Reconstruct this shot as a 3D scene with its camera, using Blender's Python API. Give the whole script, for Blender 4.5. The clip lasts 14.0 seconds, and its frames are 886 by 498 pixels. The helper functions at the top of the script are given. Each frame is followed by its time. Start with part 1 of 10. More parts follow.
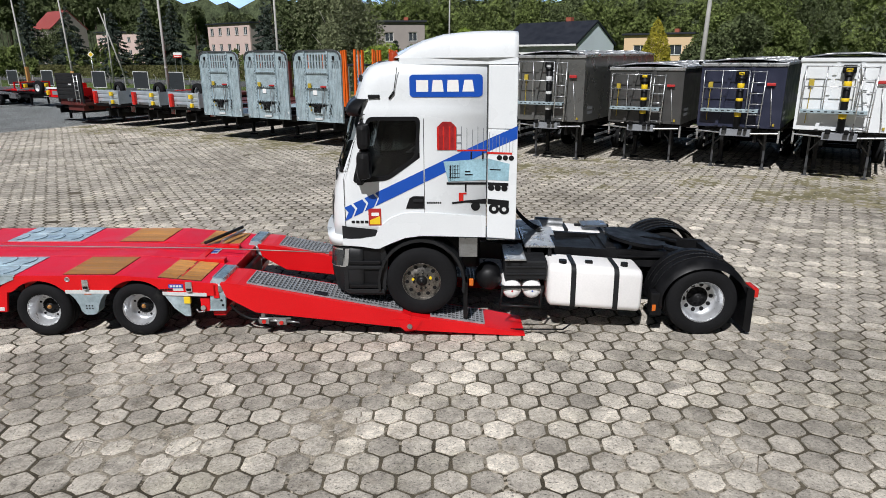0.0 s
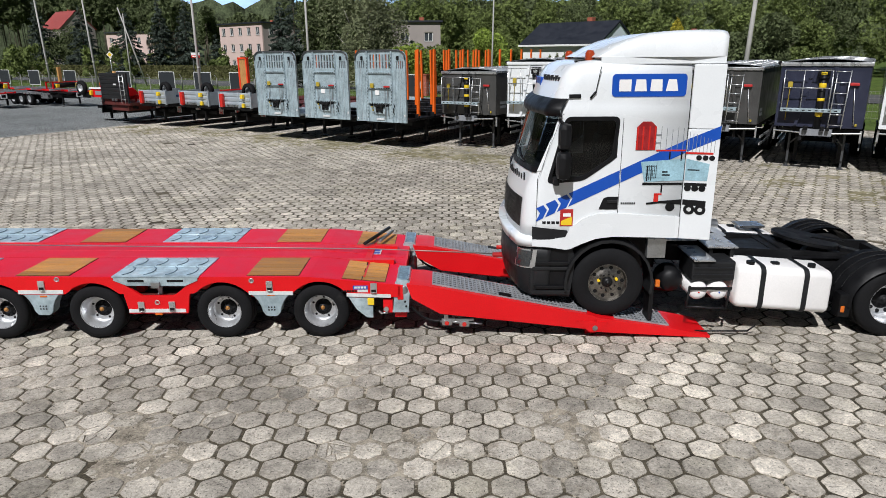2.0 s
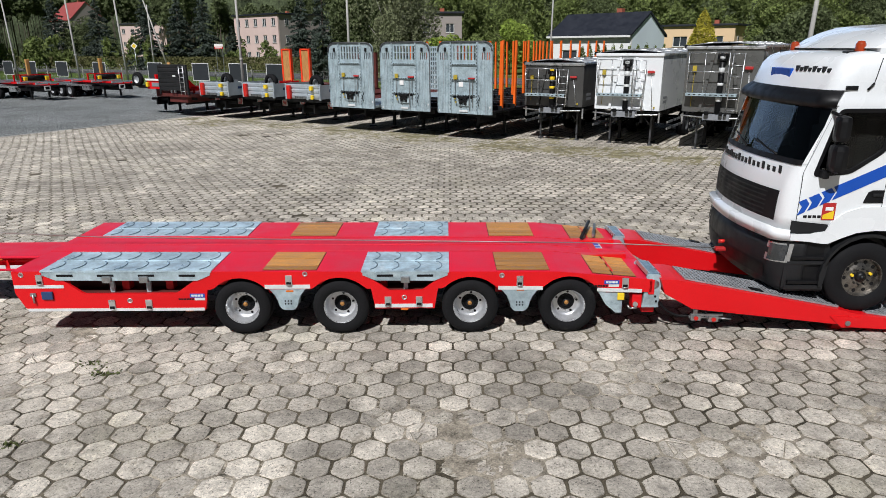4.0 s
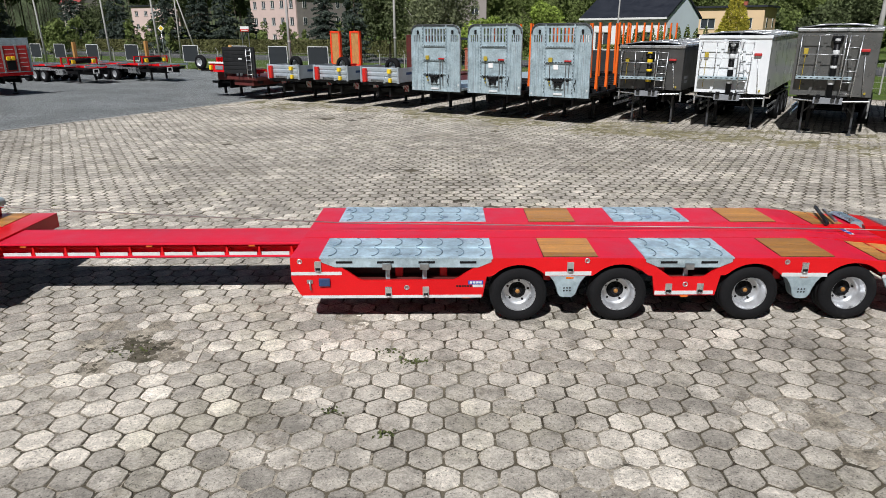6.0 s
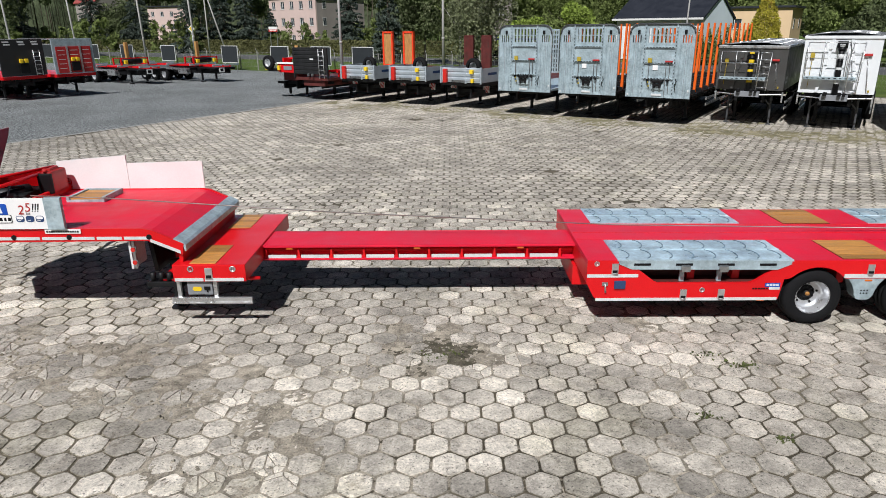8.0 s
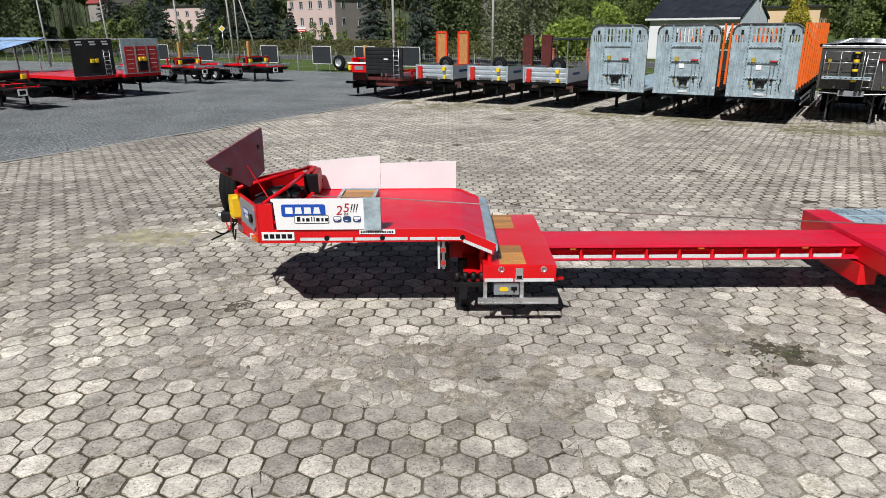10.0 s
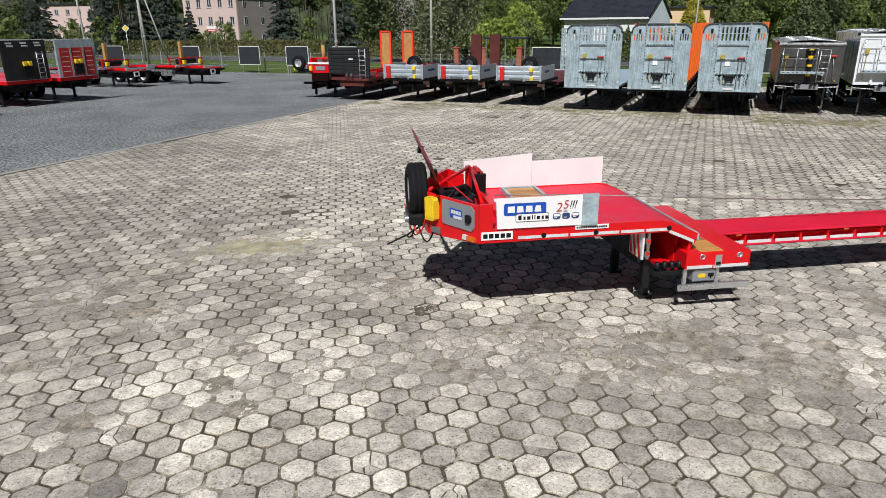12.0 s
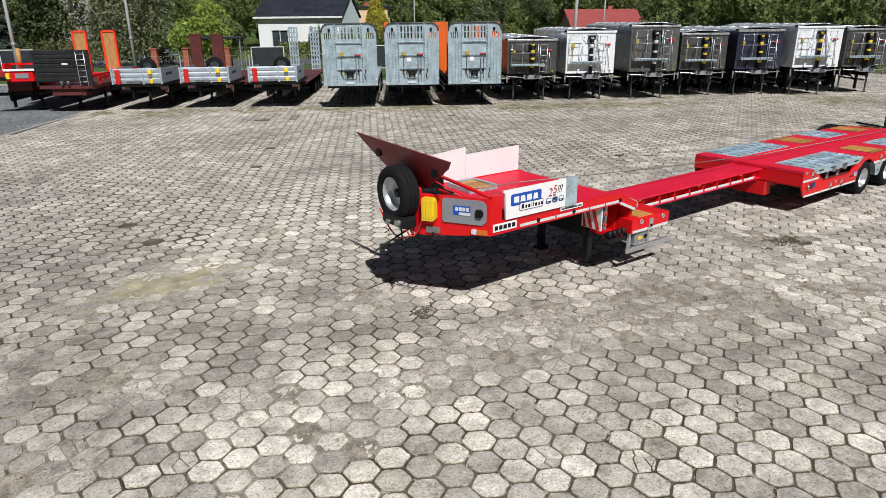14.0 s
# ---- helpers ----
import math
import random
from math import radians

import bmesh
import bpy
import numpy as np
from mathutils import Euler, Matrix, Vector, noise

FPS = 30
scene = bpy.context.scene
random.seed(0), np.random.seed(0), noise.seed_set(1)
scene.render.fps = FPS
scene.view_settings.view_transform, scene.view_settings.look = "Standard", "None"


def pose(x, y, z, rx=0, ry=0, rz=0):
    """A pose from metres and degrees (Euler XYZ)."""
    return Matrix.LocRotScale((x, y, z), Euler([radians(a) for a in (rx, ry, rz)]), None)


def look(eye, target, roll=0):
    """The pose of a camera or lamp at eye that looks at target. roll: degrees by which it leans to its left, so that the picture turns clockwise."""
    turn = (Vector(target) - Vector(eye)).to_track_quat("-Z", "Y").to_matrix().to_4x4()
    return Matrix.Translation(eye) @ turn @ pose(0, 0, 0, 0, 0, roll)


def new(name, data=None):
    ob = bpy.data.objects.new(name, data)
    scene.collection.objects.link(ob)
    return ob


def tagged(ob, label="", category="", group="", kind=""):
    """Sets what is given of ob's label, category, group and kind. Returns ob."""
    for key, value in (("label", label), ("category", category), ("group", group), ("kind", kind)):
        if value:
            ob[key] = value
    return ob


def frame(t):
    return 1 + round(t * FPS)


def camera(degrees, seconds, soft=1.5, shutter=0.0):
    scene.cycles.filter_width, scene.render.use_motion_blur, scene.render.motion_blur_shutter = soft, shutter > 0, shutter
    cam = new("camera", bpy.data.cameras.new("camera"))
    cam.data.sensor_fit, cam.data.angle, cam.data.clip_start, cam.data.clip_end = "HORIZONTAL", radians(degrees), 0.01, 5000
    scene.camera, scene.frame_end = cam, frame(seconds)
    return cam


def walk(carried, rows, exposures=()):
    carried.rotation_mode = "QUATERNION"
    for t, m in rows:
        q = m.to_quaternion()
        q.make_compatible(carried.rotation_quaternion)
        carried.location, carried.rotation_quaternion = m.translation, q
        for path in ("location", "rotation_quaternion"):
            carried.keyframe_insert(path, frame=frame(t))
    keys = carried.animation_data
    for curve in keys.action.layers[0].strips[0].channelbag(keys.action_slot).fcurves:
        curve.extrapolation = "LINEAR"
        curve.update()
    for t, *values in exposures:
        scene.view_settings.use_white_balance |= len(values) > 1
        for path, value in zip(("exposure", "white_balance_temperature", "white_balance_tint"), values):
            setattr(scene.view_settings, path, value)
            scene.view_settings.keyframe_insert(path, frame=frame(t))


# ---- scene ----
cam = camera(68.0, 14.0, soft=0.7)
METRES, EYE, TILT, LEAN, TURN = 26.0, 3.76, 0.9, 0.35, -0.4
ROWS = [
    (0.0, 0.0, 0.0, 0.0, -0.03, -17.47, 0.09),
    (0.5, -0.0203, 0.0009, -0.0002, 0.0, -17.45, 0.09),
    (1.0, -0.0431, 0.0014, -0.0003, 0.01, -17.44, 0.07),
    (1.5, -0.0686, 0.0019, -0.0004, 0.01, -17.44, 0.07),
    (2.0, -0.0971, 0.0029, -0.0003, 0.01, -17.46, 0.1),
    (2.5, -0.1274, 0.0041, -0.0006, 0.02, -17.42, 0.03),
    (3.0, -0.1591, 0.0052, -0.0005, 0.03, -17.43, 0.05),
    (3.2, -0.1722, 0.0057, -0.0005, 0.035, -17.44, 0.06),
    (5.3, -0.3193, 0.0103, -0.0005, 0.15, -19.54, 0.11),
    (5.5, -0.3337, 0.0107, -0.0005, 0.16, -19.55, 0.11),
    (6.0, -0.3701, 0.0119, -0.0005, 0.19, -19.54, 0.12),
    (6.5, -0.4068, 0.0125, -0.0004, 0.21, -19.53, 0.11),
    (7.0, -0.4441, 0.013, -0.0005, 0.23, -19.52, 0.13),
    (7.5, -0.4818, 0.0138, -0.0006, 0.26, -19.51, 0.13),
    (8.0, -0.52, 0.0146, -0.0005, 0.29, -19.5, 0.13),
    (8.5, -0.5589, 0.0145, -0.0007, 0.32, -19.5, 0.14),
    (9.0, -0.5981, 0.0143, -0.0006, 0.34, -19.5, 0.15),
    (9.2, -0.614, 0.0143, -0.0006, 0.35, -19.5, 0.15),
    (10.2, -0.6945, 0.0143, 0.0001, 0.2, -19.52, 0.13),
    (11.3, -0.7837, 0.0142, 0.0006, -2.75, -19.55, 0.09),
    (11.5, -0.7997, 0.0151, 0.0007, -3.99, -19.56, 0.08),
    (12.0, -0.8394, 0.0211, 0.0007, -9.0, -19.59, 0.05),
    (12.5, -0.8781, 0.0304, 0.0006, -15.77, -19.63, -0.01),
    (13.0, -0.9157, 0.044, 0.0005, -22.66, -19.62, -0.1),
    (13.5, -0.952, 0.0612, 0.0004, -29.53, -19.64, -0.18),
    (14.0, -0.9858, 0.0824, 0.0003, -36.43, -19.62, -0.28),
]
walk(cam, [(t, pose(0, 0, EYE, TILT, LEAN, TURN) @ pose(METRES * x, METRES * y, METRES * z, 90 + pitch, roll, yaw)) for t, x, y, z, yaw, pitch, roll in ROWS],
     exposures=((0.0, -0.09), (3.2, -0.09), (5.5, 0.0), (14.0, 0.0)))

# ---- light ----
world = bpy.data.worlds.new("sky")
scene.world = world
world.use_nodes = True
wn = world.node_tree
wn.nodes.clear()
sky = wn.nodes.new("ShaderNodeTexSky")
sky.sky_type = "NISHITA"
sky.sun_disc = False
sky.sun_elevation = radians(49.2)
sky.sun_rotation = radians(200.6)
bg = wn.nodes.new("ShaderNodeBackground")
bg.inputs["Strength"].default_value = 0.018
wout = wn.nodes.new("ShaderNodeOutputWorld")
wn.links.new(sky.outputs[0], bg.inputs[0])
wn.links.new(bg.outputs[0], wout.inputs[0])
sun_data = bpy.data.lights.new("sun", "SUN")
sun_data.energy = 5.0
sun_data.angle = radians(0.53)
sun_data.color = (0.98, 0.985, 1.0)
sun = new("sun", sun_data)
sun.matrix_basis = look((-14.6, -38.8, 48), (0, 0, 0))
scene.view_settings.exposure = 0.0


# ---- materials ----
def mat(name, color, rough=0.6, metal=0.0, vary=0.12, scale=3.0, fine=40.0, bump=0.15, dist=0.004, dirt=None, dirt_at=0.62,
        coat=0.0, per="", emit=0.0, cut=0.0, spec=0.5, coords="Object", aniso=(1, 1, 1), rvar=0.12, broad=0.0, spread=(0.66, 1.2)):
    """Surface with two scales of tone variation, fine relief and, where given, blotches of dirt."""
    m = bpy.data.materials.new(name)
    m.use_nodes = True
    nt = m.node_tree
    n, l = nt.nodes, nt.links
    b = n["Principled BSDF"]
    if coords == "World":
        co = n.new("ShaderNodeNewGeometry").outputs["Position"]
    else:
        co = n.new("ShaderNodeTexCoord").outputs["Object"]
    mp = n.new("ShaderNodeMapping")
    mp.inputs["Scale"].default_value = aniso
    l.new(co, mp.inputs["Vector"])
    if per == "object":
        oi = n.new("ShaderNodeObjectInfo")
        cmb = n.new("ShaderNodeVectorMath")
        cmb.operation = "SCALE"
        cmb.inputs[0].default_value = (37, 53, 11)
        l.new(oi.outputs["Random"], cmb.inputs["Scale"])
        l.new(cmb.outputs[0], mp.inputs["Location"])
    n1 = n.new("ShaderNodeTexNoise")
    n1.inputs["Scale"].default_value = scale
    n1.inputs["Detail"].default_value = 4
    n2 = n.new("ShaderNodeTexNoise")
    n2.inputs["Scale"].default_value = fine
    n2.inputs["Detail"].default_value = 5
    n2.inputs["Roughness"].default_value = 0.65
    l.new(mp.outputs[0], n1.inputs["Vector"])
    l.new(mp.outputs[0], n2.inputs["Vector"])
    add = n.new("ShaderNodeMath")
    add.operation = "ADD"
    l.new(n1.outputs["Fac"], add.inputs[0])
    l.new(n2.outputs["Fac"], add.inputs[1])
    rng = n.new("ShaderNodeMapRange")
    rng.inputs["From Min"].default_value = 0.65
    rng.inputs["From Max"].default_value = 1.35
    rng.inputs["To Min"].default_value = 1 - vary * 1.6
    rng.inputs["To Max"].default_value = 1 + vary
    l.new(add.outputs[0], rng.inputs["Value"])
    fac = rng.outputs["Result"]
    if per:
        if per == "object":
            r = n.new("ShaderNodeObjectInfo").outputs["Random"]
        else:
            r = n.new("ShaderNodeNewGeometry").outputs["Random Per Island"]
        r2 = n.new("ShaderNodeMapRange")
        r2.inputs["To Min"].default_value = spread[0]
        r2.inputs["To Max"].default_value = spread[1]
        l.new(r, r2.inputs["Value"])
        mu = n.new("ShaderNodeMath")
        mu.operation = "MULTIPLY"
        l.new(fac, mu.inputs[0])
        l.new(r2.outputs["Result"], mu.inputs[1])
        fac = mu.outputs[0]
    if broad:
        n4 = n.new("ShaderNodeTexNoise")
        n4.inputs["Scale"].default_value = 0.28
        n4.inputs["Detail"].default_value = 6
        n4.inputs["Roughness"].default_value = 0.62
        l.new(mp.outputs[0], n4.inputs["Vector"])
        r4 = n.new("ShaderNodeMapRange")
        r4.inputs["From Min"].default_value = 0.36
        r4.inputs["From Max"].default_value = 0.62
        r4.inputs["To Min"].default_value = 1 - broad
        r4.inputs["To Max"].default_value = 1 + broad * 0.5
        l.new(n4.outputs["Fac"], r4.inputs["Value"])
        m4 = n.new("ShaderNodeMath")
        m4.operation = "MULTIPLY"
        l.new(fac, m4.inputs[0])
        l.new(r4.outputs["Result"], m4.inputs[1])
        fac = m4.outputs[0]
    sc = n.new("ShaderNodeVectorMath")
    sc.operation = "SCALE"
    sc.inputs[0].default_value = color
    l.new(fac, sc.inputs["Scale"])
    col = sc.outputs[0]
    if dirt:
        n3 = n.new("ShaderNodeTexNoise")
        n3.inputs["Scale"].default_value = scale * 0.6
        n3.inputs["Detail"].default_value = 7
        n3.inputs["Roughness"].default_value = 0.7
        l.new(mp.outputs[0], n3.inputs["Vector"])
        r3 = n.new("ShaderNodeMapRange")
        r3.inputs["From Min"].default_value = dirt_at
        r3.inputs["From Max"].default_value = dirt_at + 0.12
        l.new(n3.outputs["Fac"], r3.inputs["Value"])
        mix = n.new("ShaderNodeMix")
        mix.data_type = "RGBA"
        l.new(r3.outputs["Result"], mix.inputs["Factor"])
        l.new(col, mix.inputs["A"])
        mix.inputs["B"].default_value = (*dirt, 1)
        col = mix.outputs["Result"]
    l.new(col, b.inputs["Base Color"])
    b.inputs["Metallic"].default_value = metal
    b.inputs["Specular IOR Level"].default_value = spec
    b.inputs["Coat Weight"].default_value = coat
    b.inputs["Coat Roughness"].default_value = 0.08
    rr = n.new("ShaderNodeMapRange")
    rr.inputs["From Min"].default_value = 0.3
    rr.inputs["From Max"].default_value = 0.7
    rr.inputs["To Min"].default_value = max(0.03, rough - rvar)
    rr.inputs["To Max"].default_value = min(1.0, rough + rvar)
    l.new(n1.outputs["Fac"], rr.inputs["Value"])
    l.new(rr.outputs["Result"], b.inputs["Roughness"])
    if bump:
        bp = n.new("ShaderNodeBump")
        bp.inputs["Strength"].default_value = bump
        bp.inputs["Distance"].default_value = dist
        l.new(n2.outputs["Fac"], bp.inputs["Height"])
        l.new(bp.outputs[0], b.inputs["Normal"])
    if cut:
        # gaps between the single leaves of a clump
        n5 = n.new("ShaderNodeTexNoise")
        n5.inputs["Scale"].default_value = cut
        n5.inputs["Detail"].default_value = 1
        l.new(mp.outputs[0], n5.inputs["Vector"])
        r5 = n.new("ShaderNodeMapRange")
        r5.inputs["From Min"].default_value = 0.455
        r5.inputs["From Max"].default_value = 0.475
        l.new(n5.outputs["Fac"], r5.inputs["Value"])
        l.new(r5.outputs["Result"], b.inputs["Alpha"])
    if emit:
        b.inputs["Emission Color"].default_value = (*color, 1)
        b.inputs["Emission Strength"].default_value = emit
    return m


RED = mat("red paint", (0.66, 0.006, 0.010), 0.40, vary=0.08, scale=1.2, fine=60, bump=0.03, coat=0.08, spec=0.28, dirt=(0.42, 0.03, 0.035), dirt_at=0.66)
RED_DECK = mat("red deck paint", (0.68, 0.010, 0.040), 0.55, vary=0.10, scale=2.5, fine=90, bump=0.12, coat=0.06, spec=0.3, dirt=(0.42, 0.035, 0.05), dirt_at=0.70)
RED_DARK = mat("faded dark red paint and recess shade", (0.105, 0.018, 0.015), 0.65, vary=0.25, scale=3, dirt=(0.06, 0.022, 0.016), dirt_at=0.55)
WHITE = mat("white paint", (0.74, 0.76, 0.775), 0.3, vary=0.03, scale=1.5, fine=50, bump=0.02, coat=0.5)
WHITE_BOARD = mat("white board", (0.82, 0.80, 0.79), 0.45, vary=0.04, scale=2, bump=0.03)
BLUE = mat("blue lettering film", (0.006, 0.07, 0.40), 0.35, vary=0.06, bump=0.02)
BLUE_DARK = mat("dark blue plastic", (0.02, 0.05, 0.14), 0.5, vary=0.2, scale=8)
GALV = mat("galvanised steel", (0.37, 0.46, 0.50), 0.45, metal=0.2, vary=0.28, scale=3.2, fine=14, bump=0.08, dirt=(0.50, 0.59, 0.62), dirt_at=0.56)
GALV_DECK = mat("galvanised checker plate", (0.50, 0.63, 0.70), 0.38, metal=0.3, vary=0.34, scale=2.2, fine=9, bump=0.1, dirt=(0.80, 0.86, 0.89), dirt_at=0.56)
STEEL = mat("bare steel", (0.42, 0.43, 0.44), 0.35, metal=0.9, vary=0.2, scale=6)
ALU = mat("brushed aluminium", (0.66, 0.67, 0.68), 0.32, metal=0.85, vary=0.12, scale=5)
EMBOSS = mat("blue grey worn zinc and painted sky tone", (0.21, 0.30, 0.37), 0.4, metal=0.3, vary=0.4, scale=5, fine=20)
GRATE = mat("galvanised grating", (0.42, 0.43, 0.45), 0.5, metal=0.5, vary=0.2, scale=7)
WOOD = mat("oiled hardwood plank", (0.53, 0.245, 0.062), 0.5, vary=0.3, scale=3, fine=30, bump=0.3, aniso=(1, 9, 4), per="object")
RUBBER = mat("tyre rubber", (0.009, 0.009, 0.010), 0.85, vary=0.25, scale=5, bump=0.2, dirt=(0.026, 0.025, 0.023), dirt_at=0.62, spec=0.18)
BLACK = mat("black plastic", (0.006, 0.006, 0.007), 0.48, spec=0.25, vary=0.25, scale=6, bump=0.1)
GREY_DARK = mat("dark grey plastic", (0.013, 0.0135, 0.015), 0.5, spec=0.3, vary=0.18, scale=6, bump=0.12)
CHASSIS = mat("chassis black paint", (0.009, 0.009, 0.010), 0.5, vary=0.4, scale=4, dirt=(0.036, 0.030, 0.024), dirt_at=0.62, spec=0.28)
RIM = mat("silver wheel paint", (0.60, 0.61, 0.63), 0.36, metal=0.7, vary=0.12, scale=8)
RIM_DIRTY = mat("dirty steel wheel", (0.27, 0.25, 0.225), 0.38, metal=0.9, vary=0.45, scale=9, dirt=(0.05, 0.045, 0.04), dirt_at=0.56)
YELLOW_DULL = mat("dull yellow paint", (0.42, 0.31, 0.03), 0.6, vary=0.2)
YELLOW = mat("yellow plastic", (0.80, 0.55, 0.02), 0.45, vary=0.08)
AMBER = mat("amber lens", (0.62, 0.14, 0.015), 0.25, vary=0.05, bump=0)
AMBER_DIM = mat("dirty amber cap", (0.34, 0.15, 0.03), 0.5, vary=0.3, scale=20)
LAMP_RED = mat("red lens", (0.55, 0.02, 0.015), 0.2, vary=0.05, bump=0)
ORANGE = mat("orange paint", (0.80, 0.13, 0.012), 0.45, vary=0.1, scale=3)
TAPE = mat("white reflective tape", (0.64, 0.65, 0.65), 0.4, vary=0.12, scale=9)
GREY_BOX = mat("grey box paint", (0.22, 0.23, 0.25), 0.5, vary=0.08)
# mottled grey stands for reflections and a dim interior; used on the headlamps
GLASS_MOTTLED = mat("grey glass with painted reflections", (0.032, 0.037, 0.042), 0.05, vary=0.6, scale=1.6, fine=4, bump=0, spec=0.8, rvar=0.01, coat=0.5)
LINING = mat("dark cab lining", (0.030, 0.031, 0.034), 0.8, vary=0.2, scale=5)


def clear_glass(name, tint):
    """Thin vehicle glass: clear, a little tinted, with a mirror-like sheen."""
    m = bpy.data.materials.new(name)
    m.use_nodes = True
    n, l = m.node_tree.nodes, m.node_tree.links
    n.remove(n["Principled BSDF"])
    see, shine, mix, fr = n.new("ShaderNodeBsdfTransparent"), n.new("ShaderNodeBsdfGlossy"), n.new("ShaderNodeMixShader"), n.new("ShaderNodeFresnel")
    see.inputs["Color"].default_value = (*tint, 1)
    shine.inputs["Roughness"].default_value = 0.03
    fr.inputs["IOR"].default_value = 1.5
    l.new(fr.outputs[0], mix.inputs[0])
    l.new(see.outputs[0], mix.inputs[1])
    l.new(shine.outputs[0], mix.inputs[2])
    l.new(mix.outputs[0], n["Material Output"].inputs["Surface"])
    return m


GLASS_CLEAR = clear_glass("tinted cab glass", (0.46, 0.50, 0.51))
GLASS_DARK = mat("tinted glass", (0.006, 0.007, 0.008), 0.04, vary=0.05, bump=0, spec=0.5, rvar=0.01)
TIP_GREY = mat("anthracite body paint", (0.075, 0.074, 0.072), 0.4, metal=0.3, vary=0.15, scale=2, coat=0.3)
TIP_LIGHT = mat("grey glossy tipper paint", (0.125, 0.125, 0.12), 0.32, metal=0.3, vary=0.1, scale=2, coat=0.3)
TIP_NAVY = mat("navy body paint", (0.028, 0.032, 0.06), 0.4, metal=0.2, vary=0.15, scale=2, coat=0.3)
BLACK_PAINT = mat("black paint", (0.016, 0.016, 0.017), 0.45, vary=0.3, scale=2)
ROPE = mat("steel rope", (0.30, 0.28, 0.26), 0.5, metal=0.5, vary=0.2)
RED_PRINT = mat("dark red print", (0.30, 0.012, 0.015), 0.4, vary=0.3, scale=14)
BEACON = mat("red beacon lens", (0.34, 0.045, 0.012), 0.15, vary=0.1, bump=0, coat=0.5)
WOODS = mat("far woods", (0.075, 0.092, 0.05), 0.95, vary=0.6, scale=0.25, fine=1.1, bump=1.0, dist=0.6, coords="World", spec=0.1, aniso=(1, 1, 0.9))
SIDE_RED = mat("matt red cover", (0.42, 0.02, 0.02), 0.5)
# darker copy of the red, standing for the lid's side away from the sun
LID_SHADE_RED = mat("red lid paint darkened for shade", (0.21, 0.010, 0.020), 0.5, vary=0.12)


def paver_mat(name, per, low=0.80, high=1.40, rim=False):
    """Weathered concrete: grain, pits, stains, pale and dark pieces."""
    m = bpy.data.materials.new(name)
    m.use_nodes = True
    nt = m.node_tree
    n, l = nt.nodes, nt.links
    b = n["Principled BSDF"]
    pos = n.new("ShaderNodeNewGeometry")
    rnd = n.new("ShaderNodeObjectInfo").outputs["Random"] if per == "object" else pos.outputs["Random Per Island"]
    shift = n.new("ShaderNodeVectorMath")
    shift.operation = "SCALE"
    shift.inputs[0].default_value = (37, 53, 11)
    l.new(rnd, shift.inputs["Scale"])
    own = n.new("ShaderNodeVectorMath")
    own.operation = "ADD"
    l.new(pos.outputs["Position"], own.inputs[0])
    l.new(shift.outputs[0], own.inputs[1])

    def noise_at(vec, scale, detail, r=0.6):
        x = n.new("ShaderNodeTexNoise")
        x.inputs["Scale"].default_value = scale
        x.inputs["Detail"].default_value = detail
        x.inputs["Roughness"].default_value = r
        l.new(vec, x.inputs["Vector"])
        return x.outputs["Fac"]

    def span(v, a0, a1, b0, b1):
        x = n.new("ShaderNodeMapRange")
        for k, q in (("From Min", a0), ("From Max", a1), ("To Min", b0), ("To Max", b1)):
            x.inputs[k].default_value = q
        l.new(v, x.inputs["Value"])
        return x.outputs["Result"]

    def times(p, q):
        x = n.new("ShaderNodeMath")
        x.operation = "MULTIPLY"
        l.new(p, x.inputs[0])
        l.new(q, x.inputs[1])
        return x.outputs[0]

    world_v, own_v = pos.outputs["Position"], own.outputs[0]
    grain = noise_at(own_v, 34, 4, 0.7)
    bent = n.new("ShaderNodeMath")
    bent.operation = "POWER"
    bent.inputs[1].default_value = 1.6
    l.new(rnd, bent.inputs[0])
    tone = span(bent.outputs[0], 0, 1, low, high)
    tone = times(tone, span(noise_at(world_v, 0.22, 5), 0.38, 0.60, 0.78, 1.12))
    tone = times(tone, span(noise_at(world_v, 1.1, 7, 0.7), 0.40, 0.58, 0.72, 1.06))
    tone = times(tone, span(noise_at(own_v, 5.0, 5, 0.65), 0.34, 0.62, 0.76, 1.13))
    tone = times(tone, span(grain, 0.32, 0.68, 0.70, 1.24))
    tone = times(tone, span(noise_at(own_v, 80, 3, 0.6), 0.30, 0.70, 0.84, 1.15))
    tone = times(tone, span(noise_at(own_v, 42, 2, 0.5), 0.31, 0.39, 0.34, 1.0))
    tone = times(tone, span(noise_at(own_v, 9, 6, 0.75), 0.36, 0.45, 0.70, 1.0))
    if rim:
        tone = times(tone, span(noise_at(own_v, 26, 5, 0.7), 0.38, 0.52, 0.62, 1.0))
        tone = times(tone, span(noise_at(world_v, 3.5, 3, 0.6), 0.35, 0.65, 0.82, 1.06))
    sep = n.new("ShaderNodeSeparateXYZ")
    l.new(world_v, sep.inputs[0])
    tone = times(tone, span(sep.outputs["X"], -9.0, -18.0, 1.03, 0.82 if rim else 1.13))
    tone = times(tone, span(sep.outputs["X"], -23.0, -26.5, 1.0, 0.78))
    sc = n.new("ShaderNodeVectorMath")
    sc.operation = "SCALE"
    sc.inputs[0].default_value = (0.490, 0.446, 0.387)
    l.new(tone, sc.inputs["Scale"])

    def tint(col, fac, rgb):
        x = n.new("ShaderNodeMix")
        x.data_type = "RGBA"
        x.blend_type = "MULTIPLY"
        l.new(fac, x.inputs["Factor"])
        l.new(col, x.inputs["A"])
        x.inputs["B"].default_value = (*rgb, 1)
        return x.outputs["Result"]

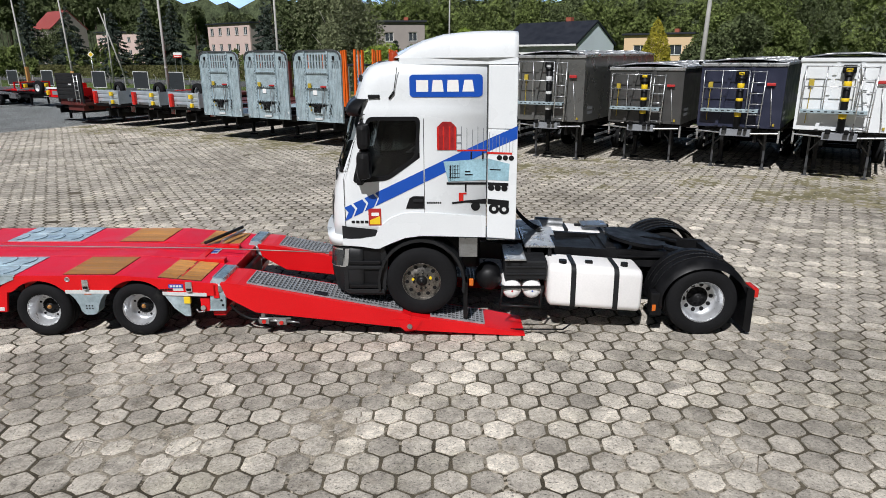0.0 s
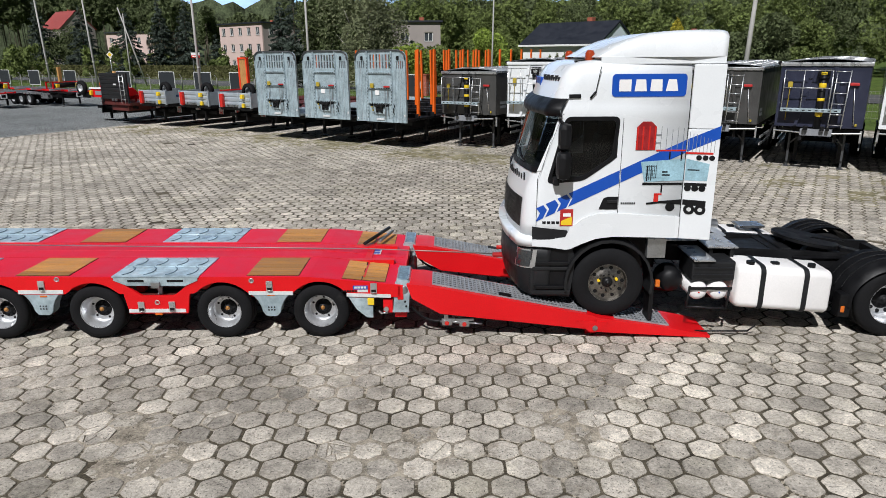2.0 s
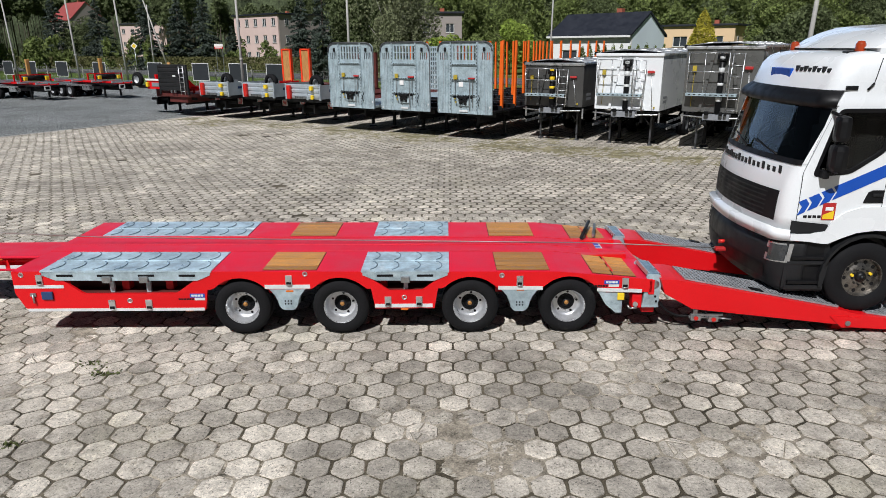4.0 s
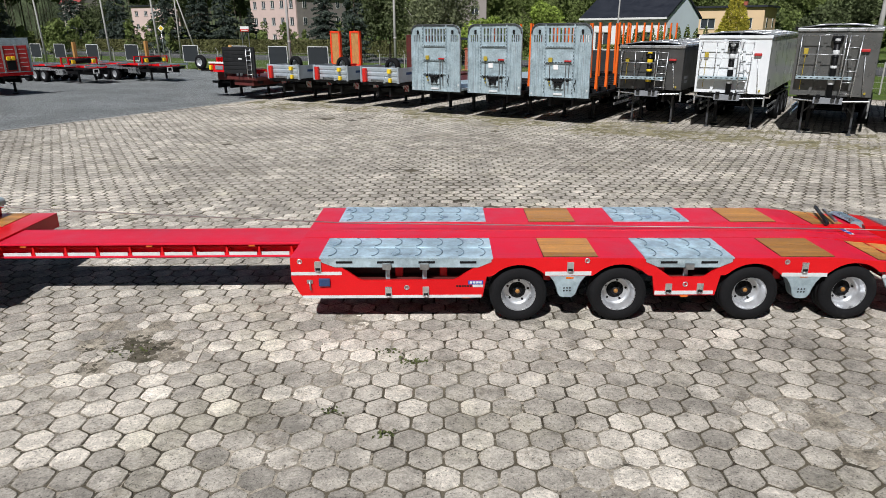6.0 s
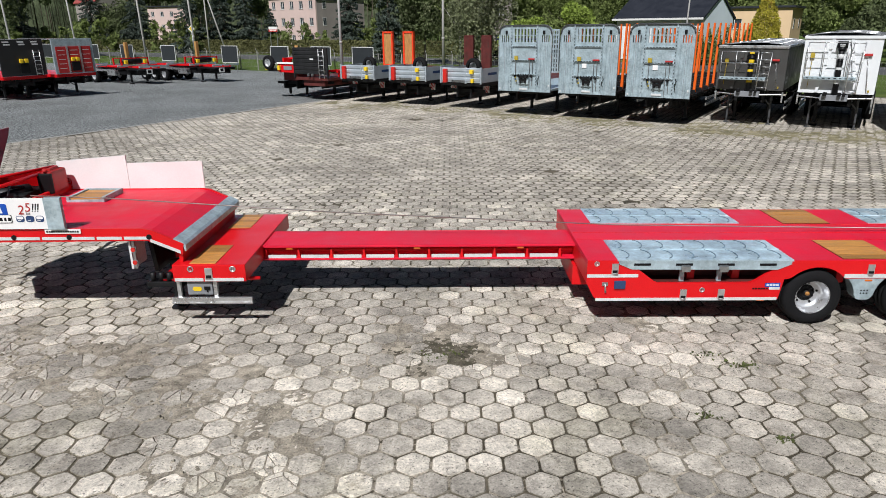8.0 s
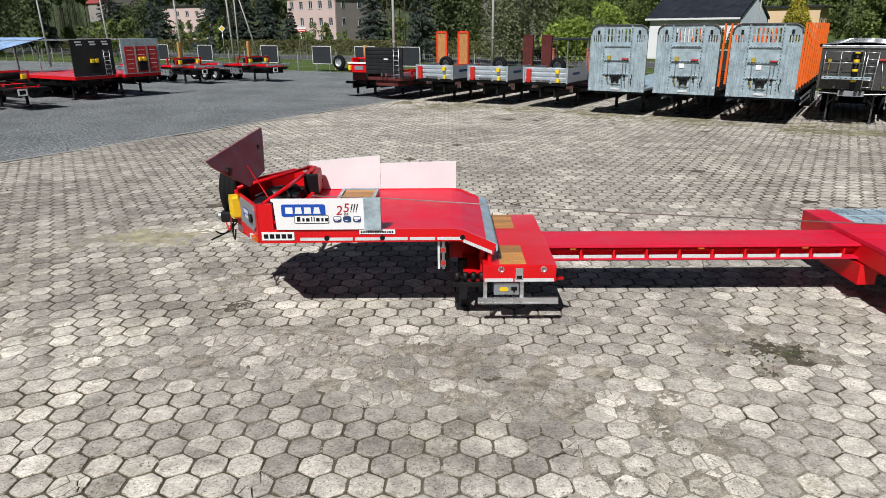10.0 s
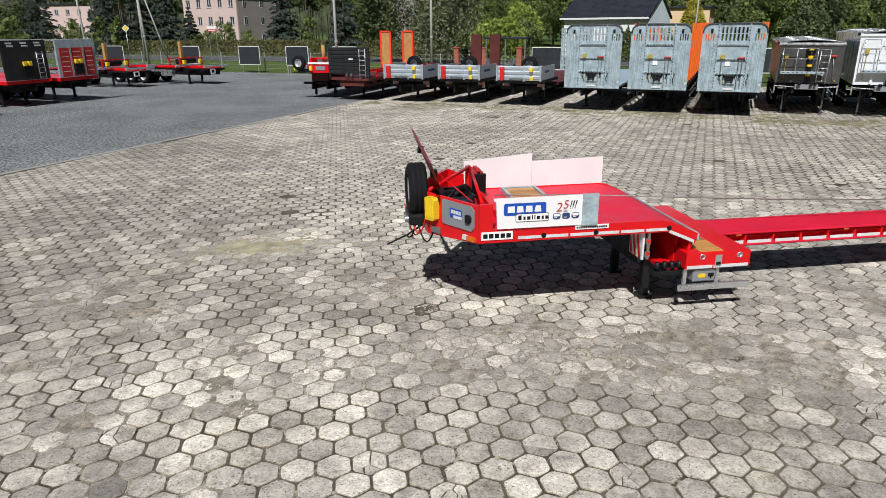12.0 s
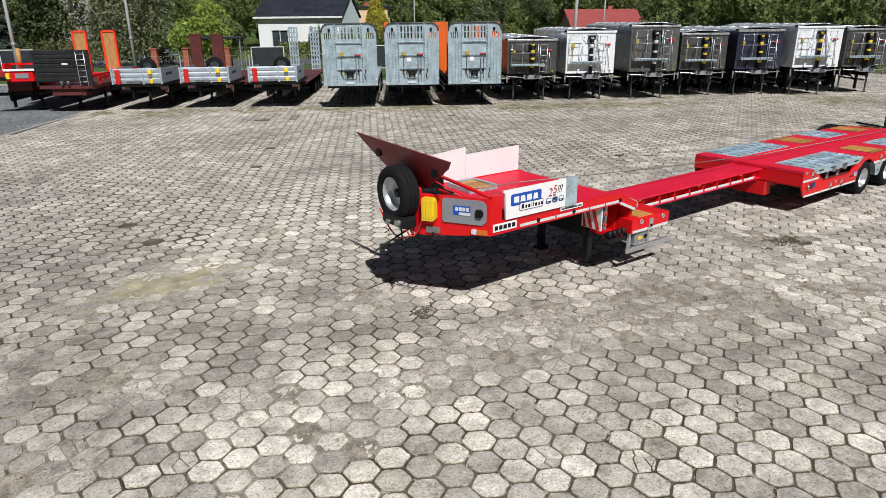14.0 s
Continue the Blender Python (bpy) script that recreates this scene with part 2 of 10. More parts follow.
    col = tint(sc.outputs[0], span(noise_at(world_v, 0.7, 6, 0.7), 0.52, 0.66, 0, 0.5), (0.96, 0.97, 0.86))
    if rim:
        col = tint(col, span(sep.outputs["X"], -12.0, -20.0, 0.2, 1), (0.95, 0.91, 0.78))
    col = tint(col, span(noise_at(own_v, 2.6, 6, 0.75), 0.55, 0.66, 0, 1), (0.66, 0.64, 0.61))
    l.new(col, b.inputs["Base Color"])
    b.inputs["Roughness"].default_value = 0.9
    b.inputs["Specular IOR Level"].default_value = 0.2
    bp = n.new("ShaderNodeBump")
    bp.inputs["Strength"].default_value = 0.8
    bp.inputs["Distance"].default_value = 0.008
    l.new(grain, bp.inputs["Height"])
    l.new(bp.outputs[0], b.inputs["Normal"])
    return m


HEX = paver_mat("concrete paver", "island")
HEX_FAR = paver_mat("concrete paver far", "island", 0.92, 1.22)
HEX_ONE = paver_mat("concrete paver near", "object")
HEX_RIM = paver_mat("crumbled paver rim", "island", rim=True)
HEX_ONE_RIM = paver_mat("crumbled paver rim near", "object", rim=True)
DUST_GREY = mat("grey dust and grit", (0.375, 0.330, 0.265), 0.95, vary=0.55, scale=6.0, fine=55, bump=0.9, dist=0.012, dirt=(0.185, 0.160, 0.128), dirt_at=0.54, coords="World", spec=0.15, broad=0.15)
SAND = mat("pale sand", (0.40, 0.355, 0.235), 0.95, vary=0.4, scale=3.0, fine=45, bump=0.7, dist=0.01, dirt=(0.30, 0.26, 0.18), dirt_at=0.55, coords="World", spec=0.15)
MOSS = mat("moss and dirt", (0.215, 0.192, 0.115), 0.95, vary=0.5, scale=2.0, fine=30, bump=0.8, dist=0.012, dirt=(0.30, 0.265, 0.17), dirt_at=0.5, coords="World", spec=0.12)
LEAF_WEED = mat("small weeds", (0.085, 0.10, 0.03), 0.85, vary=0.4, scale=3, fine=30, coords="World")
JOINT = mat("gritty joint soil", (0.120, 0.102, 0.074), 0.95, vary=0.6, scale=1.5, fine=60, bump=0.8, dist=0.012, dirt=(0.180, 0.156, 0.118), dirt_at=0.54, coords="World", spec=0.15, broad=0.2)
GRAVEL = mat("grey crushed stone", (0.285, 0.30, 0.30), 0.95, vary=0.95, scale=11.0, fine=30, bump=1.0, dist=0.05, dirt=(0.52, 0.51, 0.48), dirt_at=0.60, coords="World", spec=0.2, broad=0.22)
ASPHALT = mat("asphalt", (0.075, 0.075, 0.078), 0.9, vary=0.15, scale=0.5, fine=30, coords="World")
GRASS = mat("mown grass", (0.085, 0.125, 0.03), 0.95, vary=0.35, scale=0.4, fine=6, bump=0.9, dist=0.05, dirt=(0.16, 0.155, 0.06), dirt_at=0.58, coords="World", spec=0.1)
CONCRETE = mat("weathered concrete", (0.36, 0.35, 0.33), 0.85, vary=0.15, scale=2)
POLE = mat("grey concrete pole", (0.40, 0.39, 0.37), 0.85, vary=0.15, scale=2)
PANEL = mat("dark panel film", (0.028, 0.032, 0.036), 0.45, vary=0.12)
PINK = mat("pale pink render", (0.62, 0.47, 0.43), 0.9, vary=0.06, scale=0.5)
RENDER_GREY = mat("grey beige render", (0.33, 0.29, 0.27), 0.9, vary=0.1, scale=0.5)
RENDER_WHITE = mat("white render", (0.80, 0.80, 0.79), 0.9, vary=0.04, scale=0.5)
RENDER_BLUE = mat("pale render in cool white", (0.70, 0.79, 0.84), 0.9, vary=0.04, scale=0.5)
RENDER_ORANGE = mat("apricot render", (0.72, 0.52, 0.32), 0.9, vary=0.05, scale=0.5)
ROOF_DARK = mat("dark roof sheet", (0.014, 0.017, 0.026), 0.6, vary=0.15, scale=1)
ROOF_RED = mat("red roof sheet", (0.30, 0.06, 0.055), 0.6, vary=0.12, scale=1)
BRICK = mat("red brick post", (0.36, 0.10, 0.06), 0.85, vary=0.2, scale=4)
WINDOW = mat("window glass", (0.05, 0.06, 0.07), 0.08, vary=0.3, scale=1, bump=0, coat=0.5)
FRAME_WHITE = mat("white window frame", (0.75, 0.75, 0.73), 0.5, vary=0.05)
LEAF_DARK = mat("spruce needles", (0.085, 0.108, 0.088), 0.9, vary=0.4, scale=0.6, fine=4, per="island", spec=0.15, coords="World", cut=7)
LEAF_PINE = mat("pine needles", (0.112, 0.138, 0.062), 0.9, vary=0.4, scale=0.2, fine=3, per="island", spec=0.15, coords="World", cut=4.5)
LEAF_MID = mat("broad green leaves", (0.15, 0.19, 0.058), 0.85, vary=0.4, scale=0.4, fine=4, per="island", spec=0.2, coords="World", cut=5.5)
LEAF_LIGHT = mat("light green leaves", (0.24, 0.32, 0.06), 0.85, vary=0.35, scale=0.5, fine=4, per="island", spec=0.2, coords="World", cut=8)
LEAF_BIRCH = mat("grey green birch leaves", (0.185, 0.205, 0.11), 0.85, vary=0.4, scale=0.4, fine=4, per="island", spec=0.2, coords="World", cut=8)
LEAF_GOLD = mat("golden conifer", (0.4, 0.35, 0.045), 0.85, vary=0.3, scale=0.8, fine=5, per="island", spec=0.15, coords="World", cut=9)
BARK = mat("tree bark", (0.10, 0.08, 0.06), 0.95, vary=0.3, scale=2)
BARK_WHITE = mat("birch bark", (0.45, 0.43, 0.40), 0.9, vary=0.4, scale=2)
LEG_GREY = mat("grey painted leg", (0.07, 0.073, 0.078), 0.5, metal=0.2, vary=0.2)
TARP = mat("grey tarpaulin", (0.32, 0.33, 0.345), 0.6, vary=0.2, scale=2)
ALU_BLUE = mat("anodised silver board", (0.50, 0.56, 0.61), 0.4, metal=0.5, vary=0.12, scale=3)
ORANGE_RED = mat("orange red paint", (0.78, 0.055, 0.012), 0.45, vary=0.1, scale=3)
WOOD_PALE = mat("pale timber", (0.46, 0.25, 0.08), 0.65, vary=0.25, scale=3, aniso=(4, 4, 1))
SOLAR = mat("solar panel glass", (0.03, 0.05, 0.10), 0.15, vary=0.1, scale=1, bump=0, coat=0.6)
LEAF_HEDGE = mat("clipped hedge leaves", (0.135, 0.135, 0.055), 0.85, vary=0.35, scale=0.5, fine=4, per="island", spec=0.2, coords="World", cut=7)
PRINT_BLUE = mat("pale blue print", (0.30, 0.48, 0.56), 0.4, vary=0.25, scale=6)
CAR_DARK = mat("dark blue car paint", (0.02, 0.025, 0.04), 0.25, metal=0.3, coat=0.6, vary=0.05)


# ---- mesh helpers ----
class Bm:
    """Collects plain solids into one mesh."""

    def __init__(self, off=(0, 0, 0)):
        self.v, self.f, self.s, self.o = [], [], [], off

    def raw(self, verts, faces, smooth=False):
        k = len(self.v)
        ox, oy, oz = self.o
        self.v += [(x + ox, y + oy, z + oz) for x, y, z in verts]
        self.f += [tuple(i + k for i in f) for f in faces]
        self.s += [smooth] * len(faces)
        return self

    def box(self, x0, x1, y0, y1, z0, z1, c=0.0):
        """A box, with its edges chamfered by c."""
        if x0 > x1:
            x0, x1 = x1, x0
        if y0 > y1:
            y0, y1 = y1, y0
        if z0 > z1:
            z0, z1 = z1, z0
        c = min(c, (x1 - x0) * 0.45, (y1 - y0) * 0.45, (z1 - z0) * 0.45)
        if c <= 0:
            v = [(x, y, z) for x in (x0, x1) for y in (y0, y1) for z in (z0, z1)]
            f = [(0, 1, 3, 2), (4, 6, 7, 5), (0, 4, 5, 1), (2, 3, 7, 6), (0, 2, 6, 4), (1, 5, 7, 3)]
            return self.raw(v, f)
        bm = bmesh.new()
        bmesh.ops.create_cube(bm, size=1, matrix=Matrix.LocRotScale(((x0 + x1) / 2, (y0 + y1) / 2, (z0 + z1) / 2), None, (x1 - x0, y1 - y0, z1 - z0)))
        bmesh.ops.bevel(bm, geom=bm.edges[:], offset=c, segments=2, affect="EDGES", profile=0.6)
        bm.verts.index_update()
        self.raw([v.co[:] for v in bm.verts], [[v.index for v in f.verts] for f in bm.faces])
        bm.free()
        return self

    def cyl(self, a, b, r, r2=None, n=14, smooth=True):
        a, b = Vector(a), Vector(b)
        r2 = r if r2 is None else r2
        q = (b - a).to_track_quat("Z", "Y")
        v = []
        for p, rr in ((a, r), (b, r2)):
            for i in range(n):
                t = 2 * math.pi * i / n
                v.append((p + q @ Vector((rr * math.cos(t), rr * math.sin(t), 0)))[:])
        self.raw(v, [(i, (i + 1) % n, n + (i + 1) % n, n + i) for i in range(n)], smooth)
        return self.raw(v, [tuple(range(n))[::-1], tuple(range(n, 2 * n))])

    def tube(self, pts, r, n=8):
        for a, b in zip(pts, pts[1:]):
            self.cyl(a, b, r, n=n)
        return self

    def flare(self, x0=0.668, k=0.26):
        """Swing what lies behind x0 outward."""
        self.v = [(x, y + math.copysign(k * max(0.0, x - self.o[0] - x0), y), z) for x, y, z in self.v]
        return self

    def prism(self, poly, axis, a, b):
        """A polygon in the two other axes, pushed from a to b along axis."""
        def place(p, d):
            return {"x": (d, p[0], p[1]), "y": (p[0], d, p[1]), "z": (p[0], p[1], d)}[axis]
        n = len(poly)
        v = [place(p, a) for p in poly] + [place(p, b) for p in poly]
        f = [(i, (i + 1) % n, n + (i + 1) % n, n + i) for i in range(n)] + [tuple(range(n))[::-1], tuple(range(n, 2 * n))]
        area = sum(poly[i][0] * poly[(i + 1) % n][1] - poly[(i + 1) % n][0] * poly[i][1] for i in range(n))
        if (area < 0) != (b < a) if axis != "y" else (area > 0) != (b < a):
            f = [g[::-1] for g in f]
        return self.raw(v, f)

    def strip(self, cols, y0, y1):
        """A wall in x and z out of columns (x, z low, z high), from y0 to y1."""
        for (xa, la, ha), (xb, lb, hb) in zip(cols, cols[1:]):
            v = [(xa, y0, la), (xb, y0, lb), (xb, y0, hb), (xa, y0, ha), (xa, y1, la), (xb, y1, lb), (xb, y1, hb), (xa, y1, ha)]
            self.raw(v, [(0, 1, 2, 3), (5, 4, 7, 6), (3, 2, 6, 7), (1, 0, 4, 5), (4, 0, 3, 7), (1, 5, 6, 2)])
        return self

    def lathe(self, prof, c, axis="y", n=32, smooth=True):
        """Turn a profile of (radius, along) round an axis through c."""
        v = []
        for i in range(n):
            t = 2 * math.pi * i / n
            for r, d in prof:
                p, q = r * math.cos(t), r * math.sin(t)
                if axis == "y":
                    v.append((c[0] + p, c[1] + d, c[2] + q))
                elif axis == "x":
                    v.append((c[0] + d, c[1] + p, c[2] + q))
                else:
                    v.append((c[0] + p, c[1] + q, c[2] + d))
        k = len(prof)
        f = []
        for i in range(n):
            j = (i + 1) % n
            f += [(i * k + m, i * k + m + 1, j * k + m + 1, j * k + m) for m in range(k - 1)]
        return self.raw(v, f, smooth)


SINGLE = {"channel_hole", "small_print", "rail_hole", "wheel_nut", "wall_rib", "print", "tank_cap", "axle", "slot", "headlight", "yellow_bracket", "planking", "embossing", "platform_hole", "hand_hole", "badge", "wall_post", "coupling", "lashing_hole", "reflective_strip", "recess", "beam_rib", "ram_band", "cross_member", "gable", "panel_leg", "side_guard", "wall_channel", "roof_frame", "side_rail", "wheel_chock", "edge_frame", "lamp", "marker", "stripe", "pictogram", "bolster", "tank_strap", "crank_rod", "bumper_rail", "exhaust", "side_board", "air_coupling", "air_hose", "support_brace"}


def islands(b):
    """The unconnected pieces of a mesh, each as a Bm of its own."""
    up = list(range(len(b.v)))

    def top(i):
        while up[i] != i:
            up[i] = up[up[i]]
            i = up[i]
        return i

    for f in b.f:
        for i in f[1:]:
            up[top(i)] = top(f[0])
    res = {}
    for f, s in zip(b.f, b.s):
        q = res.setdefault(top(f[0]), (Bm(), {}))
        g = []
        for i in f:
            if i not in q[1]:
                q[1][i] = len(q[0].v)
                q[0].v.append(b.v[i])
            g.append(q[1][i])
        q[0].f.append(tuple(g))
        q[0].s.append(s)
    return [q[0] for q in res.values()]


def part(name, b, material, parent=None, label=""):
    if name in SINGLE and isinstance(b, Bm):
        each = islands(b)
        if len(each) > 1:
            obs = [solid(name, p, material, parent, label) for p in each]
            return obs[0]
    return solid(name, b, material, parent, label)


def solid(name, b, material, parent=None, label=""):
    me = bpy.data.meshes.new(name)
    if isinstance(b, Bm):
        me.from_pydata(b.v, [], b.f)
        me.polygons.foreach_set("use_smooth", b.s)
        bm = bmesh.new()
        bm.from_mesh(me)
        bmesh.ops.remove_doubles(bm, verts=bm.verts[:], dist=0.0002)
        bmesh.ops.delete(bm, geom=[v for v in bm.verts if not v.link_faces], context="VERTS")
        bmesh.ops.recalc_face_normals(bm, faces=bm.faces[:])
        bm.to_mesh(me)
        bm.free()
    me.materials.append(material)
    ob = new(name, me)
    if parent is not None:
        ob.parent = parent
    if label:
        tagged(ob, label)
    return ob


def thing(name, m, label, category, group="", kind=""):
    ob = new(name)
    ob.empty_display_size = 0.2
    ob.matrix_basis = m
    return tagged(ob, label, category, group, kind)


ROW = pose(-10.93, 31.39, 0, 0, 0, -32.83)  # the line of parked trailers: x along their fronts, y away


def row(u, v, z=0.0, turn=0.0):
    return ROW @ pose(u, v, z, 0, 0, turn)


# ---- ground ----
def sheet(name, corners, z, material, label, category="ground"):
    b = Bm()
    b.raw([(x, y, z) for x, y in corners], [tuple(range(len(corners)))])
    ob = part(name, b, material)
    return tagged(ob, label, category, kind="structure")


def uv(u, v):
    p = row(u, v).translation
    return p.x, p.y


YARD_U = -11.6
sheet("ground", [(-3000, -3000), (3000, -3000), (3000, 3000), (-3000, 3000)], -0.09, GRASS, "flat grassy ground reaching the horizon")
yard = sheet("pavement", [uv(YARD_U, -70), uv(75, -70), uv(75, 17), uv(YARD_U, 17)], -0.0115, JOINT, "hexagonal concrete paver yard with dirty joints", "pavement")
sheet("gravel_yard", [uv(-95, -70), uv(YARD_U, -70), uv(YARD_U, 17), uv(-24, 17), uv(-26, 19), uv(-95, 19)], -0.006, GRAVEL, "grey crushed stone yard beside the pavers")
sheet("road", [uv(-400, 38), uv(300, 38), uv(300, 50), uv(-400, 50)], -0.05, ASPHALT, "grey asphalt road behind the fence", "road")
sheet("grass_verge", [uv(YARD_U, 17), uv(75, 17), uv(75, 19), uv(YARD_U, 19)], -0.03, GRASS, "green grass strip behind the parked trailers", "grass")
kerb = part("kerb", Bm().box(-26, YARD_U, 17, 17.15, -0.1, 0.08, 0.01), CONCRETE)
kerb.matrix_basis = ROW
edge = part("edging", Bm().box(YARD_U - 0.10, YARD_U + 0.06, -70, 17, -0.1, 0.006, 0.004), CONCRETE)
edge.matrix_basis = ROW
tagged(edge, "flush concrete edging between pavers and gravel", "kerb", kind="structure")
tagged(kerb, "pale concrete kerb between gravel and grass", "kerb", kind="structure")

# ---- the red low-loader ----
LOADER = thing("lowloader_trailer", pose(-7, 9.78, 0, 0, 0, -0.5), "bright red low-loader trailer with galvanised and wooden deck panels", "trailer")
OX = (7, 0, 0)
HUBS = (-8.59, -7.25, -5.49, -4.16)
HW = 1.27


def zd(x):
    return float(np.interp(x, (-11.625, -4.3, -3.05), (0.945, 0.90, 0.775)))


def slab(b, x0, x1, y0, y1, up, down):
    """A plate that follows the deck between x0 and x1."""
    xs = [x0] + [k for k in (-4.3,) if x0 < k < x1] + [x1]
    return b.strip([(x, zd(x) + down, zd(x) + up) for x in xs], y0, y1)


# black sheets added under decks, beam and step to deepen the shade
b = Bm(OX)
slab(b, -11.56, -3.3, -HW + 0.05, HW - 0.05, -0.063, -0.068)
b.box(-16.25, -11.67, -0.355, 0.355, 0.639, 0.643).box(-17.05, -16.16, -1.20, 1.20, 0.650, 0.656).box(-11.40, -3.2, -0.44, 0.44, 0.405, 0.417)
part("underbody", b, CHASSIS, LOADER, "black sheet added to deepen the shade below")
# deck skin
b = Bm(OX)
slab(b, -11.625, -3.05, -HW + 0.006, HW - 0.006, 0, -0.06)
part("deck_plate", b, RED_DECK, LOADER, "bright red painted deck plate")
b = Bm(OX)
slab(b, -11.60, -3.08, -0.37, -0.355, 0.006, 0.0)
slab(b, -11.60, -3.08, 0.355, 0.37, 0.006, 0.0)
slab(b, -11.60, -3.08, -0.05, -0.04, 0.005, 0.0)
part("deck_seam", b, RED, LOADER)
# inner frame, to fill the dark space under the deck
b = Bm(OX)
b.box(-11.4, -3.2, -0.42, -0.30, 0.42, 0.86).box(-11.4, -3.2, 0.30, 0.42, 0.42, 0.86)
for x in (-11.35, -10.2, -9.6, -8.2, -6.67, -5.1, -3.6):
    b.box(x - 0.05, x + 0.05, -1.1, 1.1, 0.55, 0.84)
part("frame", b, RED, LOADER)
b = Bm(OX)
for x in HUBS:
    b.cyl((x, -0.95, 0.38), (x, 0.95, 0.38), 0.065)
part("axle", b, CHASSIS, LOADER, "black axle beams under the deck")


def arch(x):
    """Lower edge of the side wall above the wheels."""
    low = None
    for h in HUBS:
        d = abs(x - h)
        if d < 0.475:
            z = 0.36 + math.sqrt(0.475 ** 2 - d * d) * 0.99
            low = z if low is None else max(low, z)
    return low


def side_low(x):
    a = arch(x)
    if x < -9.06 or -6.78 < x < -5.96:
        base = 0.37
    elif x > -3.68:
        base = 0.60
    else:
        base = 0.67
    return base if a is None else min(max(a, base), zd(x) - 0.03)


def side_wall(sign):
    b = Bm(OX)
    xs = sorted(set([round(-11.625 + 0.05 * i, 3) for i in range(172)] + [-3.06]))
    y0, y1 = sign * HW, sign * (HW - 0.04)

    def cols(seq, lo, hi):
        return [(x, lo(x), hi(x)) for x in seq]

    holes = ((-11.03, -9.10, -10.70, -9.45, 0.62), (-6.86, -5.88, -6.58, -6.14, 0.64))
    run = []
    for x in xs:
        hit_hole = None
        for a, c, a2, c2, zb in holes:
            if a < x < c:
                f = (x - a) / (a2 - a) if x < a2 else ((c - x) / (c - c2) if x > c2 else 1.0)
                hit_hole = max(zb, zd(x) - 0.07 - f * (zd(x) - 0.07 - zb))
        run.append((x, side_low(x), hit_hole if hit_hole else zd(x) - 0.004))
    # front end leans back downward
    run = [(x, max(lo, 0.385 + max(0.0, (-11.50 - x)) * 2.0), hi) for x, lo, hi in run]
    run = [(x, min(lo, hi - 0.01), hi) for x, lo, hi in run]
    b.strip(run, y0, y1)
    part("side_wall", b, RED, LOADER)
    # recess backs coloured dark red to carry the cavity's shade
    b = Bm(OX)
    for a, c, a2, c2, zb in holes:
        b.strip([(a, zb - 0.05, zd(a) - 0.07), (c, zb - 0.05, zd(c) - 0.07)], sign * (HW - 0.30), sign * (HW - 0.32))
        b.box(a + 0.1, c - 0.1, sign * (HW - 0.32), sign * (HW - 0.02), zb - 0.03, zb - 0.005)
    part("recess", b, RED_DARK, LOADER, "recess below the galvanised plates, shade painted dark red")


side_wall(-1)
side_wall(1)

# galvanised plates with embossed arcs
PLATES = ((-11.235, -8.945), (-6.95, -5.775))
for x0, x1 in PLATES:
    for s in (-1, 1):
        b = Bm(OX)
        slab(b, x0, x1, s * 0.43, s * (HW + 0.012), 0.012, -0.01)
        slab(b, x0, x1, s * 0.842, s * 0.856, 0.020, 0.012)
        pl = part("deck_panel", b, GALV_DECK, LOADER, "galvanised chequered deck panel")
        b = Bm(OX)
        b.strip([(x0 + 0.02, zd(x0) - 0.05, zd(x0) + 0.0), (x0 + 0.195, zd(x0) - 0.125, zd(x0)), (x1 - 0.195, zd(x1) - 0.125, zd(x1)), (x1 - 0.02, zd(x1) - 0.05, zd(x1))], s * (HW + 0.012), s * (HW - 0.01))
        lip = part("panel_lip", b, GALV, pl)
        b = Bm(OX)
        n = max(2, int((x1 - x0) / 0.55))
        for i in range(n):
            cx = x0 + (x1 - x0) * (i + 0.6) / (n + 0.2)
            b.box(cx - 0.11, cx + 0.11, s * (HW + 0.011), s * (HW + 0.016), zd(cx) - 0.07, zd(cx) - 0.038, 0.004)
        part("slot", b, BLACK, pl)
        # raised arcs
        b = Bm(OX)
        m = max(3, round((x1 - x0) / 0.27))
        for r in range(2):
            yc = s * (0.635 + 0.42 * r)
            for i in range(m):
                cx = x0 + (x1 - x0) * (i + 0.5) / m
                pts = []
                for k in range(8):
                    t = -1.2 + 2.4 * k / 7
                    px, py = cx + 0.12 * math.cos(t) - 0.07, yc + 0.185 * math.sin(t)
                    pts.append((px, py, zd(px) + 0.016))
                b.tube(pts, 0.008, 5)
        part("embossing", b, EMBOSS, pl)
# plank panels
PLANKS = ((-8.27, -7.555), (-5.135, -4.435), (-3.85, -3.27))
for x0, x1 in PLANKS:
    for s in (-1, 1):
        b = Bm(OX)
        slab(b, x0 - 0.006, x1 + 0.006, s * 0.424, s * 1.226, 0.003, -0.004)
        part("plank_bed", b, BLACK, LOADER)
        for i in range(5):
            ya, yb = 0.43 + i * 0.158 + 0.005, 0.43 + (i + 1) * 0.158 - 0.005
            b = Bm(OX)
            slab(b, x0, x1, s * ya, s * yb, 0.011 + 0.002 * (i % 2), -0.004)
            part("plank", b, WOOD, LOADER, "oiled brown hardwood plank")
        if x1 > -3.5:
            b = Bm(OX)
            b.box(-3.59, -3.575, s * 0.43, s * 1.22, zd(-3.58) + 0.006, zd(-3.58) + 0.012)
            part("batten", b, BLACK, LOADER)

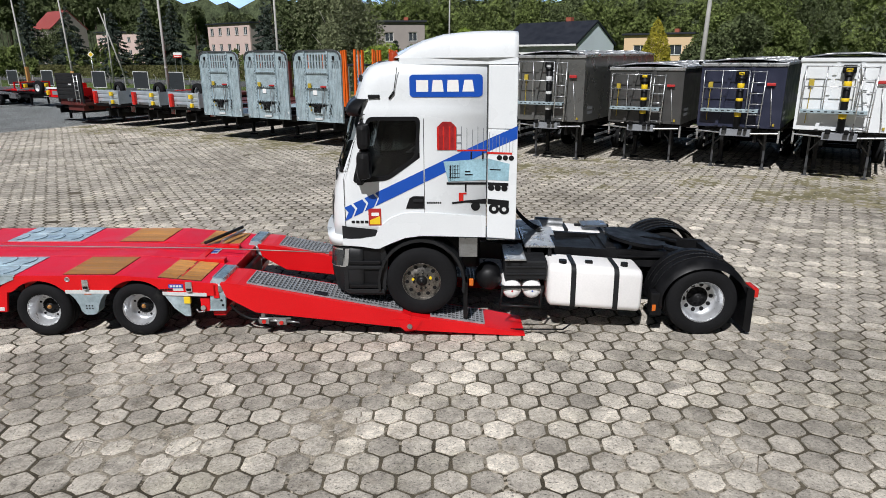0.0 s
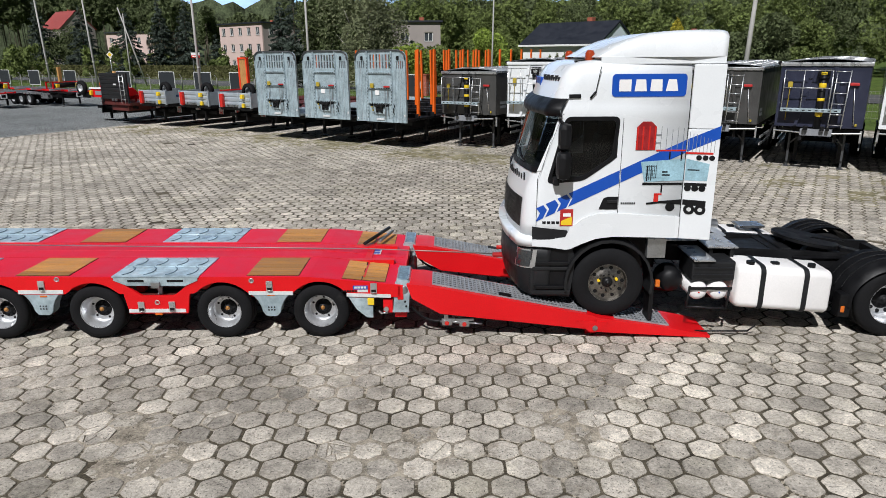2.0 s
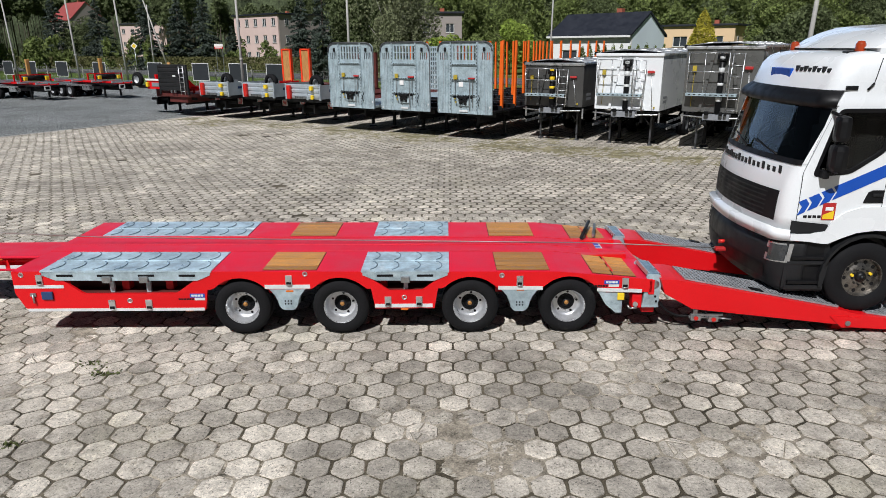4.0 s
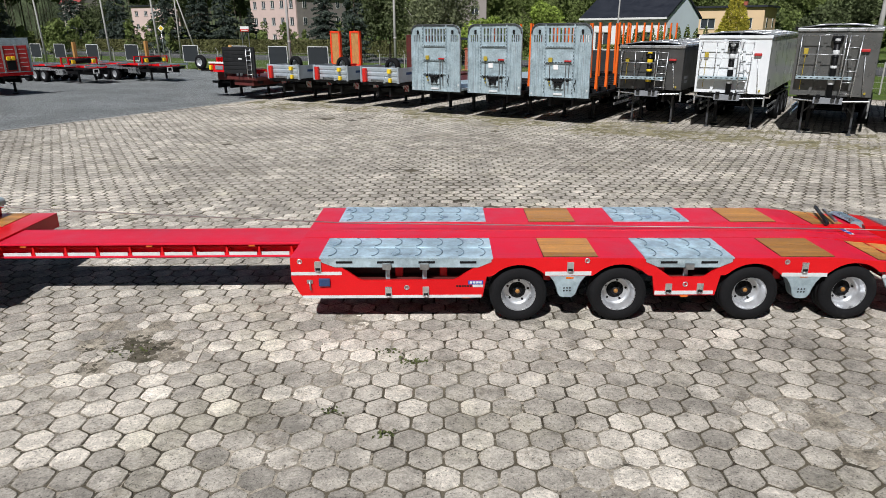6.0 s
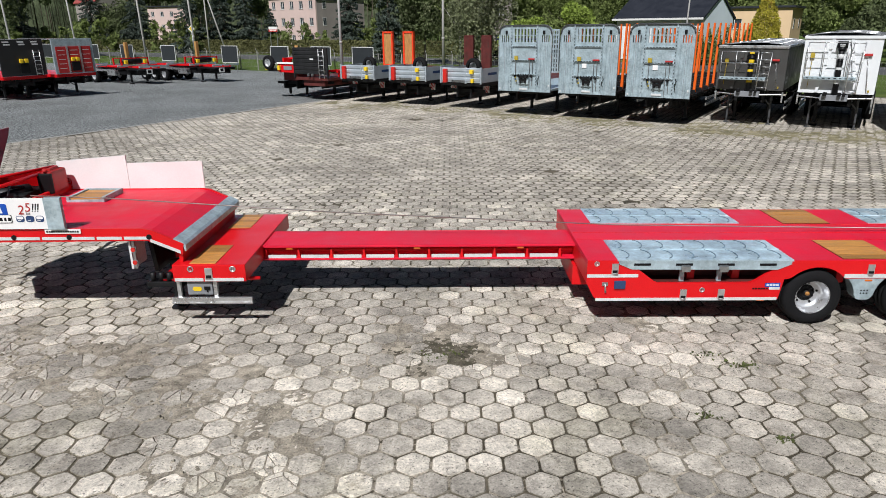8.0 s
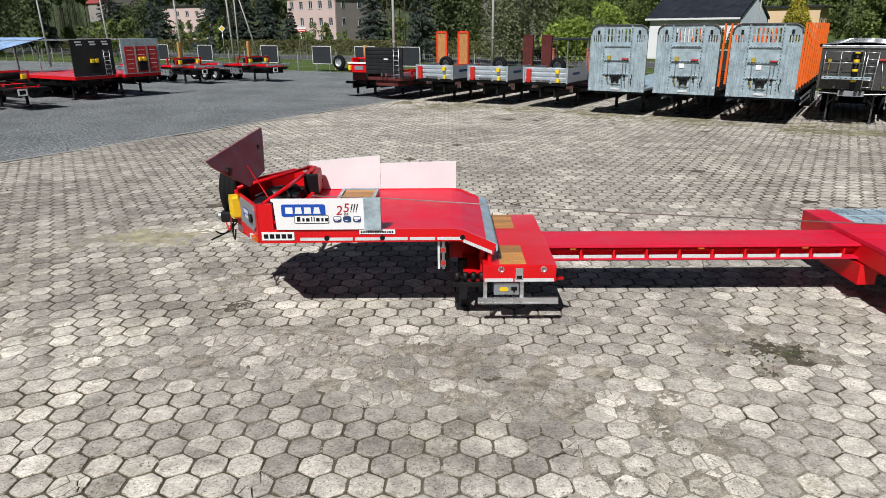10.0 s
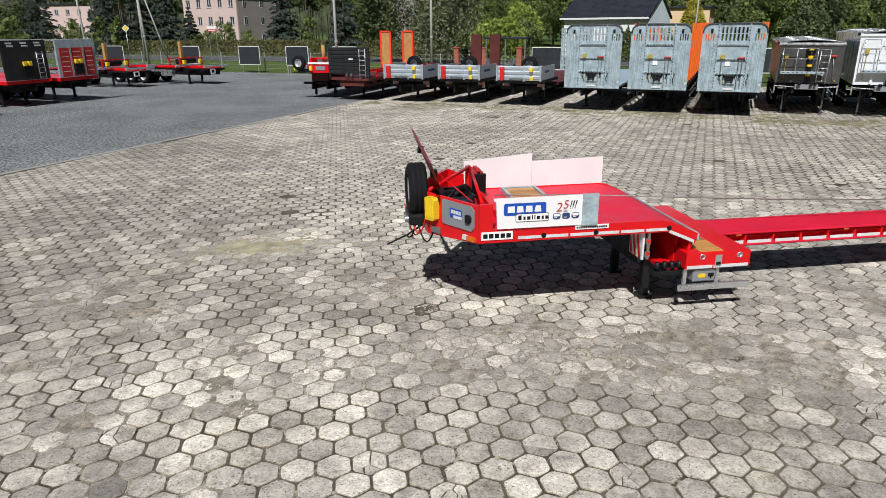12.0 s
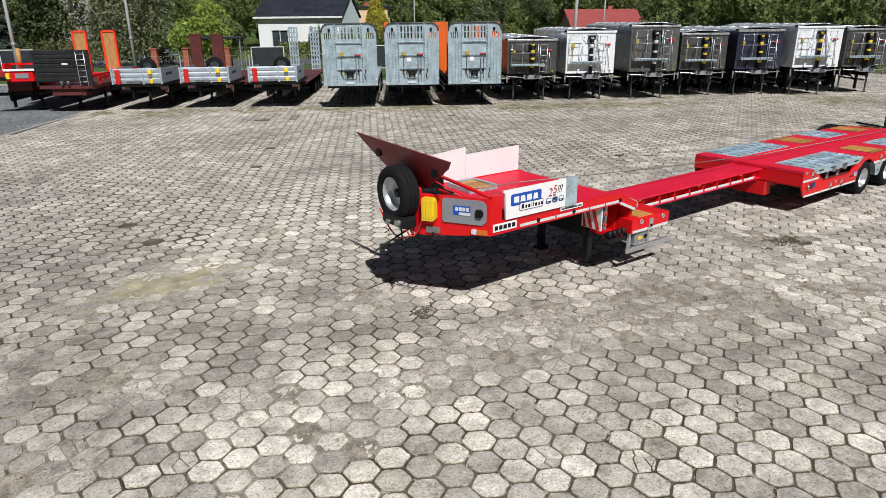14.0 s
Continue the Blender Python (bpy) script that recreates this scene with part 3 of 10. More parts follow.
# reflective strips along the near and far sides
b = Bm(OX)
for s in (-1, 1):
    y0, y1 = s * (HW + 0.001), s * (HW + 0.006)
    b.box(-11.62, -10.95, y0, y1, 0.705, 0.75)
    b.box(-11.49, -9.09, y0, y1, 0.372, 0.412).box(-6.78, -6.0, y0, y1, 0.40, 0.452)
    b.box(-8.25, -7.64, y0, y1, 0.68, 0.735)
    b.strip([(-5.12, 0.648, 0.70), (-4.52, 0.642, 0.694)], y0, y1)
    b.strip([(-3.79, 0.615, 0.665), (-3.19, 0.592, 0.642)], y0, y1)
part("reflective_strip", b, TAPE, LOADER)
# galvanised mudguard brackets between the wheels
for xa, xb, zt in ((-8.24, -7.66, 0.70), (-5.11, -4.54, 0.665)):
    for s in (-1, 1):
        b = Bm(OX)
        xm = (xa + xb) / 2
        arch = ((0.0, 0.0), (0.06, 0.045), (0.11, 0.11), (0.145, 0.19), (0.165, 0.27), (0.20, 0.318), (0.235, 0.33))
        poly = [(xa + u, zt - v) for u, v in arch] + [(xb - u, zt - v) for u, v in arch[::-1]]
        b.prism(poly, "y", s * (HW - 0.03), s * (HW - 0.002))
        for u, v in arch[:-2]:
            k = arch.index((u, v)) + 1
            for xs_, d in ((xa, 1), (xb, -1)):
                b.prism([(xs_ + d * u, zt - v), (xs_ + d * arch[k][0], zt - arch[k][1]), (xs_ + d * (arch[k][0] + 0.008), zt - arch[k][1]), (xs_ + d * (u + 0.008), zt - v)], "y", s * (HW - 0.16), s * (HW - 0.002))
        g = part("mudguard_bracket", b, GALV, LOADER, "galvanised mudguard bracket")
        b = Bm(OX)
        for i in range(3):
            for j in range(2):
                b.cyl((xm - 0.04 + 0.04 * i, s * (HW - 0.004), zt - 0.24 + 0.04 * j), (xm - 0.04 + 0.04 * i, s * HW, zt - 0.24 + 0.04 * j), 0.012, n=8)
        part("bolt", b, BLACK, g)
for s in (-1, 1):
    b = Bm(OX)
    b.prism([(-3.78, 0.62), (-3.66, 0.42), (-3.52, 0.30), (-3.44, 0.30), (-3.44, 0.62)], "y", s * (HW - 0.04), s * (HW - 0.01))
    part("mudguard_bracket", b, GALV, LOADER, "galvanised mudguard bracket")
    b = Bm(OX).box(-3.51, -3.42, s * (HW - 0.03), s * (HW + 0.01), 0.49, 0.585, 0.006)
    part("marker_plate", b, YELLOW, LOADER, "small yellow marker plate")
# rotating lashing rings and side lamps
def lashing(x, z, s):
    b = Bm(OX)
    b.box(x - 0.045, x + 0.045, s * HW, s * (HW + 0.018), z - 0.07, z + 0.07, 0.02)
    r = part("lashing_plate", b, ALU, LOADER, "galvanised lashing ring plate")
    b = Bm(OX).box(x - 0.032, x + 0.032, s * (HW + 0.017), s * (HW + 0.024), z - 0.055, z - 0.02, 0.01)
    part("lashing_slot", b, BLACK, r)
    part("lashing_ring", Bm(OX).tube([(x - 0.03, s * (HW + 0.03), z - 0.06), (x + 0.03, s * (HW + 0.03), z - 0.06)], 0.008), ALU, r)


for s in (-1, 1):
    for x, z in ((-11.26, 0.83), (-10.335, 0.465), (-9.835, 0.465), (-7.92, 0.80), (-6.60, 0.49), (-6.18, 0.49), (-4.83, 0.775), (-3.42, 0.735)):
        lashing(x, z, s)
    for x in (-10.345, -9.85, -6.36):
        b = Bm(OX).box(x - 0.06, x + 0.06, s * (HW - 0.01), s * (HW + 0.05), zd(x) - 0.15, zd(x) - 0.06, 0.015)
        part("extender_bracket", b, STEEL, LOADER)
        b = Bm(OX).box(x - 0.03, x + 0.03, s * (HW - 0.12), s * (HW - 0.08), 0.52, zd(x) - 0.1, 0.006)
        part("strut", b, GALV, LOADER)
    for x, z in ((-11.50, 0.895), (-10.09, 0.52), (-7.70, 0.885), (-6.38, 0.545), (-5.07, 0.85)):
        b = Bm(OX)
        b.lathe([(0.0, 0.0), (0.022, 0.0), (0.022, s * 0.004), (0.034, s * 0.008), (0.036, 0.0)], (x, s * HW, z), n=16)
        part("ring_socket", b, ALU, LOADER)
    for x in (-9.3, -7.92, -6.38, -4.82):
        zz = 0.36 if x in (-9.3, -6.38) else 0.63
        part("side_marker", Bm(OX).box(x - 0.05, x + 0.05, s * (HW - 0.03), s * (HW + 0.004), zz, zz + 0.025, 0.005), AMBER, LOADER)
    # film with plain logo blocks
    for x, z in ((-9.27, 0.56), (-3.70, 0.715)):
        b = Bm(OX)
        b.box(x, x + 0.20, s * (HW + 0.001), s * (HW + 0.004), z, z + 0.055)
        f = part("logo_film", b, BLUE, LOADER, "small blue and white logo film")
        b = Bm(OX)
        for i in range(4):
            b.box(x + 0.02 + 0.042 * i, x + 0.054 + 0.042 * i, s * (HW + 0.004), s * (HW + 0.006), z + 0.014, z + 0.043)
        b.box(x + 0.06, x + 0.20, s * (HW + 0.001), s * (HW + 0.004), z - 0.04, z - 0.004)
        part("logo_block", b, TAPE, f)
        b = Bm(OX)
        for i in range(6):
            b.box(x - 0.16 + 0.036 * i, x - 0.13 + 0.036 * i, s * (HW + 0.001), s * (HW + 0.003), z - 0.035, z - 0.012)
        part("small_print", b, BLACK, f)
# valves near the front end
b = Bm(OX).box(-11.26, -11.11, -HW - 0.03, -HW, 0.55, 0.66, 0.01)
part("valve_box", b, BLUE_DARK, LOADER, "small blue valve box")
part("valve_lever", Bm(OX).cyl((-11.38, -HW - 0.02, 0.62), (-11.37, -HW - 0.03, 0.50), 0.012).box(-11.42, -11.34, -HW - 0.02, -HW, 0.59, 0.64, 0.01), STEEL, LOADER)


def wheel(parent, x, y, z, r, w, side, rim_mat=RIM, hub_mat=CHASSIS, deep=0.13, rim_r=None, off=OX, cap=None, nuts=True, proud=False, holes=5):
    """A road wheel: y is the outer face, side -1 or 1 says which way that faces."""
    rr = rim_r or r * 0.58
    s = side
    o = off
    b = Bm(o)
    dish = deep > 0.16
    b.lathe(([(rr * 0.82, s * -deep), (rr * 0.85, s * -0.10), (rr * 0.93, s * -0.075)] if dish else [(rr * 0.96, s * -deep * 0.9)]) + [ (rr * 0.99, s * -0.02), (rr * 1.035, s * -0.004), (rr * 1.035, s * -0.02), (rr, s * -w)], (x, y, z), n=40)
    if proud:
        b.lathe([(0.0, s * -0.05), (rr * 0.62, s * -0.05), (rr * 0.7, s * -0.065), (rr * 0.96, s * -0.07)], (x, y, z), n=40)
    elif dish:
        b.lathe([(0.0, s * -deep), (rr * 0.54, s * -deep), (rr * 0.70, s * -(deep - 0.012)), (rr * 0.82, s * -deep)], (x, y, z), n=40)
    else:
        b.lathe([(0.0, s * -deep), (rr * 0.55, s * -deep), (rr * 0.66, s * -(deep - 0.02)), (rr * 0.80, s * -(deep - 0.015)), (rr * 0.97, s * -deep * 0.75)], (x, y, z), n=40)
    wh = part("wheel", b, rim_mat, parent)
    b = Bm(o)
    b.lathe([(rr * 1.0, s * -0.015), (rr * 1.12, s * 0.012), (r * 0.80, s * 0.018), (r * 0.93, s * 0.004), (r * 0.965, s * -0.012), (r * 0.985, s * -0.02), (r, s * -0.05),
             (r, s * -w * 0.30), (r * 0.985, s * -w * 0.305), (r * 0.985, s * -w * 0.33), (r, s * -w * 0.335), (r, s * -w * 0.62), (r * 0.985, s * -w * 0.625),
             (r * 0.985, s * -w * 0.65), (r, s * -w * 0.655), (r, s * -w * 0.9), (r * 0.96, s * -w), (rr, s * -w)], (x, y, z), n=48)
    part("tyre", b, RUBBER, wh)
    b = Bm(o)
    d = 0.05 if proud else deep
    b.lathe([(0.0, s * -(d - 0.05)), (rr * 0.2, s * -(d - 0.05)), (rr * 0.25, s * -(d - 0.03)), (rr * 0.30, s * -(d - 0.006)), (rr * (0.30 if proud else 0.52), s * -(d - 0.003)), (rr * (0.30 if proud else 0.53), s * -(d + 0.01))], (x, y, z), n=24)
    part("hub", b, hub_mat, wh)
    b = Bm(o)
    b.lathe([(0.0, s * -(d - 0.075)), (rr * 0.11, s * -(d - 0.07)), (rr * 0.14, s * -(d - 0.05))], (x, y, z), n=12)
    part("hub_cap", b, cap or hub_mat, wh)
    b = Bm(o)
    n = 10 if nuts else 8
    for i in range(n):
        t = 2 * math.pi * (i + 0.3) / n
        cx, cz = x + rr * 0.44 * math.cos(t), z + rr * 0.44 * math.sin(t)
        b.cyl((cx, y - s * (d + 0.002), cz), (cx, y - s * (d - 0.025), cz), rr * 0.052, n=6)
    part("wheel_nut", b, hub_mat, wh)
    b = Bm(o)
    n = holes if dish else 10 if proud else 8
    for i in range(n):
        t = 2 * math.pi * (i + 0.15) / n
        q = rr * (0.66 if dish else 0.8 if proud else 0.74)
        yy = y - s * ((deep - 0.012) if dish else 0.064 if proud else (deep - 0.022))
        b.cyl((x + q * math.cos(t), yy - s * 0.01, z + q * math.sin(t)), (x + q * math.cos(t), yy + s * 0.002, z + q * math.sin(t)), rr * (0.105 if holes > 5 or not dish else 0.075), n=10)
    part("hand_hole", b, BLACK, wh)
    return wh


for x in HUBS:
    wheel(LOADER, x, -HW + 0.035, 0.386, 0.386, 0.26, -1, cap=AMBER_DIM, deep=0.19)
    wheel(LOADER, x, HW - 0.035, 0.386, 0.386, 0.26, 1, cap=AMBER_DIM, deep=0.19)

# the telescopic centre beam
b = Bm(OX)
b.box(-16.25, -11.3, -0.36, 0.36, 0.835, 0.872, 0.008)
b.box(-16.25, -11.3, -0.20, 0.20, 0.65, 0.84)
b.box(-16.25, -11.3, -0.36, 0.36, 0.645, 0.672, 0.006)
part("centre_beam", b, RED_DECK, LOADER, "long red telescopic centre beam")
b = Bm(OX)
for i in range(10):
    x = -16.1 + i * 0.475
    for s in (-1, 1):
        b.prism([(x - 0.022, 0.67), (x + 0.022, 0.67), (x + 0.012, 0.80), (x - 0.012, 0.80)], "y", s * 0.20, s * 0.335)
        b.cyl((x, s * 0.25, 0.775), (x + 0.475, s * 0.25, 0.775), 0.027, n=12)
part("beam_rib", b, RED, LOADER)
b = Bm(OX)
for i in range(9):
    x = -16.1 + i * 0.475
    for s in (-1, 1):
        b.box(x + 0.035, x + 0.44, s * 0.340, s * 0.346, 0.674, 0.724)
part("reflective_strip", b, TAPE, LOADER)
b = Bm(OX)
for x in (-15.75, -13.9, -12.4):
    for s in (-1, 1):
        b.box(x - 0.045, x + 0.045, s * 0.335, s * 0.35, 0.806, 0.834, 0.004)
part("side_marker", b, AMBER, LOADER)
# front bulkhead of the rear deck
b = Bm(OX)
b.box(-11.622, -11.57, -HW + 0.041, HW - 0.041, 0.62, 0.88, 0.01)
b.box(-11.66, -11.40, -0.5, 0.5, 0.30, 0.60)
part("bulkhead", b, RED, LOADER)

# the gooseneck: front step, riser and upper deck
b = Bm(OX)
b.box(-17.10, -16.13, -1.24, 1.24, 0.66, 0.90, 0.012)
b.prism([(-17.06, 0.66), (-17.02, 1.08), (-16.985, 1.10), (-16.965, 1.06), (-16.99, 0.89)], "y", -1.12, 1.12)
part("gooseneck_step", b, RED, LOADER, "red step at the foot of the gooseneck")
b = Bm(OX)
b.prism([(-19.95, 1.24), (-19.95, 1.37), (-17.50, 1.37), (-17.36, 1.35), (-16.95, 1.17), (-16.98, 1.05), (-17.40, 1.24)], "y", -1.12, 1.12)
part("gooseneck_deck", b, RED_DECK, LOADER, "red upper deck of the gooseneck")
for s in (-1, 1):
    b = Bm(OX)
    b.prism([(-20.02, 1.20), (-20.02, 1.385), (-17.48, 1.385), (-17.34, 1.36), (-16.93, 1.17), (-16.96, 1.02), (-17.40, 1.215)], "y", s * 1.12, s * 1.17)
    part("gooseneck_rail", b, RED, LOADER)
    b = Bm(OX)
    for i in range(6):
        b.box(-19.50 + i * 0.36, -19.17 + i * 0.36, s * 1.171, s * 1.177, 1.235, 1.275)
    b.strip([(-17.36, 1.20, 1.245), (-16.98, 1.035, 1.08)], s * 1.177, s * 1.171)
    b.box(-17.08, -16.70, s * 1.241, s * 1.247, 0.67, 0.715).box(-16.68, -16.16, s * 1.241, s * 1.247, 0.67, 0.715)
    part("reflective_strip", b, TAPE, LOADER)
    b = Bm(OX)
    for x in (-19.15, -18.42, -17.37):
        b.cyl((x, s * 1.165, 1.27), (x, s * 1.18, 1.27), 0.035, n=12)
    part("lashing_hole", b, BLACK, LOADER)
    lash = [(-16.62, 0.78)]
    for x, z in lash:
        b = Bm(OX).box(x - 0.05, x + 0.05, s * 1.24, s * 1.258, z - 0.08, z + 0.08, 0.02)
        r = part("lashing_plate", b, ALU, LOADER, "galvanised lashing ring plate")
        part("lashing_slot", Bm(OX).box(x - 0.034, x + 0.034, s * 1.257, s * 1.263, z - 0.065, z - 0.02, 0.01), BLACK, r)
    for x in (-16.30, -16.86):
        part("ring_socket", Bm(OX).lathe([(0.0, 0.0), (0.026, 0.0), (0.026, s * 0.005), (0.04, s * 0.01), (0.043, 0.0)], (x, s * 1.24, 0.84), n=16), ALU, LOADER)
    # planks on the step
    for i in range(5):
        b = Bm(OX).box(-16.88, -16.53, s * (0.43 + i * 0.155), s * (0.43 + (i + 1) * 0.155 - 0.006), 0.89, 0.908)
        part("plank", b, WOOD, LOADER, "oiled brown hardwood plank")
# galvanised edge strip on the riser
b = Bm(OX)
b.prism([(-17.06, 1.225), (-17.055, 1.243), (-16.935, 1.187), (-16.905, 1.155), (-16.905, 1.075), (-16.925, 1.065), (-16.94, 1.165)], "y", -1.165, 1.165)
part("edge_strip", b, GALV, LOADER, "galvanised ribbed edge strip")
# neck body under the upper deck
b = Bm(OX)
# cross plate coloured black to stand for the shaded cavity
part("neck_plate", Bm(OX).prism([(-17.66, 1.24), (-17.60, 1.24), (-17.54, 0.60), (-17.60, 0.60)], "y", -0.66, 0.98), CHASSIS, LOADER, "steel plate under the neck, shade painted black")
b.box(-17.55, -17.05, -0.06, 0.06, 0.60, 1.2).box(-17.12, -17.06, -0.9, 0.9, 0.60, 1.15)
b.box(-17.35, -17.05, -1.1, 1.1, 0.60, 0.66, 0.01)
part("neck", b, RED, LOADER)
b = Bm(OX)
b.box(-20.0, -17.6, -0.9, 0.9, 1.18, 1.245)
part("underframe", b, CHASSIS, LOADER)
# support legs and hydraulics below the neck
for s in (-1, 1):
    b = Bm(OX)
    b.box(-17.41, -17.29, s * 0.50, s * 0.60, 0.05, 0.75, 0.01).box(-17.45, -17.25, s * 0.45, s * 0.65, 0.0, 0.05, 0.01)
    part("support_leg", b, CHASSIS, LOADER, "black landing leg with foot plate")
b = Bm(OX)
b.box(-17.36, -17.10, -1.10, -0.90, 0.60, 0.66)
for i in range(4):
    b.cyl((-17.44 + i * 0.11, -1.08, 0.62), (-17.44 + i * 0.11, -1.08, 0.74), 0.035, n=10)
b.box(-17.52, -17.02, -1.14, -0.98, 0.55, 0.62, 0.01)
part("valve_block", b, CHASSIS, LOADER)
# side under-run guard with grey control box
b = Bm(OX)
b.box(-17.165, -16.085, -1.23, -1.19, 0.335, 0.43, 0.008).box(-17.165, -16.085, -1.236, -1.23, 0.345, 0.365, 0.002)
b.box(-17.09, -17.04, -1.19, -1.15, 0.36, 0.68).box(-16.60, -16.55, -1.19, -1.15, 0.36, 0.68)
part("underrun_guard", b, ALU, LOADER, "aluminium side under-run bar")
b = Bm(OX).box(-16.95, -16.61, -1.20, -0.95, 0.455, 0.645, 0.015)
cb = part("control_box", b, GREY_BOX, LOADER, "grey control box with a yellow label")
part("warning_label", Bm(OX).prism([(-16.88, 0.545), (-16.86, 0.575), (-16.77, 0.575), (-16.75, 0.545), (-16.77, 0.515), (-16.86, 0.515)], "y", -1.206, -1.201), YELLOW, cb)
part("box_rim", Bm(OX).box(-16.93, -16.63, -1.205, -1.20, 0.625, 0.635).box(-16.93, -16.63, -1.205, -1.20, 0.465, 0.475), STEEL, cb)
part("latch", Bm(OX).box(-16.72, -16.64, -1.215, -1.20, 0.53, 0.58, 0.012).box(-16.69, -16.67, -1.212, -1.20, 0.50, 0.53, 0.004), BLACK, cb)
part("push_rod", Bm(OX).cyl((-16.5, -1.05, 0.63), (-16.0, -1.05, 0.64), 0.025), RED, LOADER)
# lamp post and striped board under the neck
b = Bm(OX)
b.box(-17.64, -17.605, -1.13, -1.09, 0.81, 1.2, 0.006).box(-17.66, -17.59, -1.125, -1.10, 1.03, 1.12, 0.008).box(-17.66, -17.59, -1.125, -1.10, 0.84, 0.93, 0.008)
lp = part("lamp_post", b, STEEL, LOADER, "galvanised post with two red lamps")
part("lamp", Bm(OX).cyl((-17.63, -1.14, 1.08), (-17.63, -1.12, 1.08), 0.03).cyl((-17.63, -1.14, 0.90), (-17.63, -1.12, 0.90), 0.03), LAMP_RED, lp)
b = Bm(OX).box(-17.70, -17.67, -1.10, -0.70, 0.80, 1.20)
st = part("warning_board", b, TAPE, LOADER, "red and white striped warning board")
b = Bm(OX)
for i in range(3):
    y = -1.08 + 0.14 * i
    b.raw([(-17.704, y, 0.81), (-17.704, y + 0.07, 0.81), (-17.704, min(y + 0.21, -0.70), 1.19), (-17.704, y + 0.13, 1.19)], [(3, 2, 1, 0)])
part("stripe", b, LAMP_RED, st)

# nose box at the front
NOSE = [(-20.02, -1.17), (-20.56, -0.30), (-20.60, 0.30), (-20.06, 1.17), (-19.62, 1.17), (-19.62, -1.17)]
b = Bm(OX)
for (xa, ya), (xb, yb) in zip(NOSE[:4], NOSE[1:4]):
    d = Vector((xb - xa, yb - ya, 0)).normalized() * 0.03
    nx, ny = d.y, -d.x
    za, zb = (1.205 if abs(y) > 1 else 1.12 for y in (ya, yb))
    v = [(xa, ya, za), (xb, yb, zb), (xb, yb, 1.72), (xa, ya, 1.72), (xa - nx, ya - ny, za), (xb - nx, yb - ny, zb), (xb - nx, yb - ny, 1.72), (xa - nx, ya - ny, 1.72)]
    b.raw(v, [(0, 1, 2, 3), (5, 4, 7, 6), (3, 2, 6, 7), (1, 0, 4, 5), (4, 0, 3, 7), (1, 5, 6, 2)])
b.raw([(x, y, 1.21) for x, y in NOSE] + [(x, y, 1.24) for x, y in NOSE], [(5, 4, 3, 2, 1, 0), (6, 7, 8, 9, 10, 11)])
part("nose_wall", b, RED, LOADER, "red angled nose of the gooseneck")
b = Bm(OX)
b.strip([(-20.02, 1.385, 1.73), (-19.84, 1.385, 1.73)], -1.17, -1.13)
b.strip([(-20.06, 1.385, 1.73), (-19.60, 1.385, 1.55)], 1.13, 1.17)
b.box(-19.68, -19.62, -1.13, 1.13, 1.37, 1.48, 0.005)
b.box(-19.80, -19.72, 0.90, 1.02, 1.37, 1.80, 0.005)
part("bin_frame", b, RED, LOADER)
for p, q in (((-20.56, -0.26, 1.735), (-19.74, 0.96, 1.79)), ((-19.97, -1.10, 1.715), (-19.72, 0.96, 1.755))):
    part("bin_rail", Bm(OX).cyl(p, q, 0.026, n=10), RED, LOADER, "round red rail across the nose bin")
b = Bm(OX)
b.box(-20.30, -19.95, -0.55, -0.15, 1.20, 1.60, 0.04).cyl((-20.2, 0.1, 1.5), (-19.9, 0.5, 1.5), 0.12).box(-20.30, -19.8, 0.2, 0.8, 1.2, 1.52, 0.03)
part("hydraulic_pump", b, CHASSIS, LOADER, "oily black hydraulic pump in the nose bin")
b = Bm(OX)
b.tube([(-20.3, -0.3, 1.62), (-20.1, 0.0, 1.68), (-19.9, 0.35, 1.60), (-20.0, 0.6, 1.5)], 0.018)
b.tube([(-20.25, 0.3, 1.6), (-20.0, 0.2, 1.66), (-19.85, -0.1, 1.56)], 0.016)
part("hose", b, BLACK, LOADER)
# red fuel can on the frame
can = part("fuel_can", Bm(OX).box(-19.76, -19.58, 0.58, 1.02, 1.42, 1.78, 0.05).box(-19.70, -19.64, 0.68, 0.92, 1.775, 1.815, 0.012).cyl((-19.67, 0.60, 1.77), (-19.67, 0.58, 1.82), 0.03), SIDE_RED, LOADER, "red plastic canister")
part("can_strap", Bm(OX).box(-19.78, -19.56, 0.53, 0.585, 1.44, 1.76, 0.02), BLACK, can)
# raised lid
def lid_mesh(off=0.0):
    top = [(-20.66, -1.08, 2.28), (-20.62, 1.36, 2.36)]
    low = [(-20.42, 0.62, 1.80), (-20.42, -0.22, 1.74)]
    pts = [top[0], top[1], (-20.58, 1.24, 2.24), low[0], low[1], (-20.62, -0.98, 2.17)]
    return [(x + off, y, z) for x, y, z in pts]


b = Bm(OX)
fr, bk = lid_mesh(0), lid_mesh(0.03)
n = 6
b.raw(fr + bk, [tuple(range(n))[::-1], tuple(range(n, 2 * n))] + [(i, (i + 1) % n, n + (i + 1) % n, n + i) for i in range(n)])
lid = part("nose_lid", b, LID_SHADE_RED, LOADER, "raised red steel lid with shade painted in")
part("lid_buffer", Bm(OX).cyl((-20.58, -0.62, 2.05), (-20.50, -0.62, 2.04), 0.06).cyl((-20.58, 0.82, 2.12), (-20.50, 0.82, 2.11), 0.06), BLACK, lid)
part("lid_strut", Bm(OX).cyl((-20.50, 0.1, 2.0), (-20.0, -0.6, 1.62), 0.007), RED, lid)
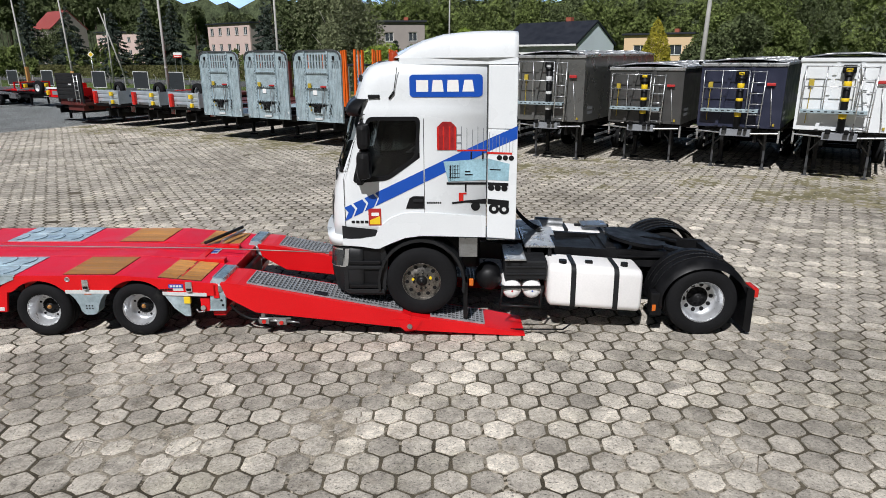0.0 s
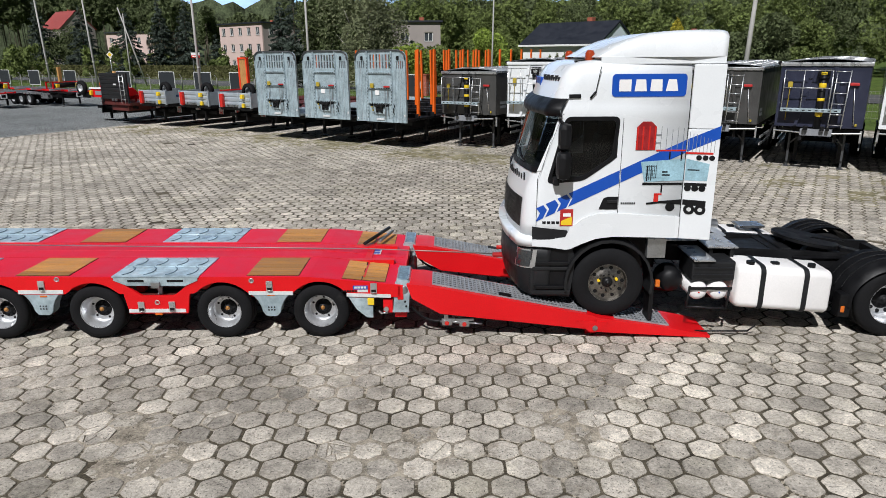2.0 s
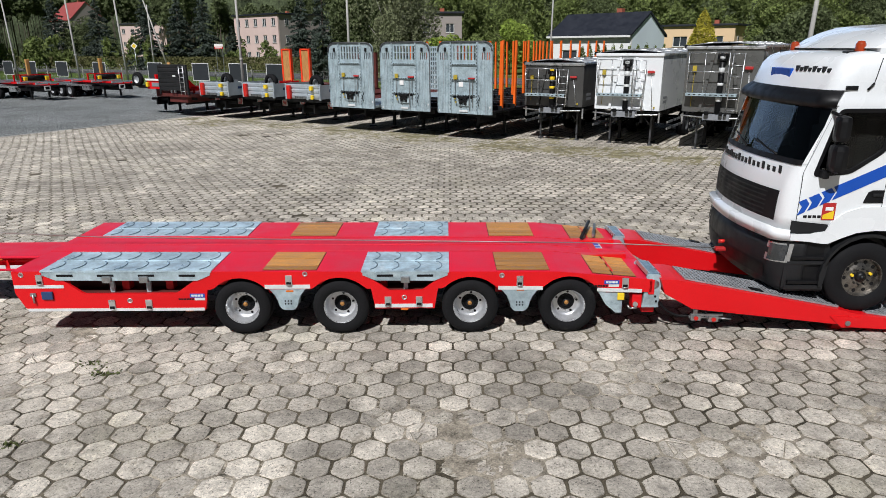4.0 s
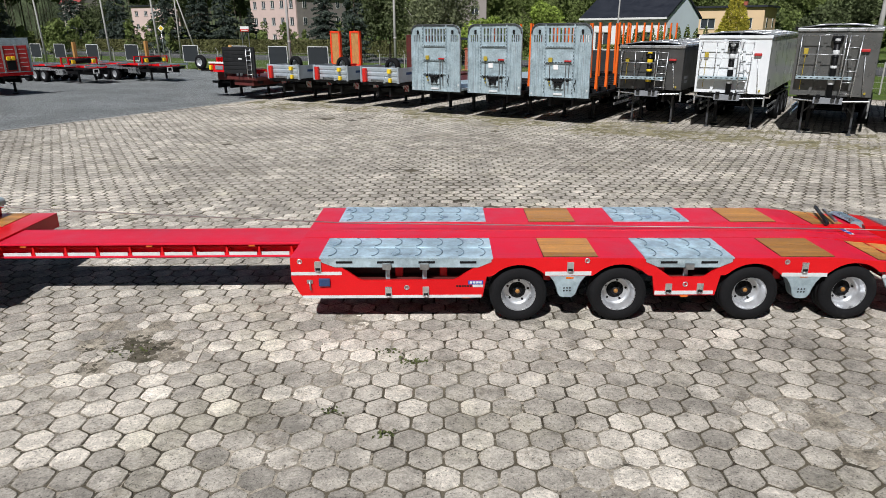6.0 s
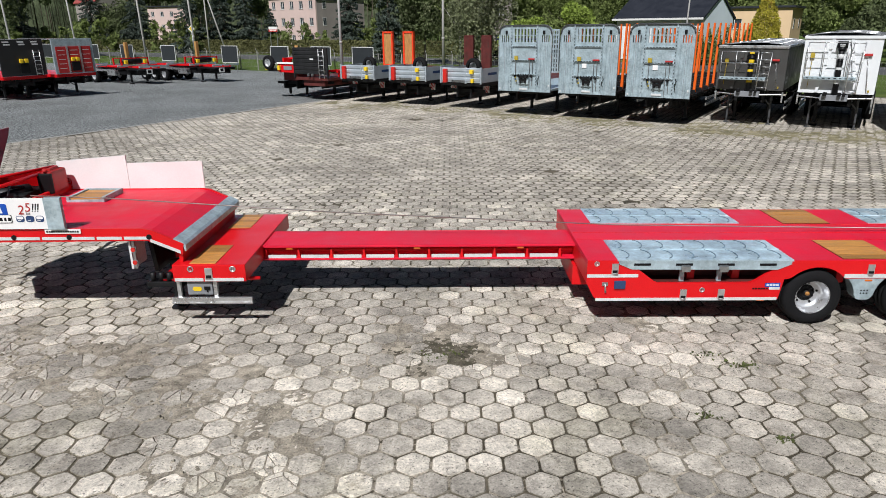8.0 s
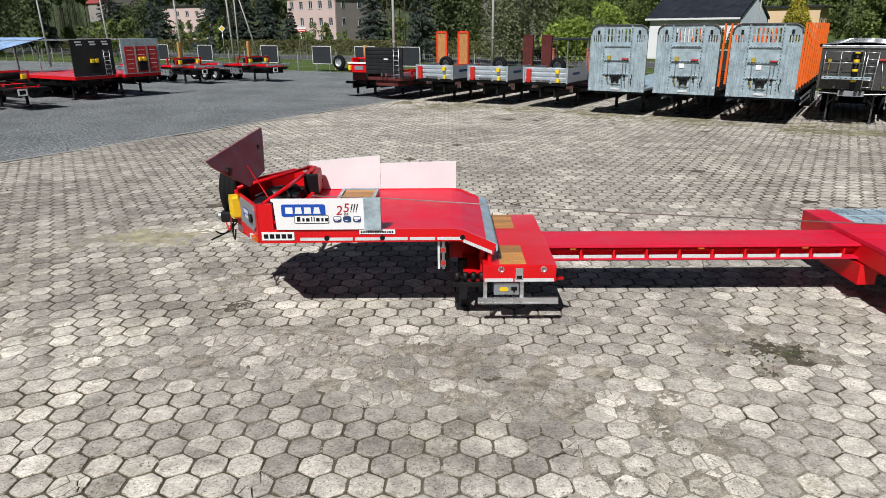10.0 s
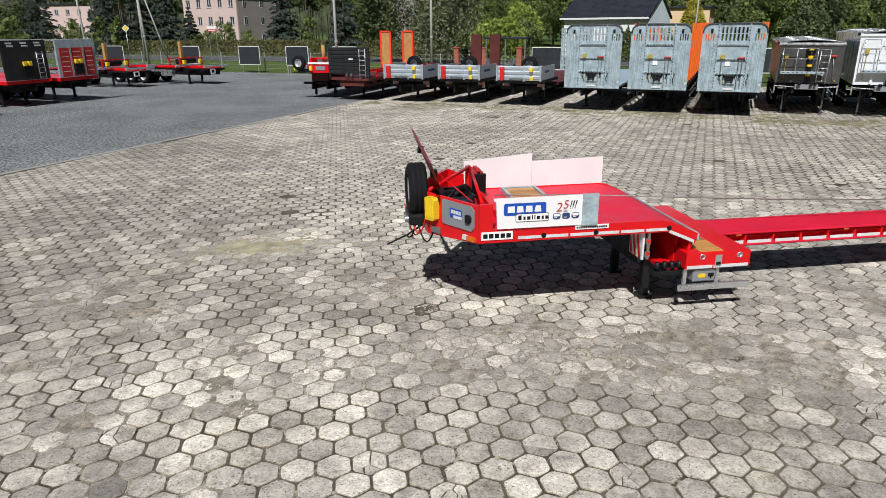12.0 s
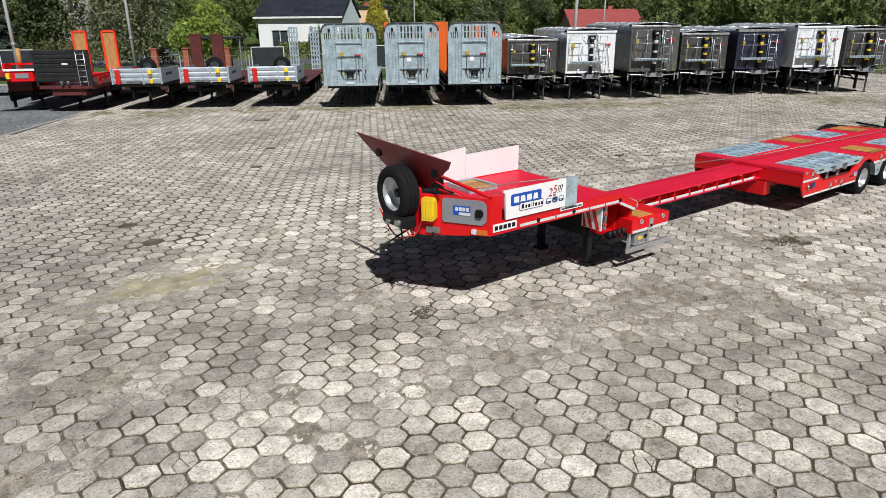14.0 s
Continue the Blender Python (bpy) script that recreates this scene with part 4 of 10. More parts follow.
# spare wheel
def spare():
    rr = 0.24
    b = Bm(OX)
    c = (-20.80, 0.10, 1.66)
    b.lathe([(0.0, 0.10), (0.12, 0.10), (0.14, 0.13), (0.20, 0.12), (0.215, 0.05), (rr, 0.0), (rr * 1.04, -0.005), (rr * 1.02, 0.2)], c, axis="x", n=40)
    w = part("spare_wheel", b, RIM, LOADER, "spare wheel on the nose")
    b = Bm(OX)
    r = 0.40
    b.lathe([(rr, 0.0), (rr * 1.1, -0.03), (r * 0.8, -0.035), (r * 0.95, -0.01), (r, 0.03), (r, 0.07), (r * 0.985, 0.075), (r * 0.985, 0.09), (r, 0.095), (r, 0.14), (r * 0.985, 0.145), (r * 0.985, 0.16), (r, 0.165), (r, 0.2), (r * 0.94, 0.23), (rr, 0.22)], c, axis="x", n=48)
    part("tyre", b, RUBBER, w)
    part("hub_cap", Bm(OX).lathe([(0.0, 0.085), (0.065, 0.085), (0.07, 0.10)], c, axis="x", n=16), CHASSIS, w)


spare()
b = Bm(OX).box(-20.62, -20.56, -0.05, 0.25, 1.25, 1.75)
part("spare_bracket", b, CHASSIS, LOADER)
# yellow wheel chocks, sign plate, lamps and cables at the nose
def on_nose(t, z, d=0.0):
    """A place on the near slanting nose wall, t from the side corner to the front."""
    a, c = Vector((-20.02, -1.17)), Vector((-20.56, -0.30))
    p = a.lerp(c, t)
    q = (c - a).normalized()
    d += 0.031
    return (p.x - abs(q.y) * d, p.y - abs(q.x) * d, z)


def nose_plate(name, t0, t1, z0, z1, d0, d1, material, parent, label=""):
    b = Bm(OX)
    v = [on_nose(t0, z0, d1), on_nose(t1, z0, d1), on_nose(t1, z1, d1), on_nose(t0, z1, d1), on_nose(t0, z0, d0), on_nose(t1, z0, d0), on_nose(t1, z1, d0), on_nose(t0, z1, d0)]
    b.raw(v, [(0, 1, 2, 3), (5, 4, 7, 6), (3, 2, 6, 7), (1, 0, 4, 5), (4, 0, 3, 7), (1, 5, 6, 2)])
    return part(name, b, material, parent, label)


def cut_plate(name, t0, t1, z0, z1, d0, d1, c, material, parent, label=""):
    """A plate on the slanting nose wall with its corners cut off."""
    o = [(t0 + c, z0), (t1 - c * 0.4, z0), (t1, z0 + c * 0.4), (t1, z1 - c * 0.4), (t1 - c * 0.4, z1), (t0 + c, z1), (t0, z1 - c), (t0, z0 + c)]
    v = [on_nose(t, z, d1) for t, z in o] + [on_nose(t, z, d0) for t, z in o]
    b = Bm(OX).raw(v, [tuple(range(8)), tuple(range(15, 7, -1))] + [(i, i + 8, (i + 1) % 8 + 8, (i + 1) % 8) for i in range(8)])
    return part(name, b, material, parent, label)


sp = cut_plate("sign_plate", 0.06, 0.68, 1.35, 1.69, 0.0, 0.02, 0.055, GREY_BOX, LOADER, "grey plate with a small blue logo")
nose_plate("logo_film", 0.28, 0.52, 1.47, 1.60, 0.02, 0.024, BLUE, sp)
for i in range(4):
    nose_plate("logo_block", 0.30 + 0.05 * i, 0.34 + 0.05 * i, 1.53, 1.58, 0.024, 0.027, TAPE, sp)
nose_plate("logo_block", 0.28, 0.44, 1.47, 1.51, 0.024, 0.027, TAPE, sp)
cut_plate("latch", 0.10, 0.20, 1.46, 1.57, 0.02, 0.05, 0.03, BLACK, sp)
ck = cut_plate("wheel_chock", 0.76, 0.95, 1.36, 1.68, 0.0, 0.10, 0.03, YELLOW, LOADER, "yellow plastic wheel chock")
for i in range(4):
    nose_plate("chock_rib", 0.79 + 0.04 * i, 0.805 + 0.04 * i, 1.40, 1.64, 0.10, 0.112, YELLOW, ck)
nose_plate("marker_lamp", 0.04, 0.18, 1.22, 1.28, 0.0, 0.04, AMBER, LOADER, "amber and white position lamp")
nose_plate("marker_lamp", 0.19, 0.26, 1.22, 1.28, 0.0, 0.04, TAPE, LOADER)
nose_plate("step_plate", 0.72, 0.92, 1.17, 1.26, 0.0, 0.02, STEEL, LOADER)
b = Bm(OX)
def droop(a, c, sag, n=9):
    a, c = Vector(a), Vector(c)
    return [(a.lerp(c, i / n) - Vector((0, 0, sag * 4 * (i / n) * (1 - i / n))))[:] for i in range(n + 1)]


b.tube(droop((-20.75, -0.15, 1.42), (-20.55, -0.55, 1.20), 0.28), 0.012)
b.tube(droop((-20.70, 0.05, 1.30), (-20.90, -0.35, 1.12), 0.15), 0.012)
b.tube([(-20.60, -0.2, 1.25), (-20.85, 0.05, 1.0), (-21.15, 0.1, 0.85)], 0.014)
part("air_hose", b, BLACK, LOADER, "black air and power hoses hanging from the nose")
b = Bm(OX)
b.tube(droop((-20.60, -0.45, 1.60), (-20.80, -0.2, 1.28), 0.30), 0.011)
b.tube(droop((-20.85, 0.35, 1.40), (-20.70, -0.3, 1.18), 0.25), 0.011)
part("air_hose", b, LAMP_RED, LOADER, "red air hose hanging from the nose")
b = Bm(OX).box(-20.85, -20.62, -0.25, 0.30, 1.22, 1.38, 0.03)
part("coupling_bracket", b, CHASSIS, LOADER)
part("coupling", Bm(OX).cyl((-20.9, -0.15, 1.30), (-20.75, -0.15, 1.30), 0.05).cyl((-20.88, 0.12, 1.26), (-20.72, 0.12, 1.26), 0.04), STEEL, LOADER)
# banner board on the near side
b = Bm(OX).prism([(-19.79, 1.395), (-18.43, 1.395), (-18.43, 1.805), (-19.84, 1.805), (-19.84, 1.775), (-19.81, 1.76)], "y", -1.20, -1.172)
bn = part("banner_board", b, WHITE_BOARD, LOADER, "white advertising board with a blue logo")
YB = -1.202


def rounded(x0, x1, z0, z1, r, n=5):
    """Outline of a rectangle with rounded corners."""
    p = []
    for cx, cz, a in ((x1 - r, z1 - r, 0), (x0 + r, z1 - r, 90), (x0 + r, z0 + r, 180), (x1 - r, z0 + r, 270)):
        p += [(cx + r * math.cos(radians(a + 90 * i / n)), cz + r * math.sin(radians(a + 90 * i / n))) for i in range(n + 1)]
    return p


def logo(b_blue, b_white, x0, x1, z0, z1, y0, y1, y2):
    """A blue field with four plain white blocks in it."""
    b_blue.prism(rounded(x0, x1, z0, z1, (z1 - z0) * 0.17), "y", y0, y1)
    w = (x1 - x0) * 0.84 / 4
    for i in range(4):
        xa = x0 + (x1 - x0) * 0.08 + i * w
        h0, h1 = z0 + (z1 - z0) * 0.24, z1 - (z1 - z0) * 0.24
        cut = (h1 - h0) * (0.0, 0.12, 0.06, 0.18)[i]
        b_white.prism([(xa + w * 0.06, h0), (xa + w * 0.84, h0), (xa + w * 0.84 - cut, h1), (xa + w * 0.06 + cut, h1)], "y", y1, y2)


bb, bw = Bm(OX), Bm(OX)
logo(bb, bw, -19.71, -19.14, 1.572, 1.735, YB + 0.001, YB - 0.003, YB - 0.005)
part("logo_field", bb, BLUE, bn)
part("logo_block", bw, WHITE_BOARD, bn)
b = Bm(OX)
b.prism(rounded(-19.55, -19.10, 1.480, 1.592, 0.02), "y", YB - 0.003, YB - 0.0055)
part("text_frame", b, BLACK, bn)
part("text_ground", Bm(OX).prism(rounded(-19.543, -19.107, 1.487, 1.585, 0.016), "y", YB - 0.0055, YB - 0.007), WHITE_BOARD, bn)
b = Bm(OX)
for i, (w, h) in enumerate(((0.034, 0.062), (0.022, 0.045), (0.034, 0.045), (0.010, 0.062), (0.010, 0.062), (0.034, 0.045), (0.022, 0.045), (0.030, 0.045))):
    x = -19.515 + sum((0.048, 0.034, 0.046, 0.022, 0.022, 0.046, 0.034)[:i]) * 1.45
    b.box(x, x + w * 1.3, YB - 0.007, YB - 0.0085, 1.508, 1.508 + h)
part("small_print", b, BLACK, bn)
for i in range(3):
    x = -19.045 + i * 0.128
    pg = part("pictogram", Bm(OX).prism(rounded(x, x + 0.105, 1.492, 1.575, 0.028), "y", YB, YB - 0.003), BLUE_DARK, bn)
    b = Bm(OX)
    if i != 1:
        b.prism(rounded(x + 0.010, x + 0.095, 1.530, 1.567, 0.014), "y", YB - 0.003, YB - 0.005)
    b.box(x + 0.02, x + 0.06, YB - 0.003, YB - 0.005, 1.512, 1.519)
    part("print", b, WHITE_BOARD, pg)
b = Bm(OX)
for i in range(3):
    x = -18.815 + i * 0.034
    b.prism([(x, 1.65), (x + 0.010, 1.65), (x + 0.034, 1.735), (x + 0.018, 1.735)], "y", YB, YB - 0.003).box(x - 0.004, x + 0.008, YB, YB - 0.003, 1.628, 1.640)
part("exclamation", b, GREY_DARK, bn)
part("end_cover", Bm(OX).box(-18.645, -18.425, -1.222, -1.165, 1.39, 1.815, 0.006), GALV, bn, "grey galvanised end cover")
plate = part("name_plate", Bm(OX).box(-20.0, -19.575, -1.182, -1.172, 1.245, 1.355), WHITE_BOARD, LOADER, "white plate with black blocks")
b = Bm(OX)
for i in range(5):
    b.box(-19.975 + i * 0.078, -19.915 + i * 0.078, -1.185, -1.182, 1.27, 1.33, 0.004)
part("logo_block", b, BLACK, plate)
plate = part("address_plate", Bm(OX).box(-18.72, -18.25, -1.185, -1.178, 1.325, 1.385), WHITE_BOARD, LOADER, "white strip with small print")
b = Bm(OX)
for i in range(14):
    b.box(-18.70 + i * 0.031, -18.678 + i * 0.031, -1.188, -1.185, 1.34, 1.365)
part("small_print", b, BLACK, plate)
# boards along the far side
b = Bm(OX)
b.strip([(-19.80, 1.385, 1.84), (-18.66, 1.385, 1.93)], 1.13, 1.16)
part("far_board", b, WHITE_BOARD, LOADER, "plain white side board")
part("far_board", Bm(OX).strip([(-18.655, 1.385, 1.80), (-17.43, 1.385, 1.83)], 1.132, 1.158), WHITE_BOARD, LOADER, "plain white side board")
# galvanised box with plank step on the upper deck
b = Bm(OX).box(-19.24, -18.66, 0.28, 0.90, 1.37, 1.41, 0.006).box(-19.24, -19.19, 0.28, 0.90, 1.41, 1.45, 0.004).box(-19.19, -18.66, 0.85, 0.90, 1.41, 1.45, 0.004).box(-18.71, -18.66, 0.28, 0.85, 1.41, 1.45, 0.004)
sb = part("step_frame", b, GALV, LOADER, "galvanised frame with brown planks on the deck")
for i in range(4):
    part("plank", Bm(OX).box(-19.18, -18.72, 0.30 + 0.135 * i, 0.43 + 0.135 * i, 1.411, 1.43), WOOD, LOADER, "oiled brown hardwood plank")
# winch rope from the gooseneck to the ramps
b = Bm(OX)
b.tube([(-19.55, -0.05, 1.56), (-18.5, -0.05, 1.52), (-15, -0.03, 1.27), (-11.0, 0.0, 1.05), (-7.0, 0.03, 0.965), (-3.6, 0.04, 0.90), (-1.55, 0.05, 0.80)], 0.009, 6)
part("winch_rope", b, ROPE, LOADER, "taut steel winch rope")
part("rope_hook", Bm(OX).box(-1.72, -1.45, 0.0, 0.10, 0.76, 0.82, 0.02), SIDE_RED, LOADER)

# rear hinges: two cheek plates with a round pivot and a shiny cover between them
for s in (-1, 1):
    for y in (s * 0.63, s * 1.235):
        b = Bm(OX)
        b.prism([(-3.165, 0.395), (-2.955, 0.385), (-2.925, 0.79), (-2.96, 0.83), (-3.10, 0.835), (-3.13, 0.80)], "y", y - 0.022, y + 0.022)
        hb = part("hinge_bracket", b, GALV, LOADER, "galvanised ramp hinge cheek plate")
        part("pivot", Bm(OX).lathe([(0.0, -0.034), (0.05, -0.034), (0.062, -0.026), (0.062, 0.034), (0.0, 0.034)], (-3.02, y, 0.70), n=20), STEEL, hb)
        part("bolt", Bm(OX).cyl((-3.0, y - 0.03, 0.53), (-3.0, y + 0.03, 0.53), 0.016, n=8).cyl((-2.985, y - 0.03, 0.46), (-2.985, y + 0.03, 0.46), 0.016, n=8), BLACK, hb)
        part("cheek_rim", Bm(OX).box(-3.175, -2.945, y - 0.03, y + 0.03, 0.375, 0.395, 0.004), GALV, hb)
    # blue-grey colour stands for the sky mirrored in the glossy cover
    b = Bm(OX).prism([(-3.115, 0.815), (-3.10, 0.85), (-2.95, 0.835), (-2.93, 0.79)], "y", s * 0.655, s * 1.21)
    hc = part("hinge_cover", b, EMBOSS, LOADER, "smooth steel hinge cover, sky reflection painted blue-grey")
    part("cover_rim", Bm(OX).prism([(-3.12, 0.81), (-3.105, 0.858), (-3.085, 0.856), (-3.10, 0.81)], "y", s * 0.655, s * 1.21).prism([(-2.965, 0.81), (-2.962, 0.842), (-2.94, 0.838), (-2.925, 0.79)], "y", s * 0.655, s * 1.21), ALU, hc)
    part("hinge_beam", Bm(OX).box(-3.15, -2.98, s * 0.55, s * 1.20, 0.28, 0.375, 0.01).box(-3.30, -3.17, s * 1.10, s * 1.24, 0.36, 0.56, 0.01), RED, LOADER)
    part("tail_valve", Bm(OX).cyl((-3.26, s * 1.245, 0.42), (-3.26, s * 1.27, 0.42), 0.035, n=12).tube([(-3.36, s * 1.25, 0.40), (-3.33, s * 1.26, 0.36), (-3.24, s * 1.26, 0.37)], 0.012, 6), ALU, LOADER)
    part("air_hose", Bm(OX).tube(droop((-2.92, s * 1.15, 0.42), (-2.45, s * 1.18, 0.24), 0.10), 0.018, 6), BLACK, LOADER, "black spiral hose to the rear lamps")
part("rear_beam", Bm(OX).box(-3.10, -3.02, -HW, HW, 0.56, 0.77, 0.01), RED, LOADER)
b = Bm(OX).box(-3.02, -2.90, -0.45, 0.45, 0.42, 0.62).cyl((-2.95, -0.5, 0.6), (-2.95, 0.5, 0.6), 0.05)
part("ramp_drive", b, CHASSIS, LOADER)
b = Bm(OX).box(-3.58, -3.44, 0.0, 0.28, zd(-3.5) + 0.002, zd(-3.5) + 0.005)
lb = part("deck_label", b, TAPE, LOADER, "small white label on the deck")
part("small_print", Bm(OX).box(-3.56, -3.46, 0.03, 0.12, zd(-3.5) + 0.006, zd(-3.5) + 0.008).box(-3.56, -3.46, 0.15, 0.25, zd(-3.5) + 0.006, zd(-3.5) + 0.008), BLUE, lb)
# the ramps, each with a hinged tip
for s in (-1, 1):
    ya, yb = s * 0.60, s * 1.27
    b = Bm(OX)
    b.prism([(-2.97, 0.80), (-2.74, 0.79), (-0.46, 0.34), (-0.40, 0.32), (-0.42, 0.13), (-2.52, 0.38), (-2.90, 0.60)], "y", ya, yb)
    rp = part("ramp", b, RED, LOADER, "bright red loading ramp with a steel grating")
    # black sheet added under the ramp, again to darken its shade
    part("underbody", Bm(OX).prism([(-0.46, 0.128), (-2.50, 0.372), (-2.86, 0.58), (-2.86, 0.572), (-2.50, 0.364), (-0.46, 0.120)], "y", ya + s * 0.02, yb - s * 0.02), CHASSIS, rp)
    b = Bm(OX)
    b.prism([(-0.40, 0.31), (0.70, 0.13), (1.18, 0.03), (1.18, 0.0), (-0.40, 0.10)], "y", ya, yb)
    b.cyl((-0.41, ya + s * 0.0, 0.17), (-0.41, yb + s * 0.01, 0.17), 0.05)
    b.prism([(-0.66, 0.27), (-0.24, 0.24), (-0.33, 0.105), (-0.48, 0.10)], "y", s * 1.272, s * 1.286)
    b.box(-0.50, -0.36, s * 0.7, s * 1.1, 0.0, 0.14).box(-0.10, 0.06, s * 0.75, s * 1.1, 0.0, 0.10)
    tip = part("ramp_tip", b, RED, LOADER, "red hinged ramp tip resting on the pavers")

    def grate(x0, x1, z0, z1, parent):
        b = Bm(OX)
        n = int((x1 - x0) / 0.055)
        for i in range(n + 1):
            x = x0 + (x1 - x0) * i / n
            z = z0 + (z1 - z0) * i / n
            b.box(x - 0.009, x + 0.009, s * 0.68, s * 1.19, z + 0.004, z + 0.026)
        for y in (0.68, 0.76, 0.84, 0.92, 1.0, 1.08, 1.16, 1.19):
            b.strip([(x0, z0 + 0.004, z0 + 0.022), (x1, z1 + 0.004, z1 + 0.022)], s * (y - 0.005), s * (y + 0.005))
        part("grating", b, GRATE, parent, "galvanised ramp grating")
        b = Bm(OX)
        b.strip([(x0, z0 + 0.001, z0 + 0.004), (x1, z1 + 0.001, z1 + 0.004)], s * 0.68, s * 1.19)
        part("grating_bed", b, CHASSIS, parent)

    part("hinge_pin", Bm(OX).cyl((-0.41, s * 1.28, 0.165), (-0.41, s * 1.302, 0.165), 0.036, n=14), STEEL, tip)
    part("grating_latch", Bm(OX).prism([(-1.72, 0.617), (-1.55, 0.583), (-1.55, 0.592), (-1.72, 0.626)], "y", s * 1.08, s * 1.19), CHASSIS, rp, "dark latch plate in the grating")
    grate(-2.62, -0.52, 0.767, 0.352, rp)
    grate(-0.12, 0.62, 0.264, 0.143, tip)
    b = Bm(OX).box(-2.47, -2.41, s * 1.16, s * 1.21, 0.28, 0.40, 0.01).box(-2.50, -2.06, s * 1.15, s * 1.21, 0.245, 0.285, 0.01).cyl((-2.52, s * 1.18, 0.235), (-2.02, s * 1.18, 0.205), 0.02, n=10).box(-2.50, -2.36, s * 1.17, s * 1.222, 0.185, 0.265, 0.012).box(-2.26, -2.12, s * 1.17, s * 1.222, 0.165, 0.245, 0.012).cyl((-2.10, s * 1.19, 0.21), (-1.95, s * 1.2, 0.20), 0.012, n=8)
    lp = part("lamp_bar", b, STEEL, LOADER, "bar with rear lamps under the ramp")
    for ob in (rp, tip, lp):
        ob.location = (0, -0.07, 0)
    part("lamp", Bm(OX).cyl((-2.43, s * 1.232, 0.222), (-2.43, s * 1.215, 0.222), 0.030, n=12).cyl((-2.19, s * 1.232, 0.204), (-2.19, s * 1.215, 0.204), 0.030, n=12), LAMP_RED, lp)
# pair of bars lying on the rear planks
tagged(part("pry_bar", Bm().tube([(-3.71, 10.03, 0.915), (-3.39, 10.97, 0.925)], 0.028), CHASSIS), "black steel bar lying on the trailer deck", "bar", "bars on the deck")
tagged(part("pry_bar", Bm().tube([(-3.49, 10.18, 0.905), (-3.32, 10.84, 0.905)], 0.024), STEEL), "grey steel bar lying on the trailer deck", "bar", "bars on the deck")
# "25" on the banner
def lettering(name, text, size, x0, z0, material, parent, slant=0.0):
    """Flat letters on the banner."""
    fc = bpy.data.curves.new(name, "FONT")
    fc.body, fc.size, fc.shear = text, size, slant
    fob = new(name, fc)
    bpy.context.view_layer.update()
    me = bpy.data.meshes.new_from_object(fob.evaluated_get(bpy.context.evaluated_depsgraph_get()))
    bpy.data.objects.remove(fob)
    for v in me.vertices:
        v.co = Vector((x0 + 7 + v.co.x, YB - 0.004, z0 + v.co.y))
    me.materials.clear()
    me.materials.append(material)
    ob = new(name, me)
    ob.parent = parent


lettering("number", "2", 0.175, -19.01, 1.595, SIDE_RED, bn, 0.15)
lettering("number", "5", 0.165, -18.915, 1.632, SIDE_RED, bn, 0.15)
lettering("word", "lat", 0.06, -18.905, 1.588, GREY_DARK, bn)


# ---- the white tractor unit ----
TRUCK = thing("tractor_truck", pose(1.7, 9.65, 0, 0, 0, -2.0), "white tractor truck with blue stripes, front axle on the red ramps", "truck")
OT = (-1.7, 0, 0)
LEVELS = ((1.43, -1.53, 1.235), (1.60, -1.53, 1.24), (1.80, -1.52, 1.24), (2.05, -1.49, 1.24), (2.19, -1.44, 1.24), (2.31, -1.408, 1.24), (2.58, -1.335, 1.24), (2.97, -1.225, 1.235), (3.06, -1.20, 1.243),
          (3.12, -1.185, 1.224), (3.20, -1.16, 1.217), (3.35, -1.11, 1.215), (3.50, -1.05, 1.205), (3.60, -0.97, 1.17), (3.66, -0.84, 1.10), (3.69, -0.60, 0.98))
SILL, LINTEL, FRONT_SILL, BROW = 2.19, 2.97, 2.31, 3.12  # lower and upper edges of the side windows and of the windscreen


def plan(xf, w, xr, bow=0.13, rad=0.20, grow=0.0):
    """Outline of a cab section: near rear corner, near side, rounded front, far side."""
    w += grow
    xf -= grow
    xs = xf + bow
    mid = -0.205 if xr > 0 else xr * 0.7 + (xs + rad * 1.25) * 0.3
    half = [(xr, -w), (mid, -w), ((mid + xs + rad * 1.25) / 2, -w)]
    for i in range(7):
        t = i / 6 * math.pi / 2
        half.append((xs + rad * 1.25 * (1 - math.sin(t)), -w + rad * (1 - math.cos(t)) if i < 6 else -w + rad))
    for i in range(1, 6):
        y = (-w + rad) * (1 - i / 5)
        half.append((xf + bow * (y / (-w + rad)) ** 2 if w > rad else xf, y))
    far = [(x, -y) for x, y in half[:-1]][::-1]
    return half + far


def at_level(z):
    zs = [l[0] for l in LEVELS]
    return float(np.interp(z, zs, [l[1] for l in LEVELS])), float(np.interp(z, zs, [l[2] for l in LEVELS]))


def loft(b, sections, close=False, keep=None, smooth=True, gap=None):
    """Join outlines of equal length; sections: (z, outline)."""
    n = len(sections[0][1])
    v = [(x, y, z) for z, o in sections for x, y in o]
    f = []
    rng = range(n - 1) if keep is None else range(keep[0], keep[1])
    for k in range(len(sections) - 1):
        for i in rng:
            if gap and gap(sections[k][0], sections[k + 1][0], i):
                continue
            f.append((k * n + i, k * n + i + 1, (k + 1) * n + i + 1, (k + 1) * n + i))
        if keep is None:
            f.append((k * n + n - 1, k * n, (k + 1) * n, (k + 1) * n + n - 1))
    if close:
        m = (len(sections) - 1) * n
        f.append(tuple(range(n))[::-1])
        f.append(tuple(range(m, m + n)))
    return b.raw(v, f, smooth)


def opening(za, zb, i):
    """Where the cab shell is cut away for the windscreen and the side windows."""
    side = i in (1, 2, 25, 26) and za >= SILL - 0.001 and zb <= LINTEL + 0.001
    front = 5 <= i <= 22 and za >= FRONT_SILL - 0.001 and zb <= BROW + 0.001
    return side or front


